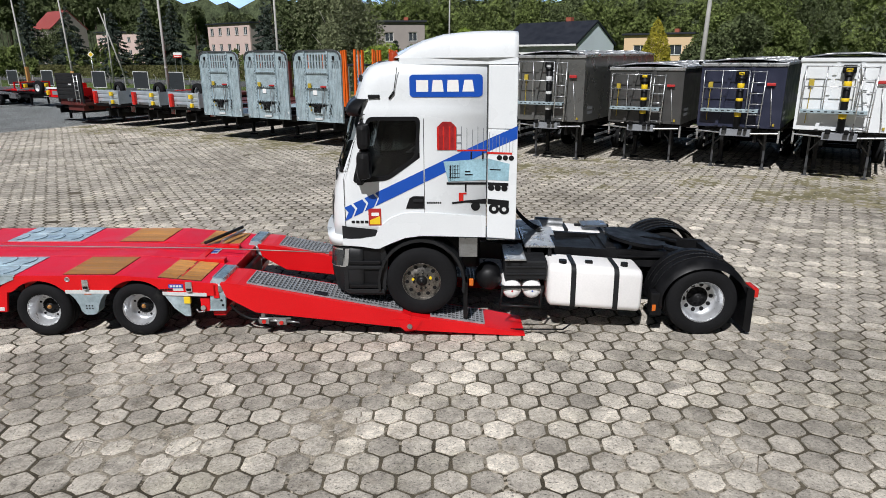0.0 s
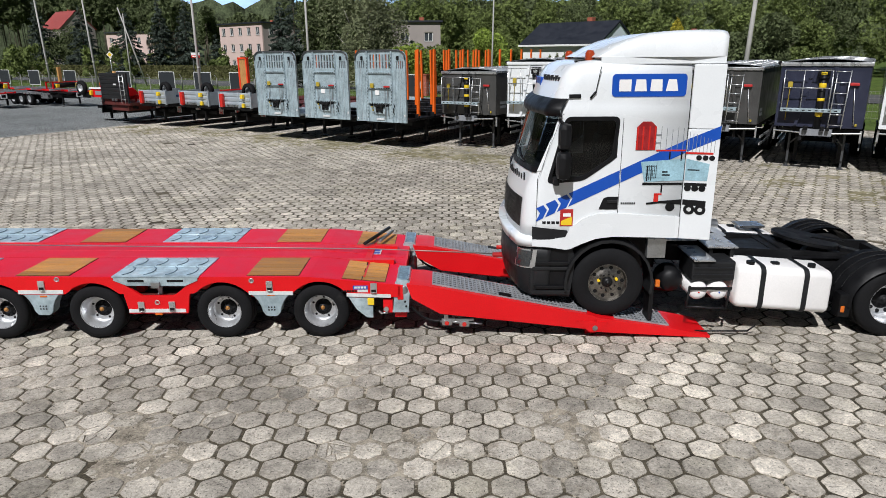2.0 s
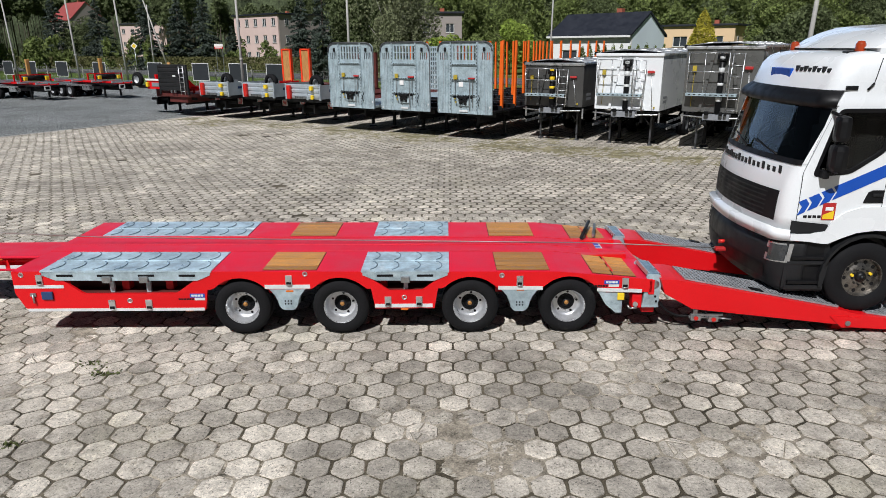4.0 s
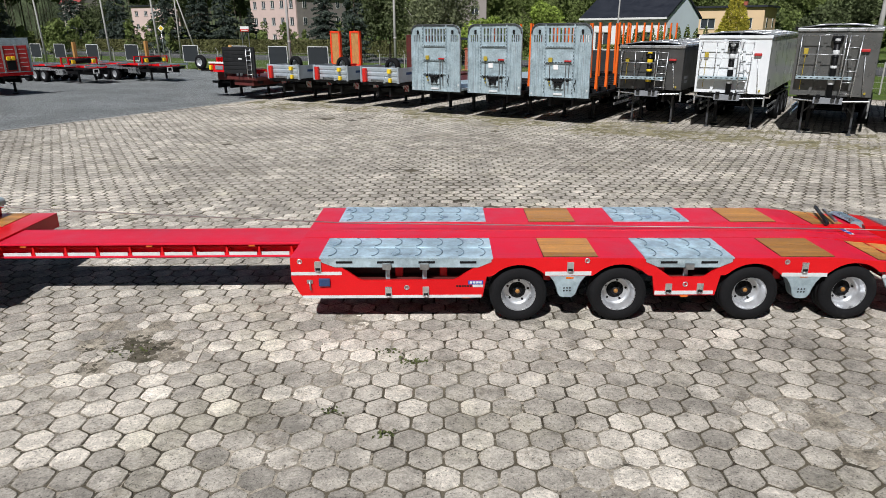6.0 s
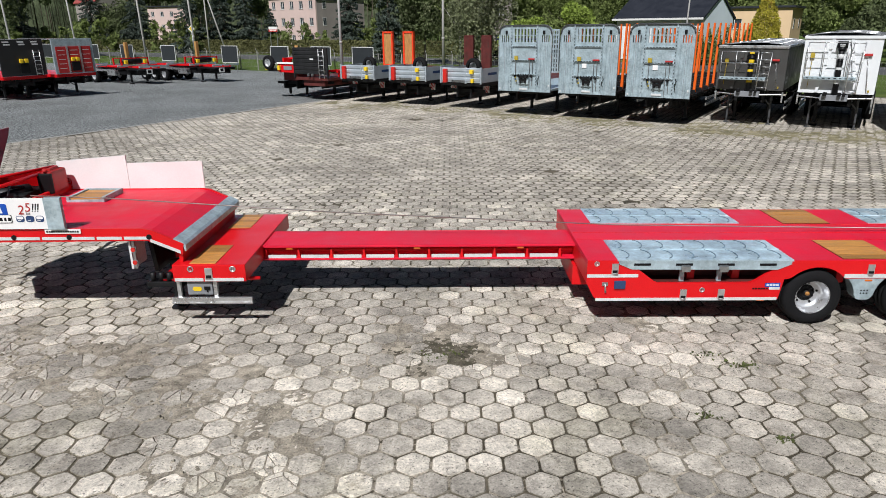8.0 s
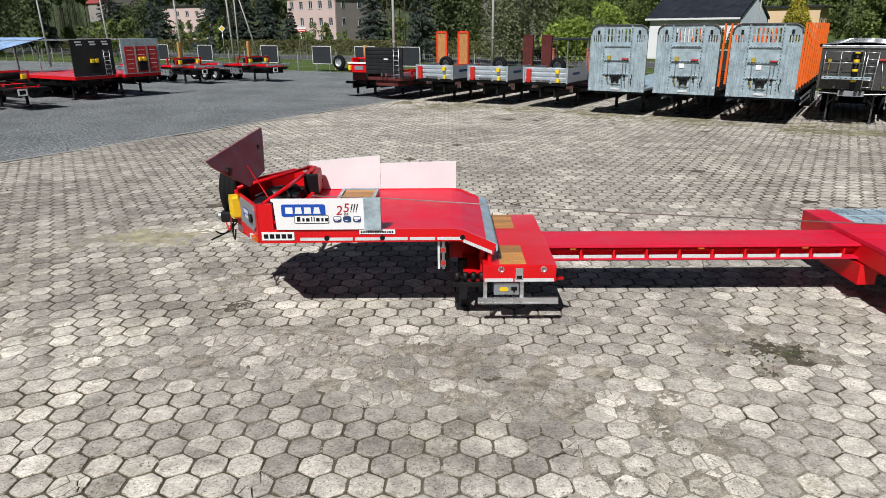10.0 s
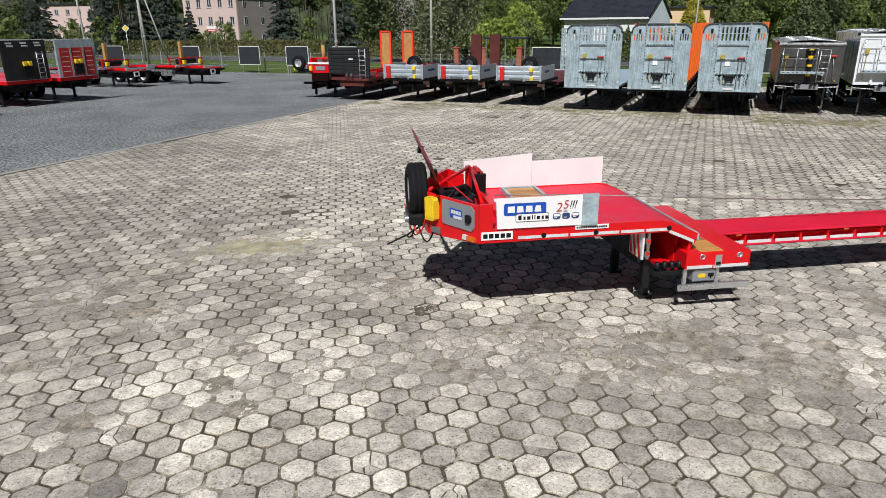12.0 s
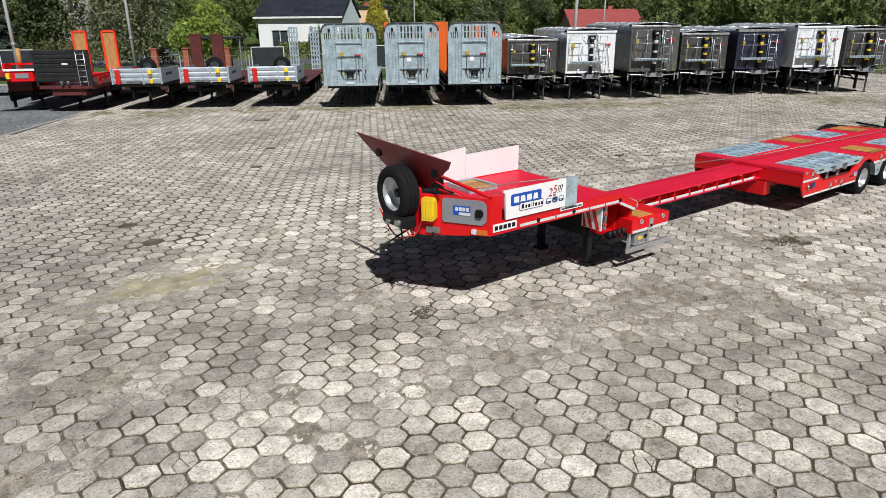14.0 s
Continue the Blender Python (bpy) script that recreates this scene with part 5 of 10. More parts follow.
b = Bm(OT)
loft(b, [(z, plan(xf, w, 0.66)) for z, xf, w in LEVELS], close=True, gap=opening)
loft(b, [(1.28, plan(-1.60, 1.235, -0.74)), (1.43, plan(-1.63, 1.235, -0.74))], close=True)
cab = part("cab", b, WHITE, TRUCK, "glossy white cab shell")
# dark lining, dashboard, seats and steering wheel
b = Bm(OT)
loft(b, [(z, plan(xf, w, 0.62, grow=-0.035)) for z, xf, w in LEVELS if z < 3.4], close=True, gap=opening)
part("cab_lining", b, LINING, cab, "dark grey cab lining")
b = Bm(OT).box(-1.22, -0.86, -1.10, 1.10, 1.60, 2.08, 0.06).box(-1.30, -0.98, -1.05, 1.05, 2.02, 2.16, 0.05)
part("dashboard", b, GREY_DARK, TRUCK, "dark grey dashboard")
for y in (-0.62, 0.62):
    b = Bm(OT).box(-0.52, 0.02, y - 0.27, y + 0.27, 1.72, 1.92, 0.06).box(-0.12, 0.06, y - 0.26, y + 0.26, 1.90, 2.58, 0.07).box(-0.08, 0.04, y - 0.15, y + 0.15, 2.58, 2.80, 0.05)
    part("seat", b, LINING, TRUCK, "dark grey cab seat")
b = Bm(OT).lathe([(0.235, -0.014), (0.25, 0.0), (0.235, 0.014), (0.22, 0.0), (0.235, -0.014)], (0, 0, 0), axis="z", n=28).box(-0.22, 0.22, -0.02, 0.02, -0.02, 0.0).box(-0.07, 0.07, -0.07, 0.07, -0.03, 0.005, 0.015)
tilt_m = Matrix.Translation((-0.80 + 1.7, -0.62, 2.16)) @ Matrix.Rotation(radians(-32), 4, "Y")
b.v = [tuple(tilt_m @ Vector((x + 1.7, y, z)) - Vector((1.7, 0, 0))) for x, y, z in b.v]
part("steering_wheel", b, BLACK, TRUCK)
# roof fairing
b = Bm(OT)
EDGE = (-1.10, -1.095, -1.07, -1.03, -0.95, -0.75, -0.4, 0.0, 0.4, 0.75, 0.95, 1.03, 1.07, 1.095, 1.10)
ny, prof = 15, [(-0.48, 0.0), (-0.40, 0.06), (-0.28, 0.14), (-0.10, 0.22), (0.12, 0.285), (0.40, 0.312), (0.70, 0.322), (0.97, 0.318), (1.035, 0.308)]
v, f = [], []
for i in range(ny):
    y = EDGE[i]
    k = 0.0 if i in (0, ny - 1) else 1 - 0.30 * abs(y / 1.10) ** 24
    fwd = 0.22 * (1 - (y / 1.10) ** 2)
    for j, (x, h) in enumerate(prof):
        v.append((x - fwd * max(0.0, 1 - j / 5), y * (1 + 0.17 * max(0.0, (x + 0.48) / 1.5)), 3.71 + h * 1.0 * k))
m = len(prof)
for i in range(ny - 1):
    for j in range(m - 1):
        f.append((i * m + j, i * m + j + 1, (i + 1) * m + j + 1, (i + 1) * m + j))
base = len(v)
b.raw(v, f, True)
b.prism([(-0.45, -1.12), (0.66, -1.20), (1.03, -1.29), (1.03, 1.29), (0.66, 1.20), (-0.45, 1.12)], "z", 3.63, 3.715)
b.raw([(1.035, -1.28, 3.70), (1.035, 1.28, 3.70)] + [v[i * m + m - 1] for i in range(ny)][::-1], [tuple(range(ny + 2))])
part("roof_fairing", b, WHITE, TRUCK, "white roof air deflector")
# side fairings behind the cab
for s in (-1, 1):
    b = Bm(OT)
    b.box(0.675, 1.035, s * 1.20, s * 1.238, 2.84, 3.62, 0.012)
    b.box(0.672, 1.045, s * 1.20, s * 1.238, 1.40, 2.832, 0.012)
    part("side_fairing", b.flare(), WHITE, TRUCK, "white side air deflector")
# skirt with swept lower edge and wheel arch
for s in (-1, 1):
    b = Bm(OT)
    b.strip([(-1.26, 1.30, 1.385), (-1.02, 1.28, 1.39), (-0.82, 1.25, 1.42), (-0.76, 1.255, 1.55), (-0.60, 1.33, 1.68), (-0.42, 1.40, 1.74), (-0.20, 1.43, 1.75), (0.30, 1.42, 1.72), (0.655, 1.41, 1.70)], s * 1.235, s * 1.262)
    part("side_skirt", b, WHITE, TRUCK)
    b = Bm(OT)
    pts = []
    for i in range(15):
        t = math.radians(190 - i * 14.5)
        pts.append((-0.21 + 0.60 * math.cos(t), 0.76 + 0.62 * math.sin(t), t))
    for (xa, za, ta), (xb, zb, tb) in zip(pts, pts[1:]):
        q = 0.94
        v = []
        for y in (s * 0.86, s * 1.265):
            for (x, z) in ((xa, za), (xb, zb), (-0.21 + (xb + 0.21) * q, 0.76 + (zb - 0.76) * q), (-0.21 + (xa + 0.21) * q, 0.76 + (za - 0.76) * q)):
                v.append((x, y, z))
        b.raw(v, [(0, 1, 2, 3), (7, 6, 5, 4), (0, 4, 5, 1), (2, 6, 7, 3), (1, 5, 6, 2), (4, 0, 3, 7)])
    part("wheel_arch", b, GREY_DARK, TRUCK, "dark grey wheel arch")
    b = Bm(OT).box(0.36, 0.42, s * 0.95, s * 1.22, 0.22, 0.75, 0.01)
    part("mud_flap", b, BLACK, TRUCK)
    part("side_marker", Bm(OT).box(0.44, 0.50, s * 1.16, s * 1.20, 0.70, 0.80, 0.01), AMBER, TRUCK)
def soften(pts, r):
    """Round the corners of an outline, five points to a corner."""
    res = []
    for i, (x, z) in enumerate(pts):
        p, a, c = Vector((x, z)), Vector(pts[i - 1]), Vector(pts[(i + 1) % len(pts)])
        u, w = p + (a - p).normalized() * r, p + (c - p).normalized() * r
        for k in range(5):
            t = k / 4
            q = u * (1 - t) ** 2 + p * 2 * t * (1 - t) + w * t * t
            res.append((q.x, q.y))
    return res


# door shut lines
for s in (-1, 1):
    b = Bm(OT)
    y0, y1 = s * 1.2405, s * 1.2425
    b.strip([(-0.155, 1.74, 2.97), (-0.148, 1.74, 2.97)], y0, y1)
    b.strip([(-1.215, 1.55, 2.2), (-1.208, 1.55, 2.2)], y0, y1)
    b.strip([(-1.21, 2.2, 2.21), (-0.92, 3.02, 3.03)], y0, y1)
    b.strip([(-0.92, 3.022, 3.03), (-0.148, 3.022, 3.03)], s * 1.228, s * 1.232)
    b.strip([(0.655, 1.42, 3.6), (0.663, 1.42, 3.6)], s * 1.242, s * 1.246)
    part("shut_line", b, GREY_DARK, cab)
    # side window: black surround, rising lower edge, clear pane
    edge_in = soften([(-0.845, 2.945), (-0.235, 2.945), (-0.27, 2.49), (-0.63, 2.235), (-1.035, 2.21)], 0.06)
    edge_out = soften([(-0.875, 2.995), (-0.190, 2.995), (-0.225, 2.46), (-0.62, 2.175), (-1.095, 2.135)], 0.08)
    b = Bm(OT)
    for i in range(len(edge_in)):
        j = (i + 1) % len(edge_in)
        b.prism([edge_out[i], edge_out[j], edge_in[j], edge_in[i]], "y", s * 1.205, s * 1.247)
    fr = part("window_frame", b, BLACK, cab, "black window surround")
    part("door_corner", Bm(OT).prism([(-0.200, 2.18), (-0.200, 2.47), (-0.42, 2.315), (-0.60, 2.19)], "y", s * 1.20, s * 1.2405), WHITE, cab)
    pane = part("side_window", Bm(OT).prism(edge_in, "y", s * 1.225, s * 1.228), GLASS_CLEAR, fr, "clear tinted side window")
    pane.visible_shadow = False
    # mirrors
    b = Bm(OT)
    b.box(-0.985, -0.825, s * 1.30, s * 1.50, 2.60, 2.93, 0.075)
    b.box(-1.00, -0.815, s * 1.29, s * 1.52, 2.22, 2.585, 0.085)
    b.box(-1.02, -0.94, s * 1.20, s * 1.36, 2.13, 2.23, 0.02)
    b.tube([(-0.95, s * 1.2, 2.95), (-0.93, s * 1.38, 2.92), (-0.93, s * 1.40, 2.2)], 0.022)
    part("mirror", b, BLACK, TRUCK, "black twin side mirror")
    # door handle
    b = Bm(OT)
    b.prism([(-0.40, 1.80), (-0.35, 1.94), (-0.30, 1.965), (-0.16, 1.965), (-0.16, 1.80)], "y", s * 1.235, s * 1.25)
    h = part("door_handle", b, BLACK, TRUCK)
    part("handle_grip", Bm(OT).box(-0.30, -0.17, s * 1.25, s * 1.268, 1.885, 1.925, 0.01), GREY_DARK, h)
    # lower door recess, steps and bumper corner
    b = Bm(OT)
    b.prism([(-1.26, 1.56), (-0.80, 1.51), (-0.76, 1.44), (-0.80, 1.41), (-1.26, 1.39)], "y", s * 1.2, s * 1.243)
    part("step_recess", b, GREY_DARK, TRUCK)
    b = Bm(OT).box(-1.20, -0.74, s * 1.18, s * 1.258, 1.35, 1.40, 0.01)
    part("entry_step", b, BLACK, TRUCK)
    b = Bm(OT)
    b.prism([(-1.24, 1.28), (-0.72, 1.28), (-0.66, 1.08), (-0.72, 0.56), (-1.20, 0.58), (-1.26, 0.8)], "y", s * 1.10, s * 1.20)
    part("step_panel", b, GREY_DARK, TRUCK, "dark grey entry step panel")
    b = Bm(OT)
    for z in (1.02, 0.68):
        b.box(-1.20, -0.76, s * 1.12, s * 1.245, z, z + 0.05, 0.01)
        b.box(-1.20, -0.76, s * 1.195, s * 1.205, z + 0.05, z + 0.24)
    part("entry_step", b, BLACK, TRUCK, "black ribbed entry step")
    part("side_rim", Bm(OT).box(-1.24, -0.72, s * 1.19, s * 1.235, 0.95, 1.0, 0.01).box(-1.24, -0.72, s * 1.19, s * 1.235, 0.60, 0.66, 0.01).box(-1.27, -1.21, s * 1.19, s * 1.225, 0.62, 1.26, 0.01), GREY_DARK, TRUCK)
# bumper
b = Bm(OT)
loft(b, [(0.56, plan(-1.44, 1.19, -1.0)), (0.64, plan(-1.54, 1.21, -1.0)), (0.95, plan(-1.585, 1.225, -1.0)), (1.12, plan(-1.58, 1.225, -1.0)), (1.30, plan(-1.54, 1.22, -1.0))], close=True)
part("bumper", b, GREY_DARK, TRUCK, "dark grey front bumper")
for keep in ((3, 9), (19, 25)):
    b = Bm(OT)
    loft(b, [(0.98, plan(-1.585, 1.225, -1.0, grow=0.006)), (1.24, plan(-1.556, 1.225, -1.0, grow=0.006))], keep=keep)
    hl = part("headlight", b, ALU, TRUCK, "clear headlight in a dark housing")
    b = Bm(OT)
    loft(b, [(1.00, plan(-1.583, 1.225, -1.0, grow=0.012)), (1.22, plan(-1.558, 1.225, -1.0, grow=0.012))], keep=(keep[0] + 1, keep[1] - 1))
    part("lamp_glass", b, GLASS_MOTTLED, hl)
b = Bm(OT)
loft(b, [(0.72, plan(-1.555, 1.215, -1.0, grow=0.008)), (0.90, plan(-1.58, 1.222, -1.0, grow=0.008))], keep=(9, 19))
part("air_intake", b, BLACK, TRUCK, "black air intake in the bumper")
part("tow_hook", Bm(OT).cyl((-1.66, 0.05, 0.90), (-1.55, 0.05, 0.90), 0.03, n=10), LAMP_RED, TRUCK)
# windscreen, visor and grille follow the cab's front
def front_patch(z0, z1, keep, grow, n=8):
    out = []
    for i in range(n + 1):
        z = z0 + (z1 - z0) * i / n
        xf, w = at_level(z)
        out.append((z, plan(xf, w, 0.66, grow=grow)))
    b = Bm(OT)
    return loft(b, out, keep=keep)


ws = part("windscreen", front_patch(FRONT_SILL, BROW, (5, 23), 0.004), GLASS_CLEAR, cab, "clear curved windscreen")
ws.visible_shadow = False
part("windscreen_seal", front_patch(2.275, 2.345, (6, 22), 0.009, 2), BLACK, cab)
for s in (-1, 1):
    v, f = [], []
    for i in range(9):
        z = 2.295 + 0.058 * i
        o = plan(*at_level(z), 0.66, grow=0.007)
        k = 1 - i / 8
        for a, c, t in ((4, 5, 1.0), (5, 6, k), (6, 7, 0.55 * k * k)):
            v.append((o[a][0] + (o[c][0] - o[a][0]) * t if a != 4 else o[5][0], s * -(o[a][1] + (o[c][1] - o[a][1]) * t if a != 4 else o[5][1]), z))
        if i:
            f += [(i * 3 - 3 + j, i * 3 - 2 + j, i * 3 + 1 + j, i * 3 + j) for j in range(1)]
    part("pillar_trim", Bm(OT).raw(v, f, True), WHITE, cab, "white lower end of the windscreen pillar")
part("grille", front_patch(1.52, 1.92, (9, 19), 0.008), BLACK, cab, "black grille with slats")
b = Bm(OT)
for i in range(6):
    z = 1.56 + i * 0.06
    xf, w = at_level(z)
    loft(b, [(z, plan(xf, w, 0.66, grow=0.02)), (z + 0.02, plan(xf, w, 0.66, grow=0.02))], keep=(10, 18))
part("grille_slat", b, GREY_DARK, cab)
b = Bm(OT)
visor = [(z, plan(*at_level(z), 0.66, grow=g)) for z, g in ((2.995, 0.012), (3.01, 0.06), (3.06, 0.085), (3.13, 0.075), (3.19, 0.035), (3.215, 0.006))]
loft(b, visor, keep=(4, 24))
part("sun_visor", b, BLACK, TRUCK, "smoked black sun visor")
b = Bm(OT)
b.tube([(-1.345, -0.75, 2.35), (-1.385, -0.1, 2.48)], 0.012).tube([(-1.42, 0.05, 2.35), (-1.315, 0.7, 2.48)], 0.012)
part("wiper", b, BLACK, TRUCK)
# roof lamps, aerial, marker lamp
for y in (-0.86, 0.86):
    b = Bm(OT)
    b.lathe([(0.0, 0.13), (0.04, 0.125), (0.06, 0.09), (0.065, 0.0)], (-0.55, y, 3.67), axis="z", n=16)
    bc = part("beacon", b, BEACON, TRUCK, "red-brown rotating beacon")
    part("beacon_foot", Bm(OT).box(-0.74, -0.48, y - 0.06, y + 0.06, 3.62, 3.675, 0.01), BLACK, bc)
part("aerial", Bm(OT).cyl((-0.58, -1.225, 3.22), (-0.52, -1.235, 3.30), 0.014).cyl((-0.52, -1.235, 3.30), (-0.47, -1.24, 3.60), 0.005), BLACK, TRUCK)
for s in (-1, 1):
    part("marker_lamp", Bm(OT).box(-0.85, -0.70, s * 1.215, s * 1.235, 3.22, 3.27, 0.02), BLACK, TRUCK)

# film on the cab sides
for s in (-1, 1):
    y0, y1 = s * 1.2425, s * 1.2455

    def low(x):
        return 1.63 + (x + 1.22) * 0.484

    def high(x):
        return 1.81 + (x + 1.22) * 0.474

    b = Bm(OT)
    b.prism([(-0.80, low(-0.80)), (-0.16, low(-0.16)), (-0.16, high(-0.16)), (-0.80, high(-0.80)), (-0.75, (low(-0.75) + high(-0.75)) / 2)], "y", y0, y1)
    b.strip([(-0.142, low(-0.142), high(-0.142)), (0.655, low(0.655), high(0.655))], y0, y1)
    for x0, x1 in ((-1.215, -1.125), (-1.095, -0.975), (-0.945, -0.825)):
        b.prism([(x0, low(x0)), (x1, low(x1)), (x1 + 0.05, (low(x1 + 0.05) + high(x1 + 0.05)) / 2), (x1, high(x1)), (x0, high(x0)), (x0 + 0.05, (low(x0 + 0.05) + high(x0 + 0.05)) / 2)], "y", y0, y1)
    part("stripe", b, BLUE, TRUCK, "blue arrow stripe")
    b = Bm(OT).strip([(0.676, low(0.676), high(0.676)), (1.04, low(1.04), high(1.04))], s * 1.2382, s * 1.2405).flare()
    part("stripe", b, BLUE, TRUCK, "blue arrow stripe")
    bb, bw = Bm(OT), Bm(OT)
    logo(bb, bw, -0.32, 0.60, 3.235, 3.51, s * 1.205, s * 1.2255, s * 1.2285)
    lf = part("logo_field", bb, BLUE, TRUCK, "blue logo panel with white blocks")
    part("logo_block", bw, WHITE_BOARD, lf)
    ys, yt = s * 1.2455, s * 1.2475
    b = Bm(OT).box(-0.90, -0.73, y0, y1, 1.57, 1.80, 0.004)
    st = part("warning_sticker", b, SIDE_RED, TRUCK, "red and yellow warning sticker")
    b = Bm(OT)
    b.box(-0.885, -0.745, ys, yt, 1.585, 1.64).prism([(-0.885, 1.64), (-0.745, 1.70), (-0.745, 1.64)], "y", ys, yt)
    part("sticker_field", b, YELLOW, st)
    part("sticker_picture", Bm(OT).box(-0.86, -0.76, ys, yt, 1.70, 1.745), WHITE_BOARD, st)
    b = Bm(OT)
    for i in range(4):
        b.box(-1.13 + i * 0.06, -1.085 + i * 0.06, y0, y1, 1.60, 1.635)
    for i in range(7):
        b.box(-0.12 + i * 0.028, -0.10 + i * 0.028, y0, y1, 1.865, 1.89)
    part("badge", b, CHASSIS, TRUCK)
    # printed pictures of trailers
    b = Bm(OT)
    b.prism([(0.02, 2.57), (0.27, 2.57), (0.27, 2.86), (0.20, 2.93), (0.09, 2.93), (0.02, 2.86)], "y", ys, yt)
    p1 = part("printed_picture", b, RED_PRINT, TRUCK, "printed picture of a red stake trailer")
    b = Bm(OT)
    for x in (0.025, 0.095, 0.175, 0.245):
        b.box(x, x + 0.018, yt, s * 1.2485, 2.575, 2.87)
    b.box(0.28, 0.66, ys, yt, 2.555, 2.575).box(0.66, 0.98, s * 1.241, s * 1.243, 2.52, 2.545)
    part("print", b.flare(), LAMP_RED, p1)
    b = Bm(OT)
    for i in range(5):
        b.box(0.33 + i * 0.07, 0.336 + i * 0.07, ys, yt, 2.57, 2.87 - 0.02 * (i % 3))
    for i in range(8):
        b.box(0.69 + i * 0.042, 0.695 + i * 0.042, s * 1.241, s * 1.243, 2.54, 2.80 - 0.015 * i)
    b.box(0.255, 0.33, ys, yt, 2.66, 2.67).box(0.255, 0.33, ys, yt, 2.76, 2.77)
    part("print", b.flare(), GREY_BOX, p1)
    b = Bm(OT)
    for i in range(3):
        b.cyl((0.82 + i * 0.075, s * 1.241, 2.475), (0.82 + i * 0.075, s * 1.2435, 2.475), 0.034, n=12)
    b.box(0.45, 0.47, ys, yt, 2.45, 2.55).box(0.60, 0.62, ys, yt, 2.43, 2.55)
    part("print", b.flare(), BLACK, p1)
    b = Bm(OT)
    b.prism([(0.10, 2.42), (0.16, 2.16), (0.655, 2.18), (0.655, 2.46)], "y", ys, yt)
    p2 = part("printed_picture", b, PRINT_BLUE, TRUCK, "printed picture of a pale blue tipper trailer")
    b = Bm(OT).prism([(0.676, 2.18), (0.94, 2.18), (0.95, 2.40), (0.676, 2.46)], "y", s * 1.241, s * 1.243)
    part("print", b.flare(), PRINT_BLUE, p2)
    b = Bm(OT)
    b.box(0.14, 0.655, ys, yt, 2.12, 2.15).box(0.676, 0.94, s * 1.241, s * 1.243, 2.11, 2.15).box(0.38, 0.40, ys, yt, 2.02, 2.12).box(0.18, 0.20, ys, yt, 2.17, 2.36).box(0.24, 0.25, ys, yt, 2.17, 2.38)
    for i in range(3):
        b.cyl((0.72 + i * 0.085, s * 1.241, 2.08), (0.72 + i * 0.085, s * 1.2435, 2.08), 0.042, n=12)
    b.box(0.38, 0.48, yt, s * 1.2485, 2.24, 2.26).box(0.38, 0.45, yt, s * 1.2485, 2.28, 2.30).box(0.70, 0.84, s * 1.243, s * 1.2445, 2.31, 2.325)
    for i in range(6):
        b.box(0.19 + i * 0.022, 0.196 + i * 0.022, yt, s * 1.2485, 2.18 + 0.006 * i, 2.38)
    for i in range(4):
        b.box(0.17, 0.31, yt, s * 1.2485, 2.21 + 0.05 * i, 2.217 + 0.05 * i)
    part("print", b.flare(), BLACK, p2)
    b = Bm(OT)
    b.strip([(0.21, 1.86, 1.885), (0.40, 1.88, 1.91), (0.655, 1.86, 1.93)], ys, yt)
    b.strip([(0.676, 1.86, 1.93), (0.95, 1.84, 1.92)], s * 1.241, s * 1.243)
    for x in (0.76, 0.89):
        b.cyl((x, s * 1.241, 1.80), (x, s * 1.2435, 1.80), 0.068, n=16)
    b.cyl((0.52, s * 1.2455, 1.83), (0.52, s * 1.2475, 1.83), 0.06, n=14)
    p3 = part("printed_picture", b.flare(), BLACK, TRUCK, "printed picture of a black two-axle dolly")
    b = Bm(OT)
    for x in (0.76, 0.89):
        b.cyl((x, s * 1.2435, 1.80), (x, s * 1.2445, 1.80), 0.028, n=12)
    part("print", b.flare(), TAPE, p3)
    part("print", Bm(OT).box(0.30, 0.36, ys, yt, 1.90, 2.0).box(0.30, 0.40, ys, yt, 1.99, 2.01), LAMP_RED, p3)
# plain bars for the writing across the front
b = Bm(OT)
for i in range(16):
    y = -0.95 + i * 0.12
    z = 2.13
    xf, w = at_level(z)
    k = xf + 0.13 * (y / 1.04) ** 2 - 0.006
    b.box(k - 0.004, k + 0.01, y, y + 0.06, z, z + (0.07 if i % 3 else 0.10))
part("small_print", b, GREY_DARK, cab)
b = Bm(OT)
for i in range(8):
    y = -1.0 + i * 0.085
    b.box(-1.085 + 0.13 * (y / 1.01) ** 2 - 0.008, -1.04 + 0.13 * (y / 1.01) ** 2, y, y + 0.05, 3.42, 3.47 + 0.02 * (i % 2))
part("small_print", b, GREY_DARK, cab)
b = Bm(OT).box(-1.105, -1.06, -0.28, 0.30, 3.30, 3.45, 0.01)
part("logo_field", b, BLUE, cab)

# chassis, pitched up towards the front
def zc(x):
    return 0.93 + (3.66 - x) * 0.062


for y in (-0.42, 0.42):
    b = Bm(OT).strip([(-0.9, zc(-0.9) - 0.26, zc(-0.9)), (4.15, zc(4.15) - 0.22, zc(4.15))], y - 0.04, y + 0.04)
    part("chassis_rail", b, CHASSIS, TRUCK, "black chassis rail")
b = Bm(OT)
for x in (0.9, 1.7, 2.4, 3.2, 4.1):
    b.box(x - 0.06, x + 0.06, -0.42, 0.42, zc(x) - 0.2, zc(x) - 0.02)
part("cross_member", b, CHASSIS, TRUCK)
b = Bm(OT).box(-0.8, 0.6, -0.55, 0.55, 0.75, 1.42, 0.05).cyl((0.5, 0, 0.85), (3.6, 0, 0.55), 0.07)
part("engine", b, CHASSIS, TRUCK)
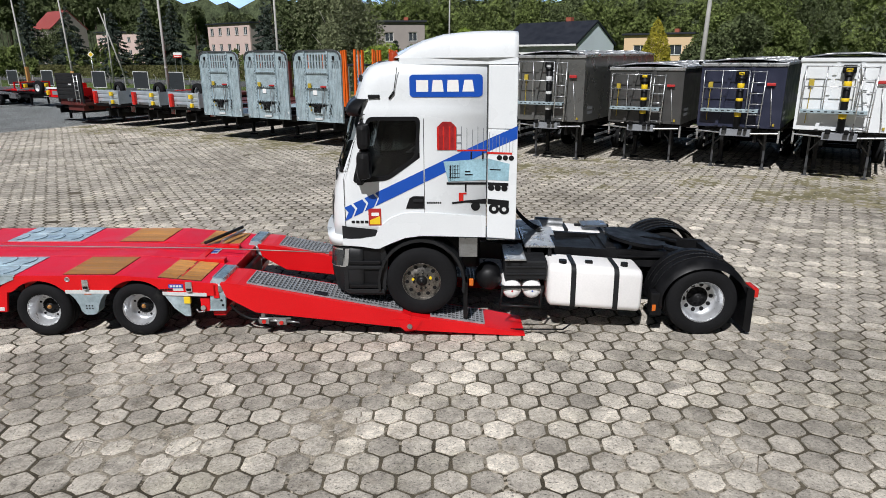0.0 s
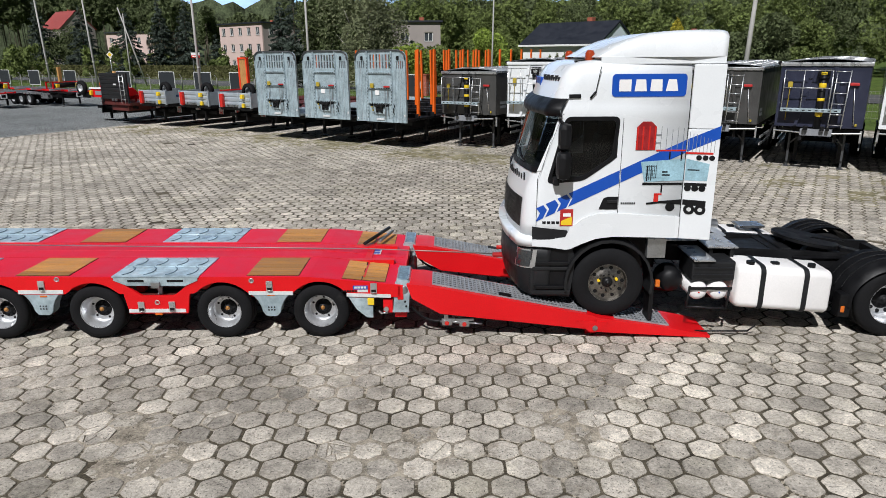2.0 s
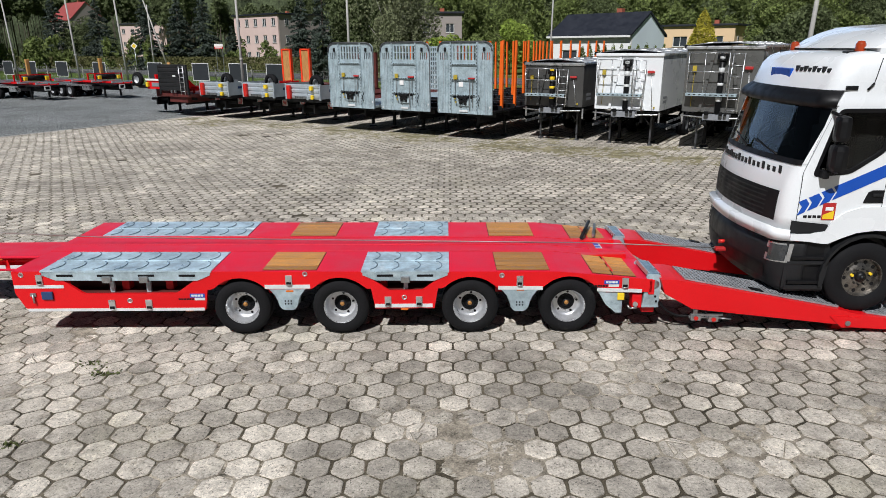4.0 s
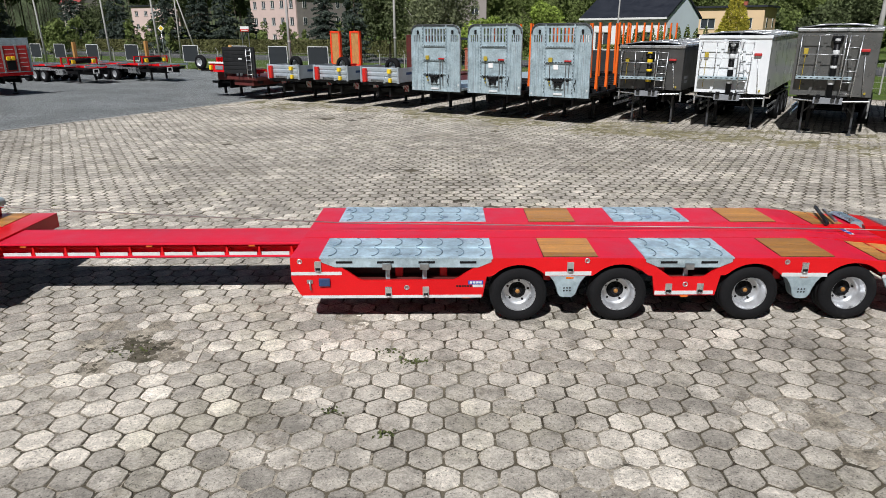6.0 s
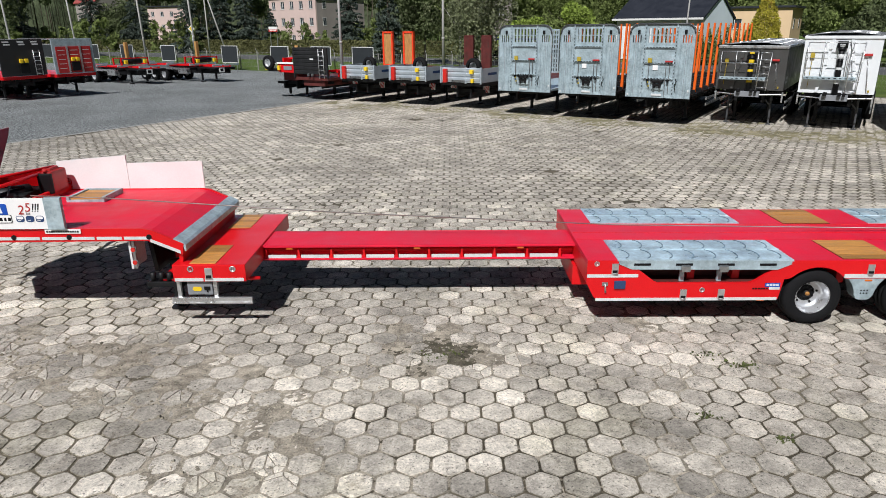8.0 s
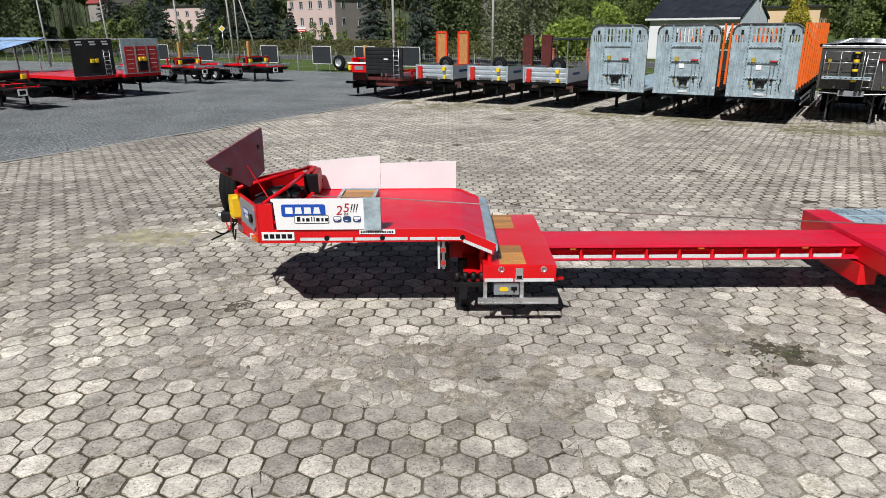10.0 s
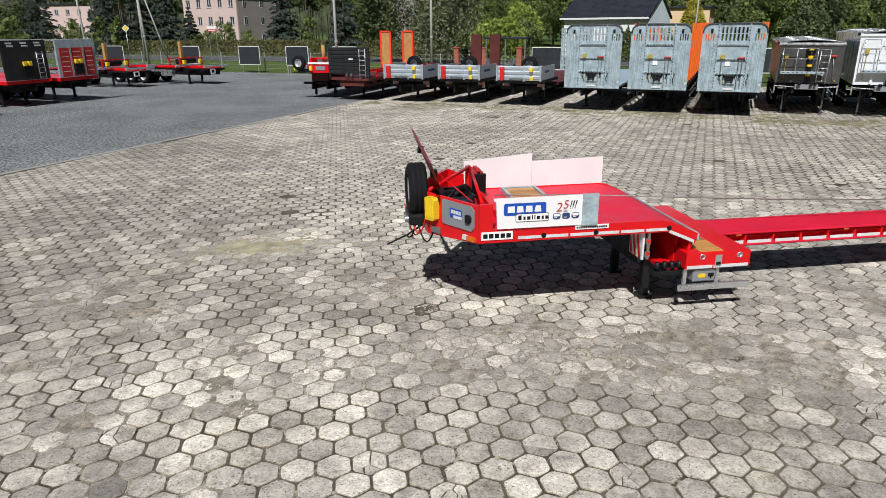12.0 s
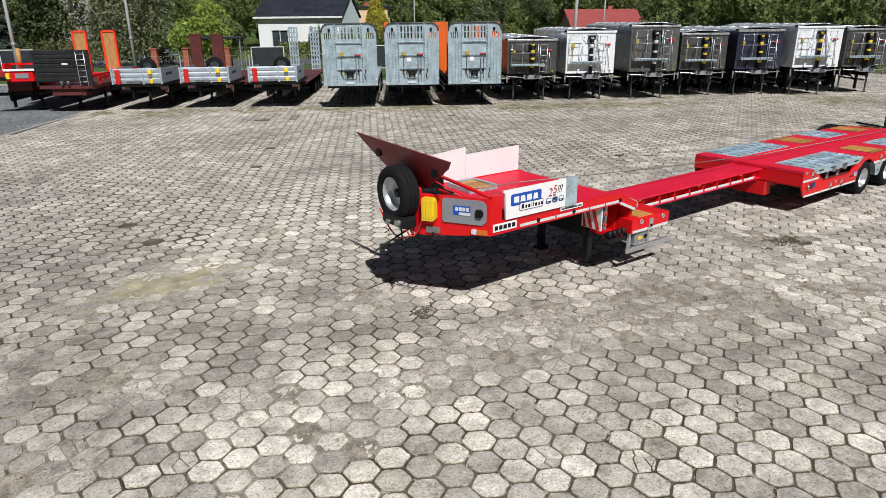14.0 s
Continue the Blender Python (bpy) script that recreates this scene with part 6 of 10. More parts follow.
# tank-like black filler, added to close lit gaps in the truck's shadow
part("air_tank", Bm(OT).box(1.45, 2.85, -0.60, 0.60, 0.42, 0.84, 0.04).cyl((1.3, -0.75, 0.5), (2.9, -0.75, 0.42), 0.11), CHASSIS, TRUCK, "black filler added between the rails for a solid shadow")
b = Bm(OT).cyl((-0.21, -1.0, 0.76), (-0.21, 1.0, 0.76), 0.06).cyl((3.66, -1.0, 0.49), (3.66, 1.0, 0.49), 0.11).lathe([(0, -0.25), (0.2, -0.15), (0.24, 0.0), (0.2, 0.15), (0, 0.25)], (3.66, 0, 0.5), n=20)
part("axle", b, CHASSIS, TRUCK)
# wheels
wheel(TRUCK, -0.21, -1.22, 0.765, 0.485, 0.30, -1, rim_mat=RIM_DIRTY, hub_mat=CHASSIS, off=OT, rim_r=0.255, proud=True, cap=CHASSIS)
wheel(TRUCK, -0.21, 1.22, 0.765, 0.485, 0.30, 1, rim_mat=RIM_DIRTY, hub_mat=CHASSIS, off=OT, rim_r=0.255, proud=True, cap=CHASSIS)
part("wheel_nut_marker", Bm(OT).cyl((-0.33, -1.20, 0.79), (-0.33, -1.14, 0.79), 0.02, n=8).cyl((-0.09, -1.20, 0.81), (-0.09, -1.14, 0.81), 0.02, n=8), YELLOW, TRUCK)
for s in (-1, 1):
    wheel(TRUCK, 3.62, s * 1.24, 0.48, 0.48, 0.31, s, rim_mat=RIM, off=OT, rim_r=0.283, deep=0.23, holes=10)
    wheel(TRUCK, 3.62, s * 0.90, 0.48, 0.48, 0.30, s, rim_mat=RIM, off=OT, rim_r=0.29, deep=0.05)
    # rear mudguard with ribs
    b = Bm(OT)
    pts = [(3.62 + 0.63 * math.cos(math.radians(a)), 0.48 + 0.59 * math.sin(math.radians(a))) for a in range(187, 14, -5)]
    for (xa, za), (xb, zb) in zip(pts, pts[1:]):
        v = []
        for y, k in ((s * 0.60, 1.0), (s * 1.20, 1.0), (s * 1.275, 0.84)):
            for x, z in ((xa, za), (xb, zb)):
                v.append((3.62 + (x - 3.62) * (0.4 + 0.6 * k), y, 0.48 + (z - 0.48) * k))
        v += [(x, y, z - 0.03) for x, y, z in v[:4]]
        b.raw(v, [(0, 1, 3, 2), (2, 3, 5, 4), (6, 8, 9, 7)], True)
    mg = part("rear_mudguard", b, BLACK, TRUCK, "black ribbed rear mudguard")
    b = Bm(OT)
    for y in (0.74, 0.90, 1.06):
        b.tube([(3.62 + 0.636 * math.cos(math.radians(a)), s * y, 0.48 + 0.596 * math.sin(math.radians(a))) for a in range(165, 40, -5)], 0.012, 6)
    part("mudguard_rib", b, BLACK, mg)
    b = Bm(OT).box(2.92, 3.08, s * 1.05, s * 1.24, 0.28, 0.62, 0.03)
    part("mudguard_foot", b, BLACK, TRUCK)
    part("side_marker", Bm(OT).box(2.94, 2.99, s * 1.24, s * 1.25, 0.36, 0.45, 0.008), AMBER, TRUCK)
    b = Bm(OT).strip([(4.20, 0.10, 0.70), (4.26, 0.04, 0.68), (4.30, 0.06, 0.66)], s * 0.62, s * 1.25)
    part("mud_flap", b, BLACK, TRUCK, "black rear mud flap")
    part("tail_lamp", Bm(OT).box(4.28, 4.36, s * 0.95, s * 1.24, 0.55, 0.68, 0.02), LAMP_RED, TRUCK)
    # tanks
    b = Bm(OT)
    x0, x1 = (1.52, 2.80) if s < 0 else (1.7, 2.85)
    sec = []
    for x, k in ((x0, 0.05), (x0 + 0.015, 0.022), (x0 + 0.05, 0.0), (x1 - 0.05, 0.0), (x1 - 0.015, 0.022), (x1, 0.05)):
        tilt = (x0 - x) * 0.075
        sec.append([(x, s * yy, zz + tilt) for yy, zz in rounded(0.62 + k, 1.23 - k, 0.41 + k, 1.02 - k, 0.10 - k * 0.5, 6)])
    n = len(sec[0])
    v = [p for c in sec for p in c]
    f = [(k * n + i, k * n + (i + 1) % n, (k + 1) * n + (i + 1) % n, (k + 1) * n + i) for k in range(5) for i in range(n)] + [tuple(range(n)), tuple(range(5 * n, 6 * n))]
    b.raw(v, f, True)
    tk = part("fuel_tank", b, WHITE_BOARD, TRUCK, "dull white fuel tank with dark straps")
    b = Bm(OT)
    for xs_ in (x0 + 0.30, x0 + 0.88):
        ring_ = []
        for x in (xs_, xs_ + 0.07):
            ring_.append([(x, s * yy, zz + (x0 - x) * 0.075) for yy, zz in rounded(0.61, 1.242, 0.398, 1.032, 0.11, 6)])
        n = len(ring_[0])
        b.raw([p for c in ring_ for p in c], [(i, (i + 1) % n, n + (i + 1) % n, n + i) for i in range(n)], True)
    part("tank_strap", b, GREY_DARK, tk)
    part("tank_cap", Bm(OT).cyl((x0 + 0.20, s * 1.10, 1.0), (x0 + 0.20, s * 1.10, 1.045), 0.055).cyl((x0 + 1.05, s * 1.05, 0.93), (x0 + 1.05, s * 1.05, 0.99), 0.05).box(x0 + 0.52, x0 + 0.62, s * 0.98, s * 1.06, 0.97, 1.01, 0.01), BLACK, tk)
# battery and air box with two reservoir ends
b = Bm(OT).box(0.92, 1.50, -1.18, -0.62, 0.78, 1.06, 0.03)
bx = part("battery_box", b, GREY_DARK, TRUCK, "dark grey battery box with ribs")
part("box_rib", Bm(OT).box(0.94, 1.48, -1.195, -1.18, 0.85, 0.88, 0.006).box(0.94, 1.48, -1.195, -1.18, 0.95, 0.98, 0.006), GREY_DARK, bx)
for x in (1.03, 1.305):
    b = Bm(OT).lathe([(0.0, -0.03), (0.06, -0.025), (0.11, -0.01), (0.13, 0.03), (0.13, 0.5)], (x, -1.18, 0.64), n=24)
    ar = part("air_reservoir", b, WHITE_BOARD, TRUCK, "white air reservoir end")
    part("valve", Bm(OT).cyl((x, -1.215, 0.63), (x, -1.2, 0.63), 0.012, n=8), LAMP_RED if x < 1.1 else BLUE, ar)
part("guard_frame", Bm(OT).tube([(0.90, -1.21, 0.72), (0.87, -1.22, 0.43), (1.41, -1.22, 0.40), (1.44, -1.21, 0.70)], 0.016).box(0.88, 1.46, -1.235, -1.21, 0.675, 0.71), CHASSIS, TRUCK)
part("guard_frame", Bm(OT).tube([(1.0, -1.2, 0.06), (1.75, -1.2, 0.06), (1.85, -1.2, 0.14)], 0.012), CHASSIS, TRUCK)
b = Bm(OT).lathe([(0.0, -0.02), (0.12, 0.0), (0.17, 0.06), (0.18, 0.3)], (0.72, -1.0, 0.72), n=20)
part("air_filter", b, BLACK, TRUCK, "black round canister behind the wheel")
part("step_bracket", Bm(OT).box(0.30, 0.55, -1.15, -1.05, 1.10, 1.38, 0.01), STEEL, TRUCK)
# catwalk plates
for x0, x1, y0, y1, z in ((0.70, 1.20, -0.48, 0.20, 1.17), (1.22, 1.64, -0.86, -0.22, 1.17), (0.92, 1.21, -1.22, -0.50, 1.09), (1.22, 1.72, -0.20, 0.24, 1.165), (0.75, 1.6, 0.26, 0.7, 1.16)):
    b = Bm(OT).box(x0, x1, y0, y1, z - 0.02, z, 0.004)
    cw = part("catwalk_plate", b, ALU, TRUCK, "ribbed aluminium catwalk plate")
    b = Bm(OT)
    n = int((y1 - y0) / 0.045)
    for i in range(n):
        y = y0 + (y1 - y0) * (i + 0.5) / n
        b.box(x0 + 0.02, x1 - 0.02, y - 0.008, y + 0.008, z, z + 0.006)
    part("catwalk_rib", b, ALU, cw)
    part("catwalk_foot", Bm(OT).box(x0 + 0.04, x0 + 0.09, y0 + 0.04, y1 - 0.04, 0.98, z - 0.018).box(x1 - 0.09, x1 - 0.04, y0 + 0.04, y1 - 0.04, 0.98, z - 0.018), CHASSIS, cw)
# fifth wheel: horseshoe plate tilted to the rear, on two pedestals
b = Bm(OT)
out = []
for i in range(32):
    t = 2 * math.pi * i / 32
    out.append((2.98 + 0.47 * math.cos(t), 0.47 * math.sin(t)))
arc = [p for p in out if not (p[0] > 3.0 and abs(p[1]) < 0.18)]
k0 = max(range(len(arc)), key=lambda i: -abs(arc[i][0] - 3.4) - (abs(arc[i][1] - 0.2)))
arc = arc[k0:] + arc[:k0]
arc = arc + [(3.40, -0.10), (3.10, -0.05), (3.02, 0.0), (3.10, 0.05), (3.40, 0.10)]
v = [(x, y, 1.085 + (2.98 - x) * 0.16) for x, y in arc] + [(x, y, 1.035 + (2.98 - x) * 0.16) for x, y in arc]
n = len(arc)
b.raw(v, [tuple(range(n)), tuple(range(n, 2 * n))[::-1]] + [(i, (i + 1) % n, n + (i + 1) % n, n + i) for i in range(n)])
for y in (-0.30, 0.30):
    b.prism([(3.30, 1.03), (3.70, 0.94), (3.70, 0.91), (3.30, 0.99)], "y", y - 0.10, y + 0.10)
    b.prism([(2.78, 0.90), (3.18, 0.90), (3.08, 1.06), (2.88, 1.08)], "y", y - 0.06, y + 0.06)
b.box(2.60, 3.40, -0.50, 0.50, 0.885, 0.915, 0.008)
part("fifth_wheel", b, BLACK, TRUCK, "greasy black fifth-wheel plate")
b = Bm(OT).box(2.45, 2.6, -0.4, 0.4, 0.95, 1.02, 0.01).box(1.75, 2.35, -0.3, 0.3, 0.86, 0.98, 0.03)
part("cross_tray", b, CHASSIS, TRUCK)
b = Bm(OT)
for i in range(4):
    b.tube(droop((0.9, -0.2 + 0.12 * i, 1.9), (1.6, -0.1 + 0.1 * i, 1.15), 0.15), 0.014, 6)
part("suzi_coil", b, BLACK, TRUCK, "black coiled hoses behind the cab")
b = Bm(OT).cyl((1.55, 0.95, 1.05), (2.0, 0.95, 1.02), 0.1).box(2.3, 2.7, 0.72, 1.05, 1.03, 1.06)
part("exhaust", b, STEEL, TRUCK)


# ---- parked trailers along the far side of the yard ----
def road_wheel(parent, x, y, z, r, w, axis="x", side=-1, off=(0, 0, 0)):
    """A simple far wheel whose axle lies along x; side says which way the dish faces."""
    rr = r * 0.56
    b = Bm(off)
    s = side
    b.lathe([(0.0, s * -0.06), (rr * 0.3, s * -0.05), (rr * 0.6, s * -0.10), (rr * 0.95, s * -0.10), (rr, s * -0.01), (rr * 1.03, s * -w)], (x, y, z), axis="x", n=24)
    wh = part("wheel", b, RIM, parent)
    b = Bm(off)
    b.lathe([(rr, s * -0.01), (r * 0.8, s * 0.015), (r * 0.95, 0), (r, s * -0.04), (r, s * -w * 0.9), (rr, s * -w)], (x, y, z), axis="x", n=28)
    part("tyre", b, RUBBER, wh)


def undercarriage(t, length, deck, axles, legs=2.3, r=0.5, color=CHASSIS, width=2.55):
    """Frame rails, axles with wheels and landing legs of a parked trailer."""
    for x in (0.78, width - 0.78):
        part("frame_rail", Bm().box(x - 0.05, x + 0.05, 0.3, length - 0.1, deck - 0.45, deck - 0.02), color, t)
    b = Bm()
    for k in range(int(length / 1.2)):
        b.box(0.1, width - 0.1, 0.5 + 1.2 * k, 0.58 + 1.2 * k, deck - 0.2, deck - 0.05)
    part("cross_member", b, color, t)
    for y in axles:
        part("axle", Bm().cyl((0.2, y, r), (width - 0.2, y, r), 0.07), CHASSIS, t)
        road_wheel(t, 0.02, y, r, r, 0.36, side=-1)
        road_wheel(t, width - 0.02, y, r, r, 0.36, side=1)
    for x in (0.62, width - 0.62):
        b = Bm().box(x - 0.06, x + 0.06, legs - 0.06, legs + 0.06, 0.12, deck - 0.2, 0.01).box(x - 0.13, x + 0.13, legs - 0.13, legs + 0.13, 0.0, 0.05, 0.01)
        b.tube([(x, legs, 0.55), (x + (0.35 if x < 1 else -0.35), legs + 0.5, deck - 0.3)], 0.03, 6)
        part("landing_leg", b, CHASSIS, t, "black landing leg")


def slotted_wall(w, z0, z1, groups, rad=0.28, th=0.06):
    """A front wall with rounded top corners and rows of upright slots."""
    xs, zs = {0.0, w, rad, w - rad}, {z0, z1, z1 - rad}
    for x0, x1, za, zb, n in groups:
        step = (x1 - x0) / n
        for i in range(n):
            xs |= {round(x0 + step * i + step * 0.25, 4), round(x0 + step * i + step * 0.75, 4)}
        zs |= {za, zb}
    xs, zs = sorted(xs), sorted(zs)
    b = Bm()
    for xa, xb in zip(xs, xs[1:]):
        for za, zb in zip(zs, zs[1:]):
            xm, zm = (xa + xb) / 2, (za + zb) / 2
            hole = False
            for x0, x1, ha, hb, n in groups:
                step = (x1 - x0) / n
                if ha < zm < hb and x0 < xm < x1 and 0.25 < ((xm - x0) / step) % 1 < 0.75:
                    hole = True
            if hole or (zm > z1 - rad and (xm < rad or xm > w - rad)):
                continue
            b.box(xa, xb, 0, th, za, zb)
    for cx, sg in ((rad, -1), (w - rad, 1)):
        pts = [(cx, z1 - rad)] + [(cx + sg * rad * math.cos(t), z1 - rad + rad * math.sin(t)) for t in [math.pi / 2 * i / 6 for i in range(7)]]
        b.prism(pts, "y", 0, th)
    return b


def stake_trailer(u, v, stakes, label, long=13.4, turn=0.0):
    """A flatbed with a galvanised front wall, some with rows of orange stakes."""
    t = thing("flatbed_trailer", row(u, v, 0, turn), label, "trailer", "parked trailers")
    w = 2.55
    groups = ((0.72, 1.82, 3.22, 3.48, 7), (0.72, 1.82, 3.52, 3.76, 7), (0.10, 0.50, 3.22, 3.50, 4), (2.05, 2.45, 3.22, 3.50, 4))
    wall = part("front_wall", slotted_wall(w, 1.10, 3.90, groups), GALV, t, "tall galvanised front wall with slots")
    for x in (0.64, 1.86):
        b = Bm().box(x - 0.035, x + 0.035, -0.05, 0.0, 1.10, 3.93, 0.008)
        ch = part("channel", b, GALV, wall)
        b = Bm()
        for i in range(20):
            b.box(x - 0.012, x + 0.012, -0.053, -0.049, 1.25 + i * 0.13, 1.32 + i * 0.13)
        part("channel_hole", b, BLACK, wall)
    for x in (0.20, 0.36, 0.50, 2.03, 2.18, 2.34):
        part("pressed_rib", Bm().prism([(x - 0.025, 0.0), (x - 0.012, -0.022), (x + 0.012, -0.022), (x + 0.025, 0.0)], "z", 1.14, 3.18 if 0.3 < x < 2.2 else 3.12), GALV, wall)
    for x in (0.28, 2.26):
        part("panel_seam", Bm().box(x - 0.006, x + 0.006, -0.003, 0.0, 1.12, 3.18), GREY_BOX, wall)
    part("hanging_hose", Bm().tube([(1.96, -0.05, 1.86), (2.00, -0.06, 1.75), (1.93, -0.06, 1.60), (1.98, -0.06, 1.42)], 0.016, 6), BLACK, wall)
    for z in (3.02, 2.42, 1.82):
        part("cross_rail", Bm().box(0.66, 1.84, -0.06, 0.0, z, z + 0.06, 0.008), GALV, wall)
        b = Bm()
        for i in range(9):
            b.box(0.72 + i * 0.125, 0.79 + i * 0.125, -0.063, -0.059, z + 0.015, z + 0.04)
        part("rail_hole", b, BLACK, wall)
    part("edge_frame", Bm().box(0.0, 0.03, -0.03, 0.0, 1.10, 3.62).box(w - 0.03, w, -0.03, 0.0, 1.10, 3.62), GALV, wall)
    part("top_rail", Bm().tube([(0.02, -0.03, 3.55), (0.05, -0.03, 3.74), (0.16, -0.03, 3.86), (0.32, -0.03, 3.915), (w - 0.32, -0.03, 3.915), (w - 0.16, -0.03, 3.86), (w - 0.05, -0.03, 3.74), (w - 0.02, -0.03, 3.55)], 0.03, 8), LEG_GREY, wall, "grey tubular rail round the top")
    part("winch_bracket", Bm().box(1.06, 1.46, -0.16, -0.05, 1.70, 1.80, 0.02).box(1.10, 1.18, -0.14, -0.05, 1.48, 1.72, 0.01).box(1.34, 1.42, -0.14, -0.05, 1.48, 1.72, 0.01).box(1.16, 1.36, -0.15, -0.05, 1.56, 1.66, 0.02), CHASSIS, wall, "black bracket below the couplings")
    b = Bm().box(0.82, 0.99, -0.12, -0.06, 2.46, 2.64, 0.02)
    part("yellow_bracket", b, YELLOW_DULL, t, "yellow document bracket")
    part("red_handle", Bm().box(1.50, 1.80, -0.12, -0.06, 2.48, 2.545, 0.02), SIDE_RED, t)
    part("crank_rod", Bm().tube([(0.88, -0.09, 2.44), (0.88, -0.09, 1.75)], 0.014).tube([(1.56, -0.09, 2.46), (1.56, -0.09, 1.20)], 0.014).tube([(1.70, -0.09, 2.46), (1.70, -0.09, 1.35)], 0.014), STEEL, t)
    b = Bm()
    for x in (0.82, 1.0, 1.28, 1.42, 1.62):
        b.box(x, x + 0.09, -0.14, -0.04, 1.72, 1.83, 0.02)
    part("air_coupling", b, BLACK, t, "black air couplings")
    part("air_coupling", Bm().box(0.87, 0.93, -0.15, -0.10, 1.68, 1.74, 0.02).box(0.9, 0.95, -0.12, -0.06, 1.52, 1.60, 0.02), YELLOW_DULL, t)
    part("coupling_panel", Bm().box(1.02, 1.50, -0.06, -0.01, 1.42, 1.70, 0.02), GALV, t)
    part("number_plate", Bm().box(1.05, 1.45, -0.04, -0.01, 1.18, 1.26, 0.01), TAPE, t)
    part("lamp", Bm().box(0.32, 0.42, -0.05, 0.0, 3.54, 3.70, 0.02).box(2.13, 2.23, -0.05, 0.0, 3.54, 3.70, 0.02), BLACK, t)
    part("marker", Bm().box(0.05, 0.11, -0.03, 0.0, 1.16, 1.24, 0.02).box(2.44, 2.50, -0.03, 0.0, 1.36, 1.44, 0.02), TAPE, t)
    if stakes:
        part("notice", Bm().box(1.02, 1.22, -0.03, -0.005, 2.18, 2.36), WHITE_BOARD, t, "small white notice")
    part("deck", Bm().box(0.02, w - 0.02, 0.07, long, 1.14, 1.24, 0.01), CHASSIS if stakes else GALV, t)
    undercarriage(t, long, 1.16, (8.6, 9.95, 11.3))
    part("side_guard", Bm().box(0.0, 0.04, 3.2, 7.4, 0.55, 0.66).box(0.0, 0.04, 3.2, 7.4, 0.80, 0.90).box(w - 0.04, w, 3.2, 7.4, 0.55, 0.66).box(w - 0.04, w, 3.2, 7.4, 0.80, 0.90), ALU, t)
    if stakes:
        for k in range(stakes):
            y = 0.9 + k * (long - 1.6) / (stakes - 1)
            part("bunk", Bm().box(0.0, w, y - 0.07, y + 0.07, 1.24, 1.40, 0.01), CHASSIS, t)
            for x in (0.05, w - 0.05):
                lean = 0.03 if x > 1 else -0.03
                b = Bm()
                b.raw([(x - 0.05, y - 0.06, 1.32), (x + 0.05, y - 0.06, 1.32), (x + 0.05, y + 0.06, 1.32), (x - 0.05, y + 0.06, 1.32),
                       (x - 0.035 + lean, y - 0.045, 3.95), (x + 0.035 + lean, y - 0.045, 3.95), (x + 0.035 + lean, y + 0.045, 3.95), (x - 0.035 + lean, y + 0.045, 3.95)],
                      [(3, 2, 1, 0), (4, 5, 6, 7), (0, 1, 5, 4), (1, 2, 6, 5), (2, 3, 7, 6), (3, 0, 4, 7)])
                part("stake", b, ORANGE, t, "bright orange stake")
    return t


stake_trailer(0.0, 0.0, 0, "flatbed trailer with tall galvanised front wall, parked in row", 12.0)
stake_trailer(2.93, 0.05, 9, "timber trailer with galvanised front wall and orange stakes", 12.6)
stake_trailer(5.92, 0.0, 11, "timber trailer with galvanised front wall and orange stakes", 13.4)


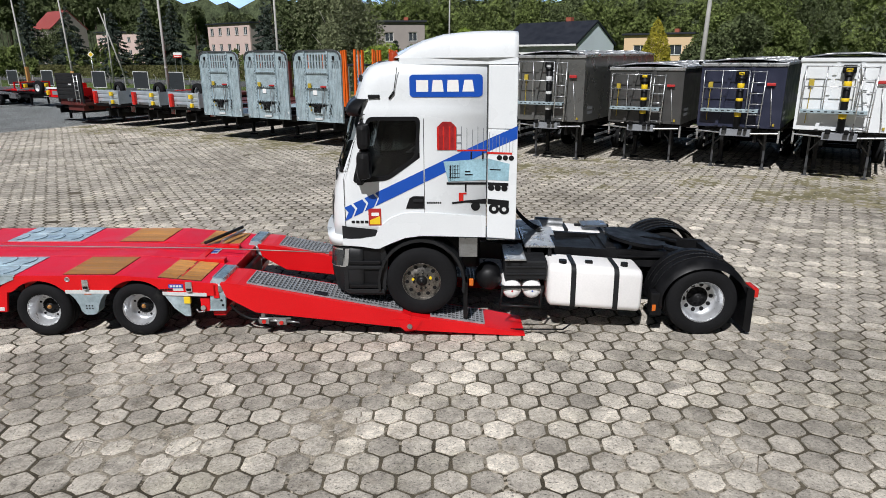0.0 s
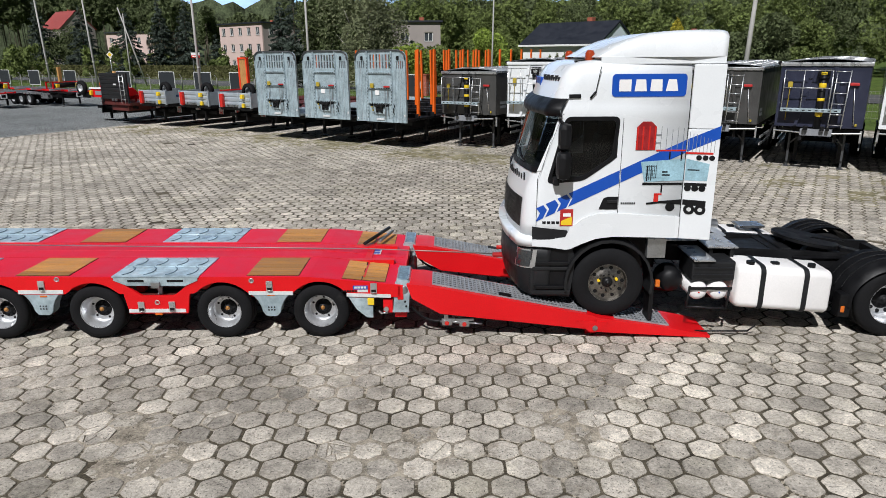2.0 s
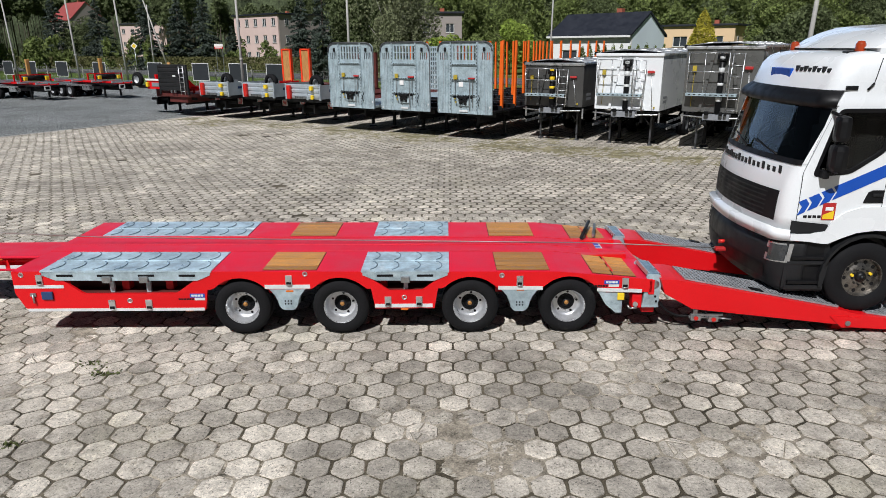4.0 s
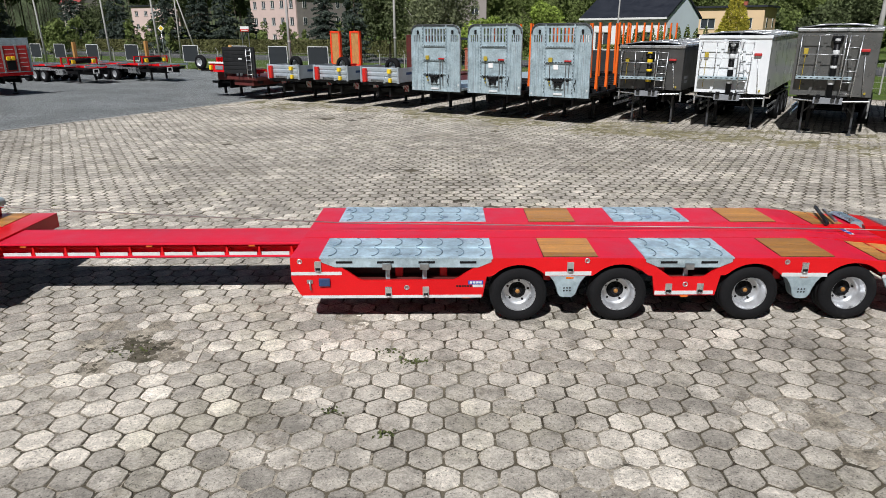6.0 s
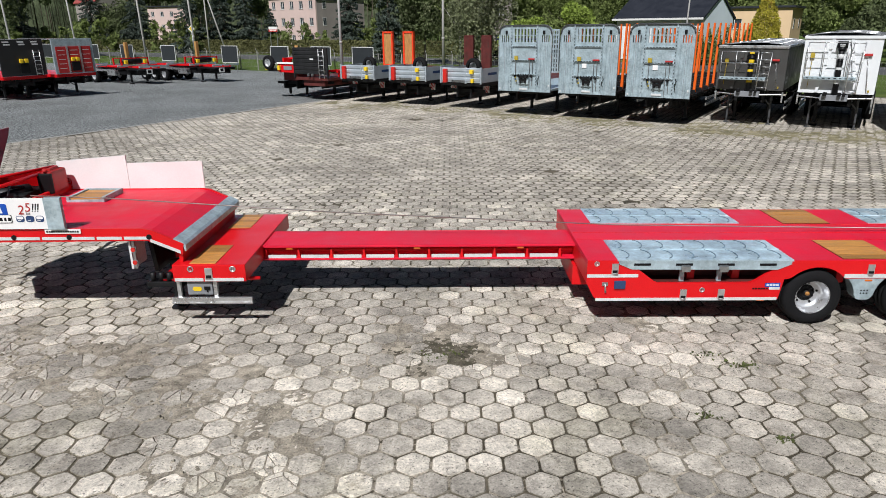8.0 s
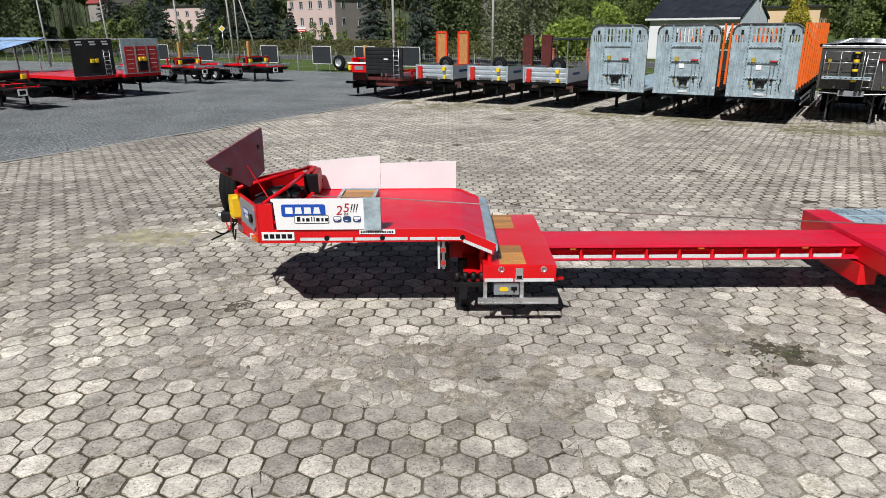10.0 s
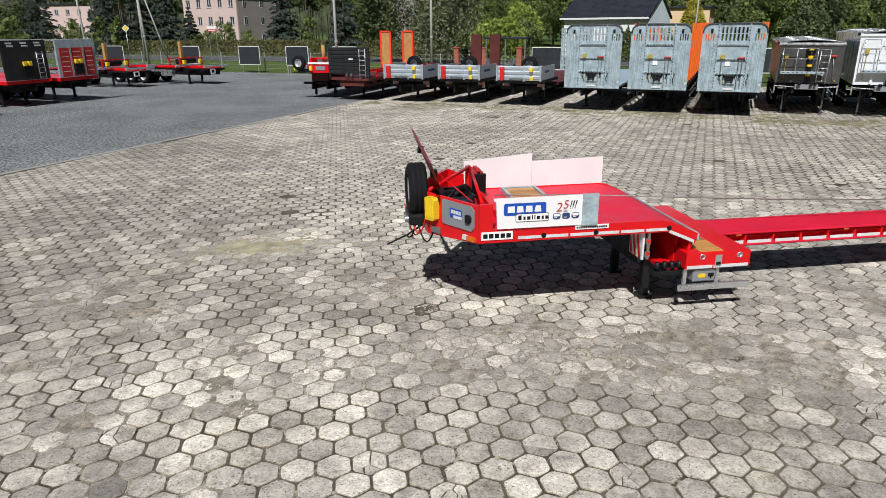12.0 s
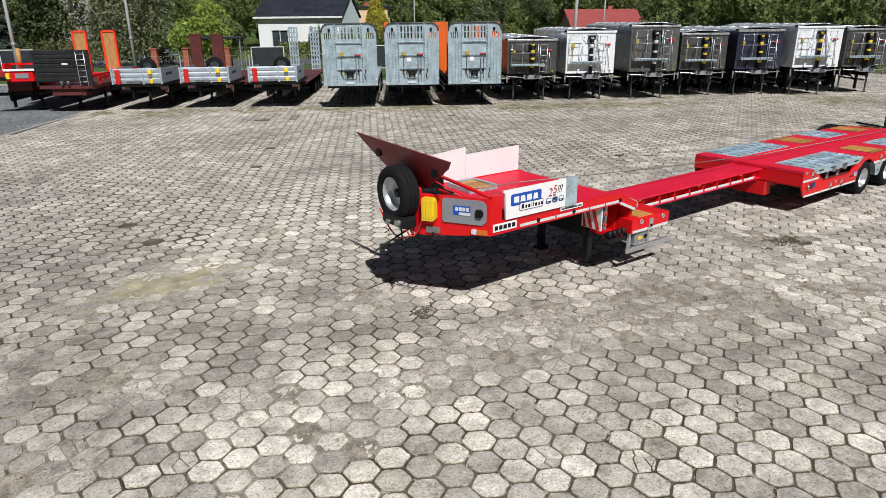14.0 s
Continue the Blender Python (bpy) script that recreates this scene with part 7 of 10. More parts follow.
def tipper(u, v, z0, z1, paint, label, long=8.4, sticker=True, turn=0.0, mast=YELLOW):
    """A tipper semi-trailer seen from its front wall."""
    t = thing("tipper_trailer", row(u, v, 0, turn), label, "trailer", "parked trailers")
    w = 2.5
    b = Bm()
    b.box(0.0, w, 0.0, 0.05, z0, z1, 0.01)
    wall = part("front_wall", b, paint, t)
    b = Bm().box(0.0, 0.05, 0.05, long, z0, z1).box(w - 0.05, w, 0.05, long, z0, z1).box(0.05, w - 0.05, long - 0.05, long, z0, z1)
    b.box(0.05, w - 0.05, 0.05, long - 0.05, z0, z0 + 0.05)
    part("body", b, paint, t)
    b = Bm().box(-0.03, w + 0.03, -0.05, 0.06, z1 - 0.10, z1 + 0.01, 0.02).box(-0.03, 0.05, 0.05, long, z1 - 0.06, z1 + 0.02, 0.01).box(w - 0.05, w + 0.03, 0.05, long, z1 - 0.06, z1 + 0.02, 0.01)
    part("top_rail", b, WHITE if paint is WHITE else ALU, t)
    # bows and tarpaulin
    b = Bm()
    for k in range(6):
        y = 0.4 + k * (long - 0.8) / 5
        b.tube([(0.0, y, z1 + 0.02), (w * 0.3, y, z1 + 0.13), (w * 0.7, y, z1 + 0.13), (w, y, z1 + 0.02)], 0.025, 6)
    b.tube([(w * 0.35, 0.1, z1 + 0.12), (w * 0.4, long, z1 + 0.13)], 0.02, 6)
    part("tarp_bow", b, ALU, t)
    v_, f_ = [], []
    m = 9
    for k in range(m):
        y = 0.08 + k * (long - 0.16) / (m - 1)
        for j in range(7):
            x = w * j / 6
            v_.append((x, y, z1 + 0.015 + 0.10 * math.sin(math.pi * j / 6) - 0.03 * (k % 2)))
    f_ = [(k * 7 + j, k * 7 + j + 1, (k + 1) * 7 + j + 1, (k + 1) * 7 + j) for k in range(m - 1) for j in range(6)]
    part("tarpaulin", Bm().raw(v_, f_, True), TARP, t, "grey rolled tarpaulin over the bows")
    part("tarp_roller", Bm().cyl((-0.06, 0.02, z1 + 0.0), (-0.06, 0.14, z1 + 0.0), 0.06), BLACK, t)
    # slanting stiffeners and lift ram
    h = z1 - z0
    b = Bm()
    for xa, xb in ((0.62, 0.95), (1.88, 1.55)):
        b.raw([(xa - 0.05, -0.09, z0 + 0.05), (xa + 0.05, -0.09, z0 + 0.05), (xb + 0.05, -0.09, z1 - 0.12), (xb - 0.05, -0.09, z1 - 0.12), (xa - 0.05, 0.0, z0 + 0.05), (xa + 0.05, 0.0, z0 + 0.05), (xb + 0.05, 0.0, z1 - 0.12), (xb - 0.05, 0.0, z1 - 0.12)],
              [(0, 1, 2, 3), (4, 0, 3, 7), (1, 5, 6, 2)])
    part("stiffener", b, paint, wall)
    b = Bm().cyl((1.25, -0.14, z0 - 0.20), (1.25, -0.14, z1 - 0.22), 0.10, n=16).box(1.08, 1.42, -0.2, 0.0, z1 - 0.42, z1 - 0.18, 0.02).cyl((1.25, -0.14, z1 - 0.5), (1.25, -0.14, z1 - 0.42), 0.12, n=16)
    ram = part("lift_ram", b, BLACK, t, "black hydraulic lift ram")
    b = Bm()
    for k, zz in enumerate((0.82, 0.62, 0.42, 0.18)):
        z = z0 + h * zz
        hh = 0.14 if k % 2 else 0.08
        b.lathe([(0.101, 0.0), (0.106, 0.01), (0.106, hh), (0.101, hh + 0.01)], (1.25, -0.14, z), axis="z", n=16)
    part("ram_band", b, mast, ram)
    # platform with railing and ladder
    zp = z0 + h * 0.30
    b = Bm().box(0.15, 1.85, -0.34, -0.30, zp - 0.10, zp, 0.008).box(0.15, 1.85, -0.30, -0.10, zp - 0.02, zp, 0.004)
    pf = part("service_platform", b, GALV, t, "galvanised service platform")
    b = Bm()
    for i in range(9):
        b.box(0.24 + 0.18 * i, 0.32 + 0.18 * i, -0.344, -0.34, zp - 0.065, zp - 0.035)
    part("platform_hole", b, BLACK, pf)
    b = Bm()
    zt = z1 - 0.22
    for x in (0.17, 0.72, 1.50):
        b.tube([(x, -0.32, zp), (x, -0.32, zt)], 0.016, 6)
    for z in (zt, (zt + zp) / 2 + 0.05):
        b.tube([(0.17, -0.32, z), (1.50, -0.32, z)], 0.016, 6)
        b.tube([(0.17, -0.32, z), (0.17, -0.02, z)], 0.016, 6)
    part("railing", b, ALU, pf, "light metal guard rail")
    b = Bm()
    for x in (1.56, 1.92):
        b.tube([(x, -0.38, z0 + 0.02), (x + 0.06, -0.30, zt)], 0.018, 6)
    for i in range(6):
        z = z0 + 0.12 + i * (zt - z0 - 0.15) / 5
        b.tube([(1.56, -0.35, z), (1.96, -0.35, z)], 0.014, 6)
    part("ladder", b, ALU, t, "light metal ladder")
    # lower equipment bracket and legs
    b = Bm().box(0.80, 1.70, -0.34, -0.05, z0 - 0.24, z0 - 0.04, 0.01)
    part("equipment_bracket", b, GREY_BOX, t)
    part("air_coupling", Bm().box(0.88, 1.02, -0.48, -0.4, z0 - 0.06, z0 + 0.08, 0.02).box(1.36, 1.48, -0.48, -0.4, z0 - 0.06, z0 + 0.08, 0.02).box(1.52, 1.62, -0.48, -0.4, z0 - 0.06, z0 + 0.06, 0.02), BLACK, t)
    part("bumper_rail", Bm().tube([(0.02, -0.15, z0 - 0.12), (0.8, -0.3, z0 - 0.15)], 0.025, 6).tube([(2.48, -0.15, z0 - 0.12), (1.7, -0.3, z0 - 0.15)], 0.025, 6), ALU, t)
    part("red_handle", Bm().box(1.98, 2.24, -0.10, -0.02, z0 + h * 0.66, z0 + h * 0.705, 0.02), SIDE_RED, t)
    part("broom_rod", Bm().tube([(2.12, -0.06, z0 + h * 0.62), (2.24, -0.06, z0 + 0.1)], 0.014, 6), ALU, t)
    part("yellow_bracket", Bm().box(0.26, 0.40, -0.08, 0.0, z0 + h * 0.61, z0 + h * 0.71, 0.02).tube([(0.33, -0.05, z0 + h * 0.6), (0.30, -0.05, z0 + 0.2)], 0.012, 5).box(2.27, 2.33, -0.05, 0.0, z0 + 0.08, z0 + 0.16, 0.01), YELLOW_DULL, t)
    if sticker:
        b = Bm()
        for k in range(2):
            b.box(w + 0.001, w + 0.004, 0.4, 0.9, z0 + 0.25 + 0.16 * k, z0 + 0.35 + 0.16 * k)
        part("logo_block", b, GREY_BOX, t)
    for x in (0.02, w - 0.02):
        part("light_bar", Bm().box(x - 0.03, x + 0.03, 0.1, 0.16, z0 - 0.45, z0 - 0.06, 0.01), ALU, t)
    for x in (0.45, w - 0.45):
        b = Bm().box(x - 0.035, x + 0.035, 0.67, 0.74, 0.03, z0 - 0.1, 0.01).box(x - 0.09, x + 0.09, 0.62, 0.79, 0.0, 0.03)
        b.tube([(x, 0.7, 0.75), (x + (0.42 if x < 1 else -0.42), 0.7, z0 - 0.2)], 0.03, 6)
        part("support_leg", b, LEG_GREY, t, "grey support leg")
    undercarriage(t, long, z0 - 0.05, (4.6, 5.9, 7.2), legs=1.4)
    part("side_guard", Bm().box(w - 0.04, w, 1.4, 3.8, 0.55, 0.64).box(w - 0.04, w, 1.4, 3.8, 0.80, 0.88).box(0, 0.04, 1.4, 3.8, 0.55, 0.64).box(0, 0.04, 1.4, 3.8, 0.80, 0.88), ALU, t)
    part("mudguard", Bm().box(0.0, 0.4, 4.0, 7.9, 1.04, 1.08).box(w - 0.4, w, 4.0, 7.9, 1.04, 1.08), CHASSIS, t)
    return t


tipper(9.05, 1.75, 1.40, 3.08, TIP_GREY, "small anthracite tipper trailer with yellow-banded lift ram")
tipper(12.05, 1.75, 1.38, 3.44, WHITE, "white tipper trailer with black lift ram", mast=TAPE)
tipper(15.35, 1.75, 1.42, 3.68, TIP_LIGHT, "tall grey tipper trailer with black lift ram", mast=TAPE)
tipper(18.42, 2.75, 1.40, 3.26, TIP_GREY, "anthracite tipper trailer with yellow-banded lift ram")
tipper(21.45, 2.75, 1.40, 3.40, TIP_NAVY, "dark navy tipper trailer with yellow-banded lift ram")
tipper(24.35, 2.25, 1.48, 3.55, WHITE, "white tipper trailer with yellow-banded lift ram")
tipper(27.60, 3.0, 1.42, 3.40, TIP_GREY, "anthracite tipper trailer with yellow-banded lift ram")


def striped(parent, x, z, y=0.0, w=0.36, h=0.32):
    b = part("warning_board", Bm().box(x, x + w, y - 0.02, y, z, z + h), TAPE, parent, "red and white striped board")
    s = Bm()
    for i in range(4):
        x0 = x + w * (i - 0.5) / 4 + 0.02
        pts = [(max(x, x0), z), (max(x, x0 + w * 0.12), z), (min(x + w, x0 + w * 0.12 + 0.16), z + h), (min(x + w, x0 + 0.16), z + h)]
        s.raw([(px, y - 0.023, pz) for px, pz in pts], [(0, 1, 2, 3)])
    part("stripe", s, LAMP_RED, b)


def plateau(u, v, ramp=None, label="", long=13.0):
    """A low platform trailer with a low ribbed silver front box."""
    t = thing("platform_trailer", row(u, v), label, "trailer", "parked trailers")
    w = 2.33
    z0, z1 = 1.31, 2.0
    b = Bm()
    for i in range(3):
        za = z0 + 0.04 + i * 0.225
        b.prism([(0.0, za), (-0.035, za + 0.04), (-0.035, za + 0.15), (0.0, za + 0.20)], "x", 0.10, w - 0.10)
    b.box(0.06, w - 0.06, 0.0, 0.05, z0, z1)
    wl = part("front_board", b, ALU_BLUE, t, "ribbed silver front board")
    for x in (0.03, w - 0.03, w * 0.62):
        part("board_post", Bm().box(x - 0.04, x + 0.04, -0.05, 0.05, z0 - 0.05, z1 + 0.03, 0.01), ALU_BLUE, wl)
    part("side_board", Bm().box(0.0, 0.04, 0.05, 2.6, z0, z1 - 0.02).box(w - 0.04, w, 0.05, 2.6, z0, z1 - 0.02), ALU_BLUE, t, "silver side board")
    part("logo_block", Bm().box(w + 0.001, w + 0.004, 0.6, 1.5, z0 + 0.33, z0 + 0.45), BLUE_DARK, t)
    part("extinguisher_box", Bm().box(0.24, 0.46, -0.22, -0.04, z0 - 0.02, z1 - 0.05, 0.05), LAMP_RED, t, "red extinguisher box")
    part("wheel_chock", Bm().box(1.75, 1.93, -0.2, -0.05, z0 + 0.42, z0 + 0.62, 0.03).box(1.80, 1.95, -0.18, -0.05, z0 + 0.0, z0 + 0.20, 0.03), YELLOW, t, "yellow wheel chock")
    b = Bm()
    for i in range(7):
        b.box(0.72 + i * 0.11, 0.79 + i * 0.11, -0.16, -0.03, z0 + 0.02, z0 + 0.13, 0.015)
    part("air_coupling", b, STEEL, t)
    b = Bm()
    b.lathe([(0.0, 0.10), (0.16, 0.10), (0.22, 0.12), (0.23, 0.0)], (1.55, 0.55, z0 + 0.72), axis="y", n=24)
    sw = part("spare_wheel", b, RIM, t, "spare wheel standing behind the board")
    b = Bm().lathe([(0.23, -0.1), (0.33, -0.12), (0.40, -0.06), (0.41, 0.0), (0.41, 0.1), (0.38, 0.16), (0.23, 0.14)], (1.55, 0.55, z0 + 0.72), axis="y", n=28)
    part("tyre", b, RUBBER, sw)
    part("front_deck", Bm().box(0.0, w, 0.05, 3.4, z0 - 0.16, z0 + 0.0), CHASSIS, t)
    part("deck", Bm().box(0.0, w, 3.4, long, 0.86, 0.98), RED_DARK, t, "weathered dark red deck")
    b = Bm()
    for i in range(8):
        b.box(0.05 + 0.3 * i, 0.31 + 0.3 * i, 3.45, long - 0.05, 0.98, 1.01)
    part("planking", b, RED_DARK, t)
    undercarriage(t, long, 1.02, (7.6, 8.95, 10.3), legs=2.9, r=0.42, width=w)
    striped(t, 0.05, 0.80, 0.9)
    striped(t, w - 0.42, 0.80, 0.9)
    if ramp:
        frame_m, fill_m, kind = ramp
        for x0 in (0.10, w - 0.85):
            if kind == "holes":
                b = Bm()
                for x in (x0, x0 + 0.17, x0 + 0.34, x0 + 0.51):
                    b.box(x, x + 0.09, long - 0.1, long, 0.98, 3.72, 0.01)
                for k in range(10):
                    b.box(x0, x0 + 0.60, long - 0.09, long - 0.01, 1.0 + k * 0.29, 1.10 + k * 0.29)
                part("loading_ramp", b, frame_m, t, "raised galvanised loading ramp with square holes")
                continue
            b = Bm().box(x0, x0 + 0.10, long - 0.22, long, 0.98, 3.35, 0.01).box(x0 + 0.62, x0 + 0.72, long - 0.22, long, 0.98, 3.35, 0.01)
            b.box(x0, x0 + 0.72, long - 0.22, long, 3.25, 3.35, 0.01).box(x0, x0 + 0.72, long - 0.22, long, 0.98, 1.12, 0.01)
            r = part("loading_ramp", b, frame_m, t, "raised loading ramp with planked face")
            for k in range(5):
                part("plank", Bm().box(x0 + 0.10 + 0.104 * k, x0 + 0.20 + 0.104 * k, long - 0.20, long - 0.16, 1.12, 3.25), fill_m, r)
    return t


plateau(-10.0, 0.6, (RED_DARK, RED_DARK, "plank"), "low platform trailer with silver front board and dark red ramps")
plateau(-6.93, 0.9, None, "low platform trailer with silver front board and red deck")
plateau(-3.68, 0.8, (GALV, GALV, "holes"), "low platform trailer with silver front board and galvanised ramps")


def black_front():
    t = thing("platform_trailer", row(-13.35, 0.45), "platform trailer with tall black front wall and ladder", "trailer", "parked trailers")
    w = 2.55
    z0, z1 = 1.44, 2.85
    b = Bm()
    for i in range(7):
        za = z0 + 0.02 + i * 0.205
        b.prism([(0.0, za), (-0.025, za + 0.03), (-0.025, za + 0.16), (0.0, za + 0.19)], "x", 0.08, w - 0.08)
    wl = part("front_wall", Bm().box(0.04, w - 0.04, 0.003, 0.06, z0, z1), BLACK_PAINT, t, "ribbed black front wall")
    part("wall_rib", b, BLACK_PAINT, wl)
    part("wall_post", Bm().box(0.0, 0.08, -0.04, 0.06, z0 - 0.2, z1 + 0.02, 0.01).box(w - 0.08, w, -0.04, 0.06, z0 - 0.2, z1 + 0.02, 0.01), BLACK_PAINT, wl)
    part("logo_block", Bm().box(1.28, 1.55, -0.032, -0.027, z0 + 0.78, z0 + 0.86), TAPE, wl)
    b = Bm().tube([(2.0, -0.10, z0 - 0.2), (2.0, -0.10, z1 - 0.05)], 0.02, 6).tube([(2.36, -0.10, z0 - 0.2), (2.36, -0.10, z1 - 0.05)], 0.02, 6)
    for k in range(6):
        b.tube([(2.0, -0.10, z0 + 0.0 + 0.25 * k), (2.36, -0.10, z0 + 0.0 + 0.25 * k)], 0.016, 6)
    part("ladder", b, ALU, t, "light metal ladder")
    part("air_coupling", Bm().box(1.1, 1.2, -0.12, 0, z0 - 0.1, z0 + 0.05, 0.02).box(1.4, 1.5, -0.12, 0, z0 - 0.1, z0 + 0.05, 0.02), STEEL, t)
    part("neck", Bm().box(0.5, w - 0.5, 0.2, 3.0, 0.80, 1.2, 0.02), RED_DARK, t, "dark red neck frame")
    part("deck", Bm().box(0.0, w, 0.06, 13.0, 1.12, 1.28), RED_DARK, t, "weathered dark red deck")
    for x in (1.7, w - 0.10):
        rb = Bm().box(x, x + 0.09, 0.8, 8.6, 1.52, 1.64, 0.01)
        for y in (0.9, 3.4, 5.9, 8.4):
            rb.box(x + 0.01, x + 0.08, y, y + 0.08, 1.27, 1.53)
        part("side_rail", rb, RED, t, "red tube rail over the deck")
    undercarriage(t, 13.0, 1.12, (8.2, 9.5, 10.8), legs=2.6, r=0.42)
    return t


black_front()


def red_lowloader(u, v, long, ramps):
    t = thing("lowloader_trailer", row(u, v, 0, 5.3), "red low-loader trailer with spare wheel and orange upright ramps", "trailer", "parked trailers")
    w = 2.5
    b = Bm().prism([(1.10, -0.5), (2.30, -0.5), (w, 0.0), (w, 1.3), (0.5, 1.3), (0.5, 0.3)], "z", 1.48, 1.96).prism([(1.3, 1.48), (1.3, 1.96), (2.3, 1.10), (3.2, 0.96), (3.2, 0.80), (2.1, 0.90)], "x", 0.5, w)
    part("gooseneck", b, RED, t, "red gooseneck nose")
    part("white_edge", Bm().box(1.05, 2.48, -0.56, -0.50, 1.95, 2.05, 0.01), WHITE_BOARD, t)
    b = Bm().lathe([(0.0, 0.0), (0.14, 0.0), (0.20, 0.03), (0.22, -0.08)], (0.55, -0.68, 2.02), axis="y", n=24)
    sw = part("spare_wheel", b, RIM, t, "spare wheel on the nose")
    part("tyre", Bm().lathe([(0.22, -0.08), (0.33, -0.10), (0.40, -0.05), (0.41, 0.0), (0.41, 0.08), (0.37, 0.14), (0.22, 0.12)], (0.55, -0.68, 2.02), axis="y", n=28), RUBBER, sw)
    part("wheel_bracket", Bm().box(0.40, 1.12, -0.58, -0.40, 1.52, 1.70, 0.02), CHASSIS, t)
    part("wheel_chock", Bm().box(0.02, 0.18, -0.40, -0.25, 1.58, 1.88, 0.03).box(1.15, 1.32, -0.66, -0.5, 1.60, 1.86, 0.03), YELLOW, t, "yellow wheel chock")
    part("sign_plate", Bm().box(1.52, 2.10, -0.53, -0.505, 1.62, 1.84), GREY_BOX, t)
    part("timber_post", Bm().cyl((1.15, 1.18, 1.95), (1.15, 1.18, 2.92), 0.11, 0.10), WOOD_PALE, t, "pale timber post")
    part("upper_frame", Bm().box(0.6, 0.7, 0.5, 1.25, 1.955, 2.24).box(2.1, 2.2, 0.5, 1.25, 1.955, 2.24).box(0.7, 2.1, 1.0, 1.1, 2.16, 2.24), RED, t)
    part("neck_frame", Bm().box(0.7, 1.8, 0.4, 3.2, 0.95, 1.48, 0.02), RED_DARK, t)
    part("deck", Bm().box(0.0, w, 3.2, long, 0.80, 0.96, 0.01), RED_DECK, t)
    undercarriage(t, long, 0.95, (8.6, 9.9, 11.2), legs=1.0, r=0.42, width=w)
    for x0 in ramps:
        b = Bm().box(x0, x0 + 0.13, long - 0.25, long, 0.96, 3.62, 0.01).box(x0 + 0.77, x0 + 0.90, long - 0.25, long, 0.96, 3.62, 0.01)
        b.box(x0, x0 + 0.90, long - 0.25, long, 3.50, 3.62, 0.01).box(x0, x0 + 0.90, long - 0.25, long, 0.96, 1.25, 0.01)
        r = part("loading_ramp", b, ORANGE_RED, t, "raised orange loading ramp with planked face")
        for k in range(6):
            part("plank", Bm().box(x0 + 0.13 + 0.107 * k, x0 + 0.233 + 0.107 * k, long - 0.20, long - 0.15, 1.25, 3.50), WOOD_PALE, r)
    return t


red_lowloader(-15.95, 1.05, 13.5, (-0.45, 1.35))

# ---- trailers parked across the gravel, facing the pavers ----
def across(u, v):
    """x runs along -v so that the fronts face the pavers."""
    return row(u, v, 0, 90)


def board_trailer(u, v, wall_m, frame_m, label, panels):
    t = thing("curtain_trailer", across(u, v), label, "trailer", "trailers on the gravel")
    w = 2.5
    z0, z1 = 1.40, 3.42
    part("front_wall", Bm().box(0.0, w, 0.0, 0.08, z0, z1, 0.02), frame_m, t, "tall front wall")
    if panels:
        for x0, x1 in ((0.18, 0.80), (0.90, 1.60), (1.70, 2.32)):
            pn = part("wall_panel", Bm().box(x0, x1, -0.03, 0.0, z0 + 0.05, z1 - 0.45, 0.01), wall_m, t, "red wall panel")
            b = Bm()
            for k in range(5):
                b.box(x0 + 0.1, x1 - 0.1, -0.036, -0.03, z0 + 0.3 + 0.26 * k, z0 + 0.33 + 0.26 * k)
            part("panel_slot", b, TAPE, pn)
        part("wall_channel", Bm().box(0.80, 0.90, -0.06, 0, z0, z1 - 0.4).box(1.60, 1.70, -0.06, 0, z0, z1 - 0.4), ALU, t)
    else:
        b = Bm().tube([(1.85, -0.08, z0), (1.85, -0.08, z1 - 0.6)], 0.02, 6).tube([(2.2, -0.08, z0), (2.2, -0.08, z1 - 0.6)], 0.02, 6)
        for k in range(6):
            b.tube([(1.85, -0.08, z0 + 0.1 + 0.24 * k), (2.2, -0.08, z0 + 0.1 + 0.24 * k)], 0.016, 6)
        part("ladder", b, ALU, t, "light metal ladder")
        b = Bm()
        for x in (0.3, 1.1, 1.85):
            b.box(x, x + 0.35, -0.01, 0.0, z1 - 0.18, z1 - 0.10).box(x + 0.05, x + 0.4, -0.01, 0.0, z1 - 0.32, z1 - 0.24)
        part("wall_slot", b, TAPE, t)
    part("wheel_chock", Bm().box(1.0, 1.2, -0.16, -0.03, z0 + 0.72, z0 + 0.95, 0.03).box(1.28, 1.48, -0.16, -0.03, z0 + 0.72, z0 + 0.95, 0.03), YELLOW, t, "yellow wheel chock")
    part("pump_box", Bm().box(1.0, 1.5, -0.12, -0.03, z0 + 0.15, z0 + 0.68, 0.03), BLACK, t)
    part("body_sheet", Bm().box(0.02, w - 0.02, 0.08, 9.0, z0 - 0.2, z0 - 0.02, 0.01), RED, t)
    part("roof_frame", Bm().box(0.0, 0.05, 0.1, 9.0, z1 - 0.06, z1 - 0.02).box(w - 0.05, w, 0.1, 9.0, z1 - 0.06, z1 - 0.02), ALU, t)
    undercarriage(t, 9.0, z0 - 0.2, (5.4, 6.7, 8.0), legs=1.6)
    return t


board_trailer(-26.9, -5.7, SIDE_RED, GALV, "trailer with galvanised front wall and red panels", True)
board_trailer(-27.2, -8.55, BLACK_PAINT, BLACK_PAINT, "trailer with tall black front wall and ladder", False)


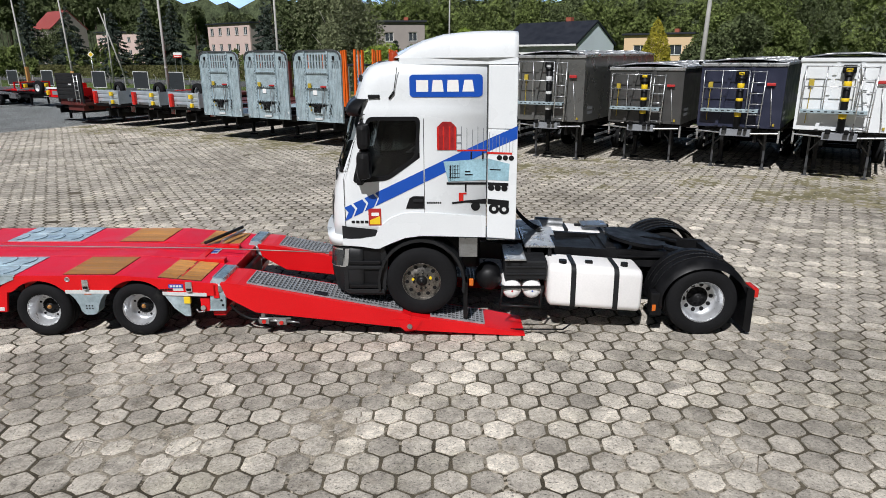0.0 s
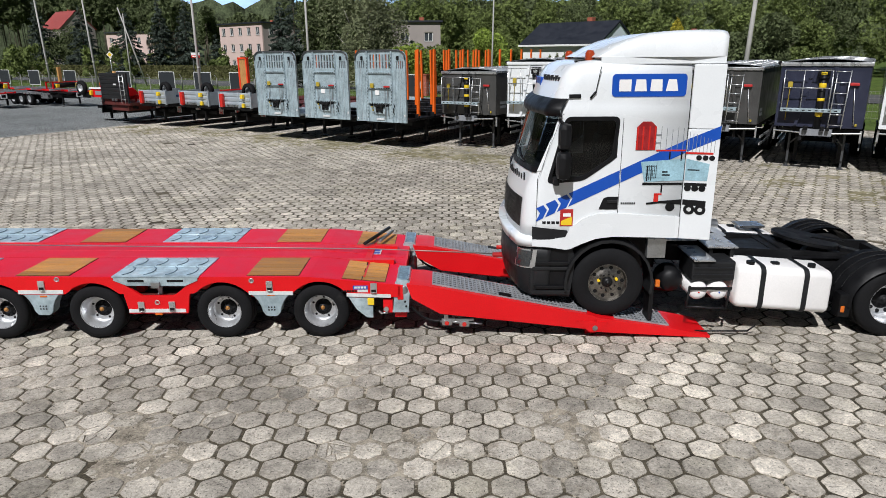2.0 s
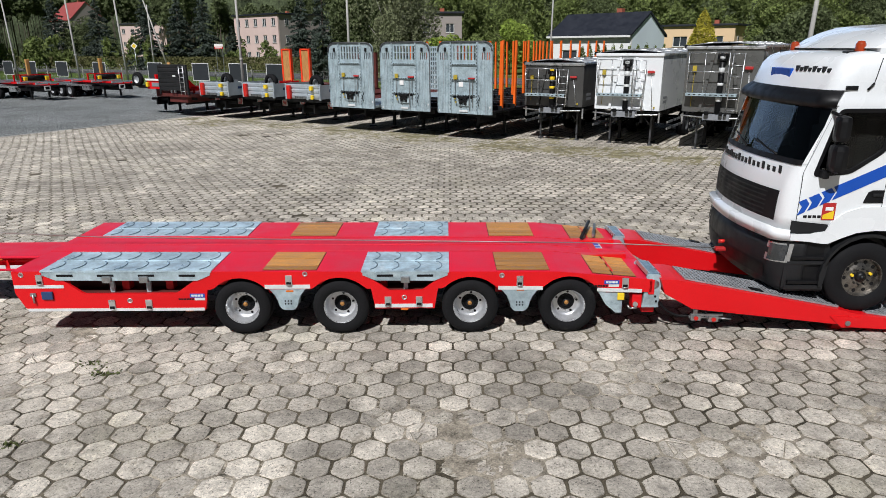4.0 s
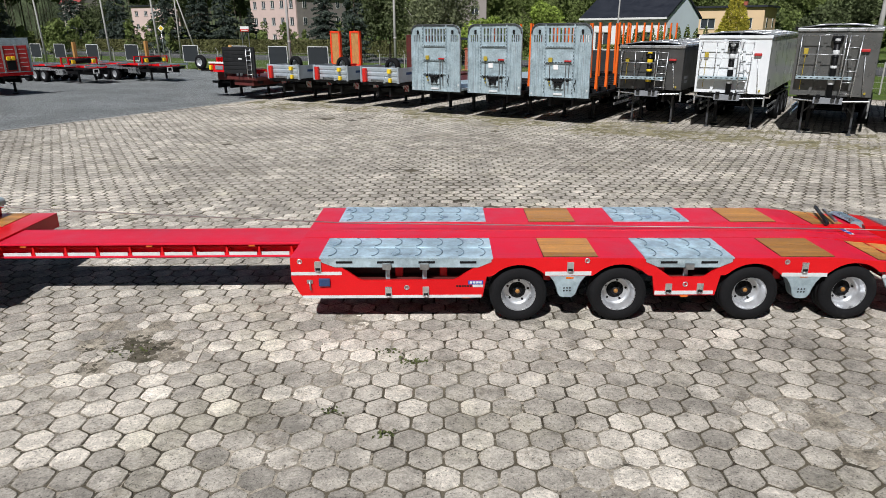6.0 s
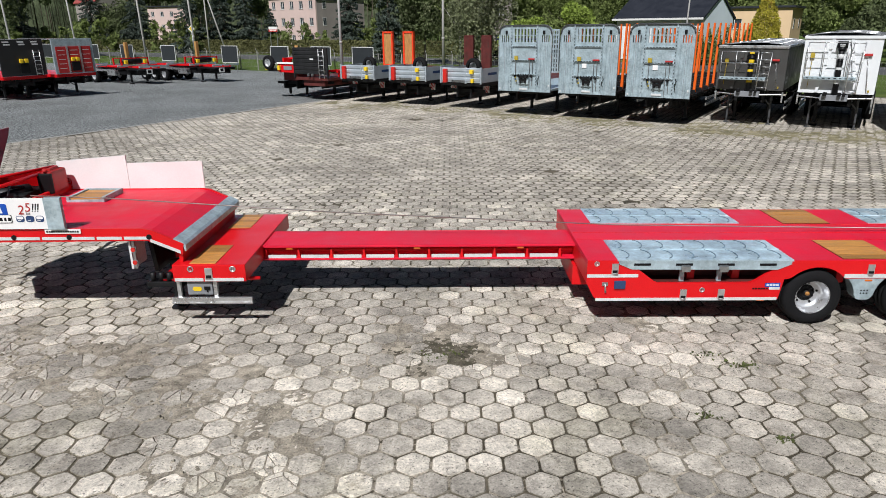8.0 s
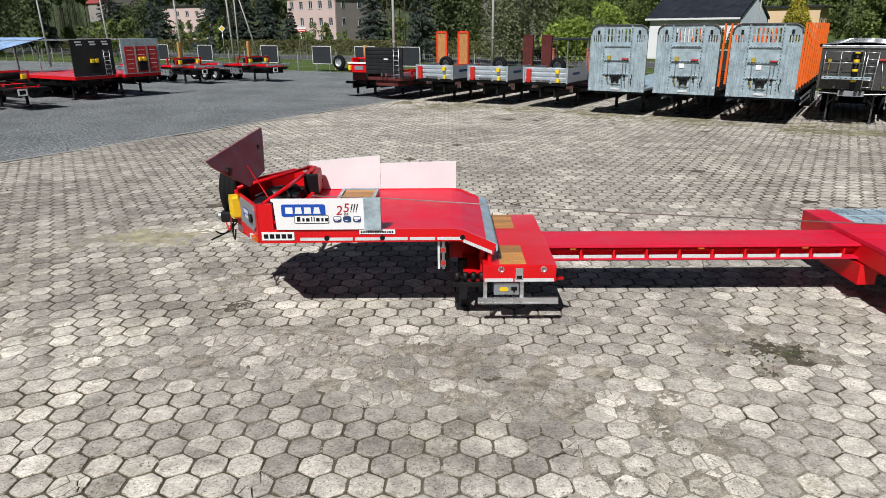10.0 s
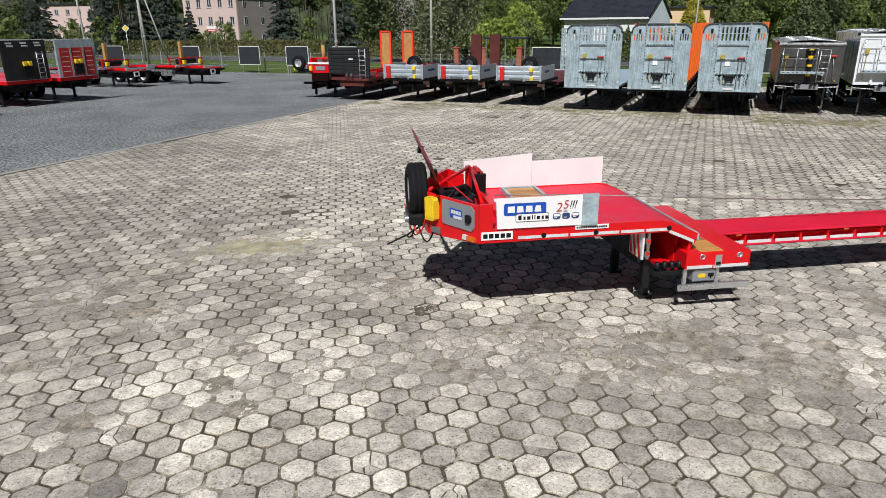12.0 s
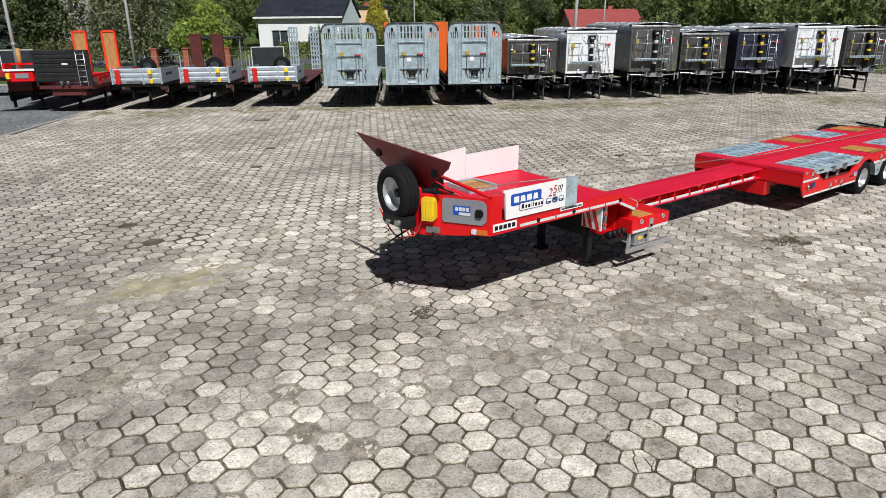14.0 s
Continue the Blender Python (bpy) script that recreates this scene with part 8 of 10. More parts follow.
def skeletal(u, v, label, post=True, long=11.0):
    t = thing("skeletal_trailer", across(u, v), label, "trailer", "trailers on the gravel")
    w = 2.5
    part("spine", Bm().box(0.85, 0.97, 0.0, long, 1.14, 1.28, 0.01).box(1.53, 1.65, 0.0, long, 1.14, 1.28, 0.01), RED, t, "red skeletal spine")
    b = Bm()
    for y in (0.1, 2.8, 5.6, 8.2, long - 0.2):
        b.box(0.0, w, y - 0.06, y + 0.06, 1.22, 1.36, 0.01)
    part("bolster", b, GALV if post else CHASSIS, t, "galvanised cross bolsters" if post else "")
    part("front_frame", Bm().box(0.1, 0.2, 2.4, 2.5, 1.35, 1.88, 0.01).box(2.3, 2.4, 2.4, 2.5, 1.35, 1.88, 0.01).box(0.1, 2.4, 2.4, 2.5, 1.82, 1.88, 0.01).box(0.1, 0.2, 3.4, 3.5, 1.35, 1.88, 0.01).box(2.3, 2.4, 3.4, 3.5, 1.35, 1.88, 0.01).box(0.1, 2.4, 3.4, 3.5, 1.82, 1.88, 0.01), RED, t)
    part("air_tank", Bm().cyl((0.4, 2.95, 1.6), (2.1, 2.95, 1.6), 0.2), CHASSIS, t)
    part("wheel_chock", Bm().box(0.3, 0.55, 2.2, 2.4, 1.45, 1.72, 0.03).box(1.9, 2.15, 2.2, 2.4, 1.45, 1.72, 0.03), YELLOW, t, "yellow wheel chock")
    part("side_rail", Bm().box(0.0, 0.06, 3.2, long, 0.9, 1.05).box(w - 0.06, w, 3.2, long, 0.9, 1.05), ALU, t)
    part("fender", Bm().box(0.0, 0.5, 5.6, 9.4, 1.05, 1.09, 0.01).box(w - 0.5, w, 5.6, 9.4, 1.05, 1.09, 0.01), GREY_BOX, t, "grey mudguards over the wheels")
    part("plate_frame", Bm().box(0.5, 0.95, -0.06, 0.0, 0.78, 0.84).box(0.5, 0.56, -0.06, 0.0, 0.84, 1.05).box(0.89, 0.95, -0.06, 0.0, 0.84, 1.05).box(0.5, 0.95, -0.06, 0.0, 1.05, 1.11), TAPE, t)
    part("coupling_plate", Bm().box(0.3, 2.2, 0.1, 2.3, 1.02, 1.12, 0.02), CHASSIS, t)
    part("side_box", Bm().box(0.02, 0.4, 3.3, 4.3, 0.6, 1.0, 0.02), ALU, t)
    if post:
        part("timber_post", Bm().box(1.12, 1.36, 3.2, 3.42, 1.35, 3.0, 0.02), WOOD_PALE, t, "pale timber post")
    part("axle_box", Bm().box(0.6, 1.9, 5.2, 8.6, 0.62, 1.0, 0.02), CHASSIS, t)
    undercarriage(t, long, 1.1, (6.2, 7.5, 8.8), legs=2.2)
    return t


skeletal(-25.2, -13.2, "red skeletal trailer with yellow chocks on gravel", post=False)
skeletal(-31.0, 2.5, "red skeletal trailer with a pale timber post")
skeletal(-27.7, 6.4, "red skeletal trailer with a pale timber post")


# ---- fence, poles and signs behind the trailers ----
fence = thing("fence", ROW, "grey chain-link fence with concrete posts", "fence")
FV = 21.0
b = Bm()
k = 0
for i in range(-52, 32):
    u = i * 2.6
    p = part("fence_post", Bm().box(u - 0.04, u + 0.04, FV - 0.04, FV + 0.04, -0.09, 1.75).tube([(u, FV, 1.72), (u + 0.05, FV - 0.25, 2.02)], 0.03, 6), CONCRETE, fence)
for i in range(-52, 31):
    u = i * 2.6
    for z in (0.25, 0.6, 0.95, 1.3, 1.65):
        b.tube([(u, FV, z), (u + 2.6, FV, z)], 0.006, 3)
    for j in range(13):
        b.tube([(u + 0.2 * j, FV, 0.0), (u + 0.2 * j, FV, 1.65)], 0.004, 3)
part("fence_mesh", b, POLE, fence)


def panel(u, v=20.0, w=2.45, z0=0.62, z1=2.30):
    t = thing("sign_panel", row(u, v), "dark blank panel in a white frame", "sign", "panels along the fence")
    part("panel_face", Bm().box(0.05, w - 0.05, 0.0, 0.03, z0 + 0.05, z1 - 0.05), PANEL, t)
    part("panel_frame", Bm().box(0.0, w, -0.01, 0.04, z0, z0 + 0.05).box(0.0, w, -0.01, 0.04, z1 - 0.05, z1).box(0.0, 0.05, -0.01, 0.04, z0, z1).box(w - 0.05, w, -0.01, 0.04, z0, z1), FRAME_WHITE, t)
    part("panel_leg", Bm().box(0.3, 0.36, 0.04, 0.10, -0.09, z1 - 0.1).box(w - 0.36, w - 0.3, 0.04, 0.10, -0.09, z1 - 0.1), ALU, t)


for u in (-78.5, -73.6, -68.0, -61.0, -53.3, -43.2, -36.0, -30.6, -25.6, -7.4, 0.8, 8.6):
    panel(u)


def lamp_pole(x, y, h, lean=(0, 0), r=0.13, label="tall grey concrete street pole", arm=0):
    t = thing("street_pole", pose(x, y, -0.09), label, "pole", "poles")
    part("shaft", Bm().cyl((0, 0, 0), (lean[0], lean[1], h), r, r * 0.55, n=12), POLE, t)
    part("pole_band", Bm().cyl((lean[0] * 0.3, lean[1] * 0.3, h * 0.3), (lean[0] * 0.32, lean[1] * 0.32, h * 0.32), r * 0.95, n=12), CONCRETE, t)
    if arm:
        part("lamp_arm", Bm().tube([(lean[0], lean[1], h), (lean[0] + arm, lean[1], h + 0.35)], 0.04, 8).box(lean[0] + arm - 0.1, lean[0] + arm + 0.5, lean[1] - 0.1, lean[1] + 0.1, h + 0.3, h + 0.42, 0.03), STEEL, t)


lamp_pole(-13.4, 57.5, 10.0, (0.0, 0))
lamp_pole(-21.3, 53.5, 9.5)
lamp_pole(-40.35, 75.5, 10.5, (-0.4, 0))
lamp_pole(-46.95, 78.0, 10.0, (-0.33, 0))
lamp_pole(-58.9, 86.0, 10.0, (-0.4, 0))
lamp_pole(-63.2, 80.0, 10.0, (-0.3, 0))
lamp_pole(-45.9, 96.2, 9.5, (0.0, 0), 0.12, "slim grey wooden utility pole")
lamp_pole(-42.0, 92.0, 10.0, (-2.6, 0), 0.12, "leaning wooden strut pole")
lamp_pole(0.6, 40.6, 9.0, (0.15, 0), 0.06, "slim white metal flag pole")
lamp_pole(15.3, 39.8, 9.5, (0.35, 0), 0.17)
lamp_pole(45.0, 62.0, 10.0, (0.3, 0), 0.13)
sign = thing("road_sign", pose(-46.9, 92.9, -0.09), "yellow diamond priority road sign on a post", "sign")
part("sign_post", Bm().cyl((0, 0, 0), (0, 0, 4.0), 0.04), ALU, sign)
part("sign_face", Bm().prism([(0, -0.44), (0.44, 0), (0, 0.44), (-0.44, 0)], "y", -0.05, -0.02), FRAME_WHITE, sign).location = (0, 0, 4.1)
part("sign_field", Bm().prism([(0, -0.30), (0.30, 0), (0, 0.30), (-0.30, 0)], "y", -0.07, -0.05), YELLOW, sign).location = (0, 0, 4.1)
bill = thing("billboard", pose(-37.5, 98.9, -0.09, 0, 0, -10), "small white billboard with a red band", "sign")
part("board", Bm().box(-0.6, 0.7, -0.1, 0, 3.6, 4.3), FRAME_WHITE, bill)
part("band", Bm().box(-0.6, 0.7, -0.13, -0.1, 3.6, 3.92), LAMP_RED, bill)
part("print", Bm().box(-0.45, 0.55, -0.15, -0.13, 3.7, 3.82), FRAME_WHITE, bill)
part("post", Bm().box(-0.5, -0.42, 0, 0.08, 0, 4.2).box(0.5, 0.58, 0, 0.08, 0, 4.2), STEEL, bill)
for u, v in ((-18.4, 31.5), (-15.6, 31.5), (-12.0, 31.8)):
    gp = thing("gate_post", row(u, v, -0.09), "red brick gate post with a flat cap", "post", "gate posts")
    part("shaft", Bm().box(-0.25, 0.25, -0.25, 0.25, 0, 1.9, 0.01), BRICK, gp)
    part("cap", Bm().box(-0.32, 0.32, -0.32, 0.32, 1.9, 2.02, 0.02), BRICK, gp)
shelter = thing("bus_shelter", row(-12.2, 23.6, -0.06), "bus shelter with glass walls and dark roof", "shelter")
part("roof", Bm().box(-0.2, 3.6, -0.9, 1.0, 2.9, 3.05, 0.03), ROOF_DARK, shelter)
for x in (0.0, 1.7, 3.4):
    part("post", Bm().box(x - 0.04, x + 0.04, 0.85, 0.93, 0, 2.9), ALU, shelter)
    part("post", Bm().box(x - 0.04, x + 0.04, -0.8, -0.72, 0, 2.9), ALU, shelter)
part("bench", Bm().box(0.3, 3.1, 0.4, 0.8, 0.42, 0.48, 0.01), WOOD_PALE, shelter)
# solar shade roofs at the edge of the gravel
for u in (-34.0, -42.5):
    sr = thing("solar_canopy", row(u, -10.5), "tilted blue solar panel canopy on metal legs", "canopy", "solar canopies")
    part("panel_sheet", Bm().raw([(-6, 0, 2.5), (0, 0, 2.5), (0, 4.2, 3.5), (-6, 4.2, 3.5), (-6, 0, 2.44), (0, 0, 2.44), (0, 4.2, 3.44), (-6, 4.2, 3.44)], [(0, 1, 2, 3), (7, 6, 5, 4), (0, 4, 5, 1), (1, 5, 6, 2), (2, 6, 7, 3), (3, 7, 4, 0)]), SOLAR, sr)
    for x in (-5.8, -3.0, -0.2):
        part("leg", Bm().tube([(x, 0.5, 0), (x, 0.5, 2.55)], 0.05, 6).tube([(x, 3.7, 0), (x, 3.7, 3.3)], 0.05, 6), ALU, sr)


# ---- cars on the road ----
def car(m, paint, label, van=False):
    t = thing("car", m, label, "car", "cars on the road")
    L, W = 4.4, 1.75
    h = 1.9 if van else 1.45
    prof = [(0, 0.35), (0.05, 0.75), (1.0, 0.92), (1.65, h), (3.5, h), (4.2, 0.95), (L, 0.85), (L, 0.35)] if not van else [(0, 0.35), (0.05, 0.9), (0.8, 1.1), (1.4, h), (L - 0.1, h), (L, 0.4)]
    part("body", Bm().prism(prof, "y", -W / 2, W / 2), paint, t)
    for s in (-1, 1):
        part("window", Bm().prism([(1.35, 0.95), (1.78, h - 0.1), (3.35, h - 0.1), (3.85, 0.98)], "y", s * W / 2, s * (W / 2 + 0.01)), GLASS_DARK, t)
        for x in (0.85, 3.5):
            b = Bm().lathe([(0, s * 0.01), (0.17, s * 0.01), (0.19, 0), (0.31, s * 0.0), (0.32, s * -0.2)], (x, s * W / 2, 0.32), n=20)
            w = part("wheel", b, RIM, t)
            part("tyre", Bm().lathe([(0.19, s * 0.012), (0.28, s * 0.014), (0.32, s * -0.03), (0.32, s * -0.2)], (x, s * W / 2, 0.32), n=20), RUBBER, w)


car(row(-24.5, 43.0, -0.05, 0), CAR_DARK, "dark blue hatchback car on the road")


# ---- houses ----
def house(name, m, w, d, h, wall_m, label, floors, cols, roof="flat", ridge=2.4, gable_m=None, roof_m=ROOF_DARK, side_cols=2, win=(1.0, 1.2), rise=0.9):
    t = thing(name, m, label, "house")
    th = 0.3
    # front wall with real openings, other walls plain
    step = w / cols
    zz = [(rise + f * (h / floors), rise + f * (h / floors) + win[1]) for f in range(floors)]
    b = Bm()
    xs = [0.0]
    for c in range(cols):
        xs += [step * (c + 0.5) - win[0] / 2, step * (c + 0.5) + win[0] / 2]
    xs.append(w)
    for i, (xa, xb) in enumerate(zip(xs, xs[1:])):
        if i % 2 == 0:
            b.box(xa, xb, 0, th, 0, h)
        else:
            z = 0.0
            for za, zb in zz:
                b.box(xa, xb, 0, th, z, za)
                z = zb
            b.box(xa, xb, 0, th, z, h)
    part("wall", b, wall_m, t)
    part("wall", Bm().box(0, th, th, d, 0, h).box(0, w, d - th, d, 0, h).box(w - th, w, th, d - th, 0, h), gable_m or wall_m, t)
    for c in range(cols):
        for za, zb in zz:
            xa = step * (c + 0.5) - win[0] / 2
            fr = part("window", Bm().box(xa, xa + 0.08, 0.08, 0.16, za, zb).box(xa + win[0] - 0.08, xa + win[0], 0.08, 0.16, za, zb).box(xa, xa + win[0], 0.08, 0.16, za, za + 0.08).box(xa, xa + win[0], 0.08, 0.16, zb - 0.08, zb).box(xa + win[0] / 2 - 0.04, xa + win[0] / 2 + 0.04, 0.08, 0.16, za, zb), FRAME_WHITE, t)
            part("pane", Bm().box(xa, xa + win[0], 0.16, 0.19, za, zb), WINDOW, fr)
            part("sill", Bm().box(xa - 0.1, xa + win[0] + 0.1, -0.08, 0.08, za - 0.06, za), CONCRETE, fr)
    for c in range(side_cols):
        for za, zb in zz:
            ya = d / side_cols * (c + 0.5) - 0.5
            fr = part("window", Bm().box(w, w + 0.04, ya, ya + 1.0, za, zb), FRAME_WHITE, t)
            part("pane", Bm().box(w + 0.04, w + 0.05, ya + 0.08, ya + 0.46, za + 0.08, zb - 0.08).box(w + 0.04, w + 0.05, ya + 0.54, ya + 0.92, za + 0.08, zb - 0.08), WINDOW, fr)
    if roof == "flat":
        part("roof", Bm().box(-0.35, w + 0.35, -0.35, d + 0.35, h, h + 0.30, 0.03), roof_m, t)
    elif roof == "gable_x":
        o = 0.4
        part("roof", Bm().prism([(-o, h - 0.15), (d / 2, h + ridge), (d + o, h - 0.15), (d + o, h + 0.1), (d / 2, h + ridge + 0.25), (-o, h + 0.1)], "x", -o, w + 0.15), roof_m, t)
        part("gable", Bm().prism([(0, h), (d, h), (d / 2, h + ridge)], "x", w - th, w).prism([(0, h), (d, h), (d / 2, h + ridge)], "x", 0, th), gable_m or wall_m, t)
    part("chimney", Bm().box(w * 0.6, w * 0.6 + 0.7, d * 0.5, d * 0.5 + 0.7, h, h + (1.0 if roof == "flat" else ridge + 0.7)), BRICK, t)
    return t


# white house with a dark gabled roof: front eave faces the yard
wh = house("house", pose(8.12, 86.23, 0, 0, 0, -45), 11.0, 8.0, 4.65, RENDER_WHITE, "white rendered house with a dark steep roof", 1, 2, roof="gable_x", ridge=2.5, gable_m=RENDER_BLUE, win=(2.2, 2.6), rise=0.5, side_cols=0)
part("gutter", Bm().box(-0.4, 11.15, -0.52, -0.40, 4.50, 4.72, 0.01), FRAME_WHITE, wh, "white gutter board along the eave")
part("skylight", Bm().raw([(2.0, 1.0, 5.38), (2.9, 1.0, 5.38), (2.9, 1.8, 5.92), (2.0, 1.8, 5.92)], [(0, 1, 2, 3)]), WINDOW, wh)
house("house", pose(29.85, 110.1, 0, 0, 0, -35), 10.7, 10.0, 6.3, RENDER_ORANGE, "apricot rendered house with a flat dark roof", 1, 2, win=(2.2, 1.5), rise=3.3, side_cols=2)
house("apartment_house", pose(-52.25, 157.67, 0, 0, 0, -40), 16.0, 14.0, 10.3, PINK, "pale pink three-storey apartment house with flat roof", 3, 5, gable_m=RENDER_GREY, win=(1.3, 1.6), side_cols=3, rise=1.1)
house("apartment_house", pose(-91.0, 184.6, 0, 0, 0, -18), 15.0, 12.0, 9.6, PINK, "pale pink three-storey house behind the spruces", 3, 5, gable_m=RENDER_GREY, side_cols=2)
house("house", pose(-9.9, 113.0, 0, 0, 0, 6), 7.8, 8.0, 8.7, RENDER_GREY, "grey two-storey house with a flat roof", 2, 2, win=(1.4, 1.4), side_cols=2, rise=1.4)
house("house", pose(-130.7, 224.7, 0, 0, 0, -35), 12.0, 11.0, 12.2, RENDER_GREY, "grey house with a red gabled roof", 2, 4, roof="gable_x", ridge=5.4, gable_m=RENDER_GREY, roof_m=ROOF_RED, side_cols=2)
house("house", pose(51.5, 72.8, 0, 0, 0, -30), 11.0, 9.0, 2.4, RENDER_GREY, "low building with a red sheet roof", 1, 3, roof="gable_x", ridge=2.9, roof_m=ROOF_RED, side_cols=0)


# ---- trees and hedges ----
def leaves(rng, centres, size, spread_z=0.7, fold=0.25):
    """Small folded leaf clumps, one at each centre."""
    n = len(centres)
    c = np.asarray(centres, float)
    a = rng.normal(size=(n, 3))
    a /= np.linalg.norm(a, axis=1)[:, None]
    d = rng.normal(size=(n, 3))
    d[:, 2] *= spread_z
    e = np.cross(a, d)
    e /= np.linalg.norm(e, axis=1)[:, None] + 1e-9
    s = size * rng.uniform(0.55, 1.3, (n, 1))
    a, e = a * s, e * s * 0.7
    nrm = np.cross(a, e) / s * fold
    v = np.stack([c - a, c - e + nrm, c + a, c + e + nrm], 1).reshape(-1, 3)
    return v


def leaf_mesh(name, v, material, parent):
    me = bpy.data.meshes.new(name)
    n = len(v) // 4
    me.vertices.add(len(v))
    me.vertices.foreach_set("co", np.asarray(v, np.float32).ravel())
    me.loops.add(n * 4)
    me.loops.foreach_set("vertex_index", np.arange(n * 4, dtype=np.int32))
    me.polygons.add(n)
    me.polygons.foreach_set("loop_start", np.arange(n, dtype=np.int32) * 4)
    me.polygons.foreach_set("use_smooth", np.zeros(n, bool))
    me.update(calc_edges=True)
    me.materials.append(material)
    ob = new(name, me)
    if parent is not None:
        ob.parent = parent
    return ob


RNG = np.random.default_rng(7)


def conifer_points(rng, h, r, n, base=0.4, tiers=16):
    """Points along drooping boughs set in whorls."""
    bz, ba, br = [], [], []
    k = max(9, int(h / 0.62))
    for i in range(k):
        f = (i + 0.3) / k
        for j in range(6 + int(5 * (1 - f))):
            bz.append(base + (h - base) * min(0.985, f + rng.normal() * 0.012))
            ba.append(rng.uniform(0, 2 * np.pi))
            br.append(r * (1 - f) ** 0.88 * rng.uniform(0.72, 1.12) + 0.12)
    bz, ba, br = np.array(bz), np.array(ba), np.array(br)
    i = rng.choice(len(bz), n, p=br ** 1.25 / (br ** 1.25).sum())
    q = rng.uniform(0.02, 1, n) ** 0.62
    R = br[i]
    side = rng.normal(size=n) * (0.05 + 0.15 * R * np.clip(1.15 - q, 0.1, 1) * (0.3 + q))
    x = R * q * np.cos(ba[i]) - side * np.sin(ba[i])
    y = R * q * np.sin(ba[i]) + side * np.cos(ba[i])
    z = bz[i] + 0.10 * R - 0.52 * R * q + 0.20 * R * q * q - np.abs(rng.normal(size=n)) * 0.07
    return np.stack([x, y, np.clip(z, 0.1, h)], 1)


def cone_points(rng, h, r, n):
    """Points in the dense lumpy shell of a clipped-looking cone."""
    t = 1 - np.sqrt(rng.uniform(0, 1, n))
    a = rng.uniform(0, 2 * np.pi, n)
    lump = 1 + 0.16 * np.sin(5 * a + 9 * t) * np.sin(17 * t + 2 * a)
    q = r * np.minimum(1.0, (0.55 + 3 * t)) * (1 - t) ** 0.75 * lump * rng.uniform(0.78, 1.05, n)
    return np.stack([q * np.cos(a), q * np.sin(a), 0.15 + (h - 0.15) * t], 1)


def broad_points(rng, h, r, n, trunk=0.25, lobes=12, weep=0.0):
    """Points in an uneven crown of several lobes."""
    cs, rs = [], []
    for i in range(lobes):
        a, q = rng.uniform(0, 2 * np.pi), rng.uniform(0.0, 0.75) ** 0.7
        zz = rng.uniform(trunk + 0.12, 0.9)
        w = 1 - abs(zz - 0.55) * 0.9
        cs.append((r * q * w * math.cos(a), r * q * w * math.sin(a), h * zz))
        rs.append(r * rng.uniform(0.28, 0.5))
    cs.append((0, 0, h * 0.82))
    rs.append(r * 0.4)
    cs, rs = np.array(cs), np.array(rs)
    i = rng.integers(0, len(cs), n)
    d = rng.normal(size=(n, 3))
    d /= np.linalg.norm(d, axis=1)[:, None]
    p = cs[i] + d * (rs[i] * rng.uniform(0.55, 1.05, n) ** 0.5)[:, None] * np.array([1, 1, 1.1])
    if weep:
        p[:, 2] -= weep * rng.uniform(0, 1, n) ** 2 * (np.hypot(p[:, 0], p[:, 1]) / r) * h * 0.5
    p[:, 2] = np.clip(p[:, 2], h * 0.06, None)
    return p


def tree(x, y, h, r, n, material, size, kind="broad", label="", category="tree", bark=BARK, weep=0.0, group="trees"):
    t = thing("conifer_tree" if kind != "broad" else "tree", pose(x, y, -0.09), label, category, group)
    b = Bm()
    top = h * (0.95 if kind != "broad" else 0.7)
    b.cyl((0, 0, 0), (0.1, 0.05, top), 0.02 * h * 0.6 + 0.05, 0.02, n=8)
    for i in range(9 if kind == "broad" else 0):
        a = RNG.uniform(0, 6.28)
        z = h * RNG.uniform(0.25, 0.6)
        b.cyl((0, 0, z), (0.55 * r * math.cos(a), 0.55 * r * math.sin(a), z + 0.2 * h), 0.006 * h, 0.01, n=5)
    part("trunk", b, bark, t)
    pts = conifer_points(RNG, h, r, n, base=0.05 * h) if kind == "conifer" else cone_points(RNG, h, r, n) if kind == "cone" else broad_points(RNG, h, r, n, weep=weep)
    leaf_mesh("crown", leaves(RNG, pts, size), material, t)
    return t


for x, y, h, r in ((-89.0, 150.5, 16.0, 5.0), (-75.6, 142.3, 14.0, 4.7), (-59.0, 125.5, 12.4, 4.4), (-54.6, 130.0, 14.2, 3.6), (-50.8, 132.5, 14.2, 4.4), (-48.5, 142.5, 8.2, 2.7), (-107.0, 152.0, 16.0, 5.2), (-99.0, 141.0, 13.0, 4.6), (-29.0, 116.5, 12.5, 3.8)):
    tree(x, y, h, r, 11000, LEAF_DARK, 0.23, "conifer", "blue-green spruce tree behind the road")
for x, y in ((-86.5, 153.0), (-80.5, 152.0)):
    tree(x, y, 9.6, 4.6, 6000, LEAF_PINE, 0.26, "broad", "dark green tree before the red-roofed house", weep=0.4)
tree(-20.0, 84.0, 12.0, 2.6, 7000, LEAF_DARK, 0.2, "conifer", "dark green spruce tree beside the birches")
tree(-15.5, 80.0, 11.0, 4.2, 9000, LEAF_PINE, 0.2, "broad", "dense dark green tree behind the road", weep=0.5)
tree(-11.5, 74.5, 12.5, 4.2, 13000, LEAF_BIRCH, 0.165, "broad", "weeping birch with hanging grey-green twigs", bark=BARK_WHITE, weep=1.1)
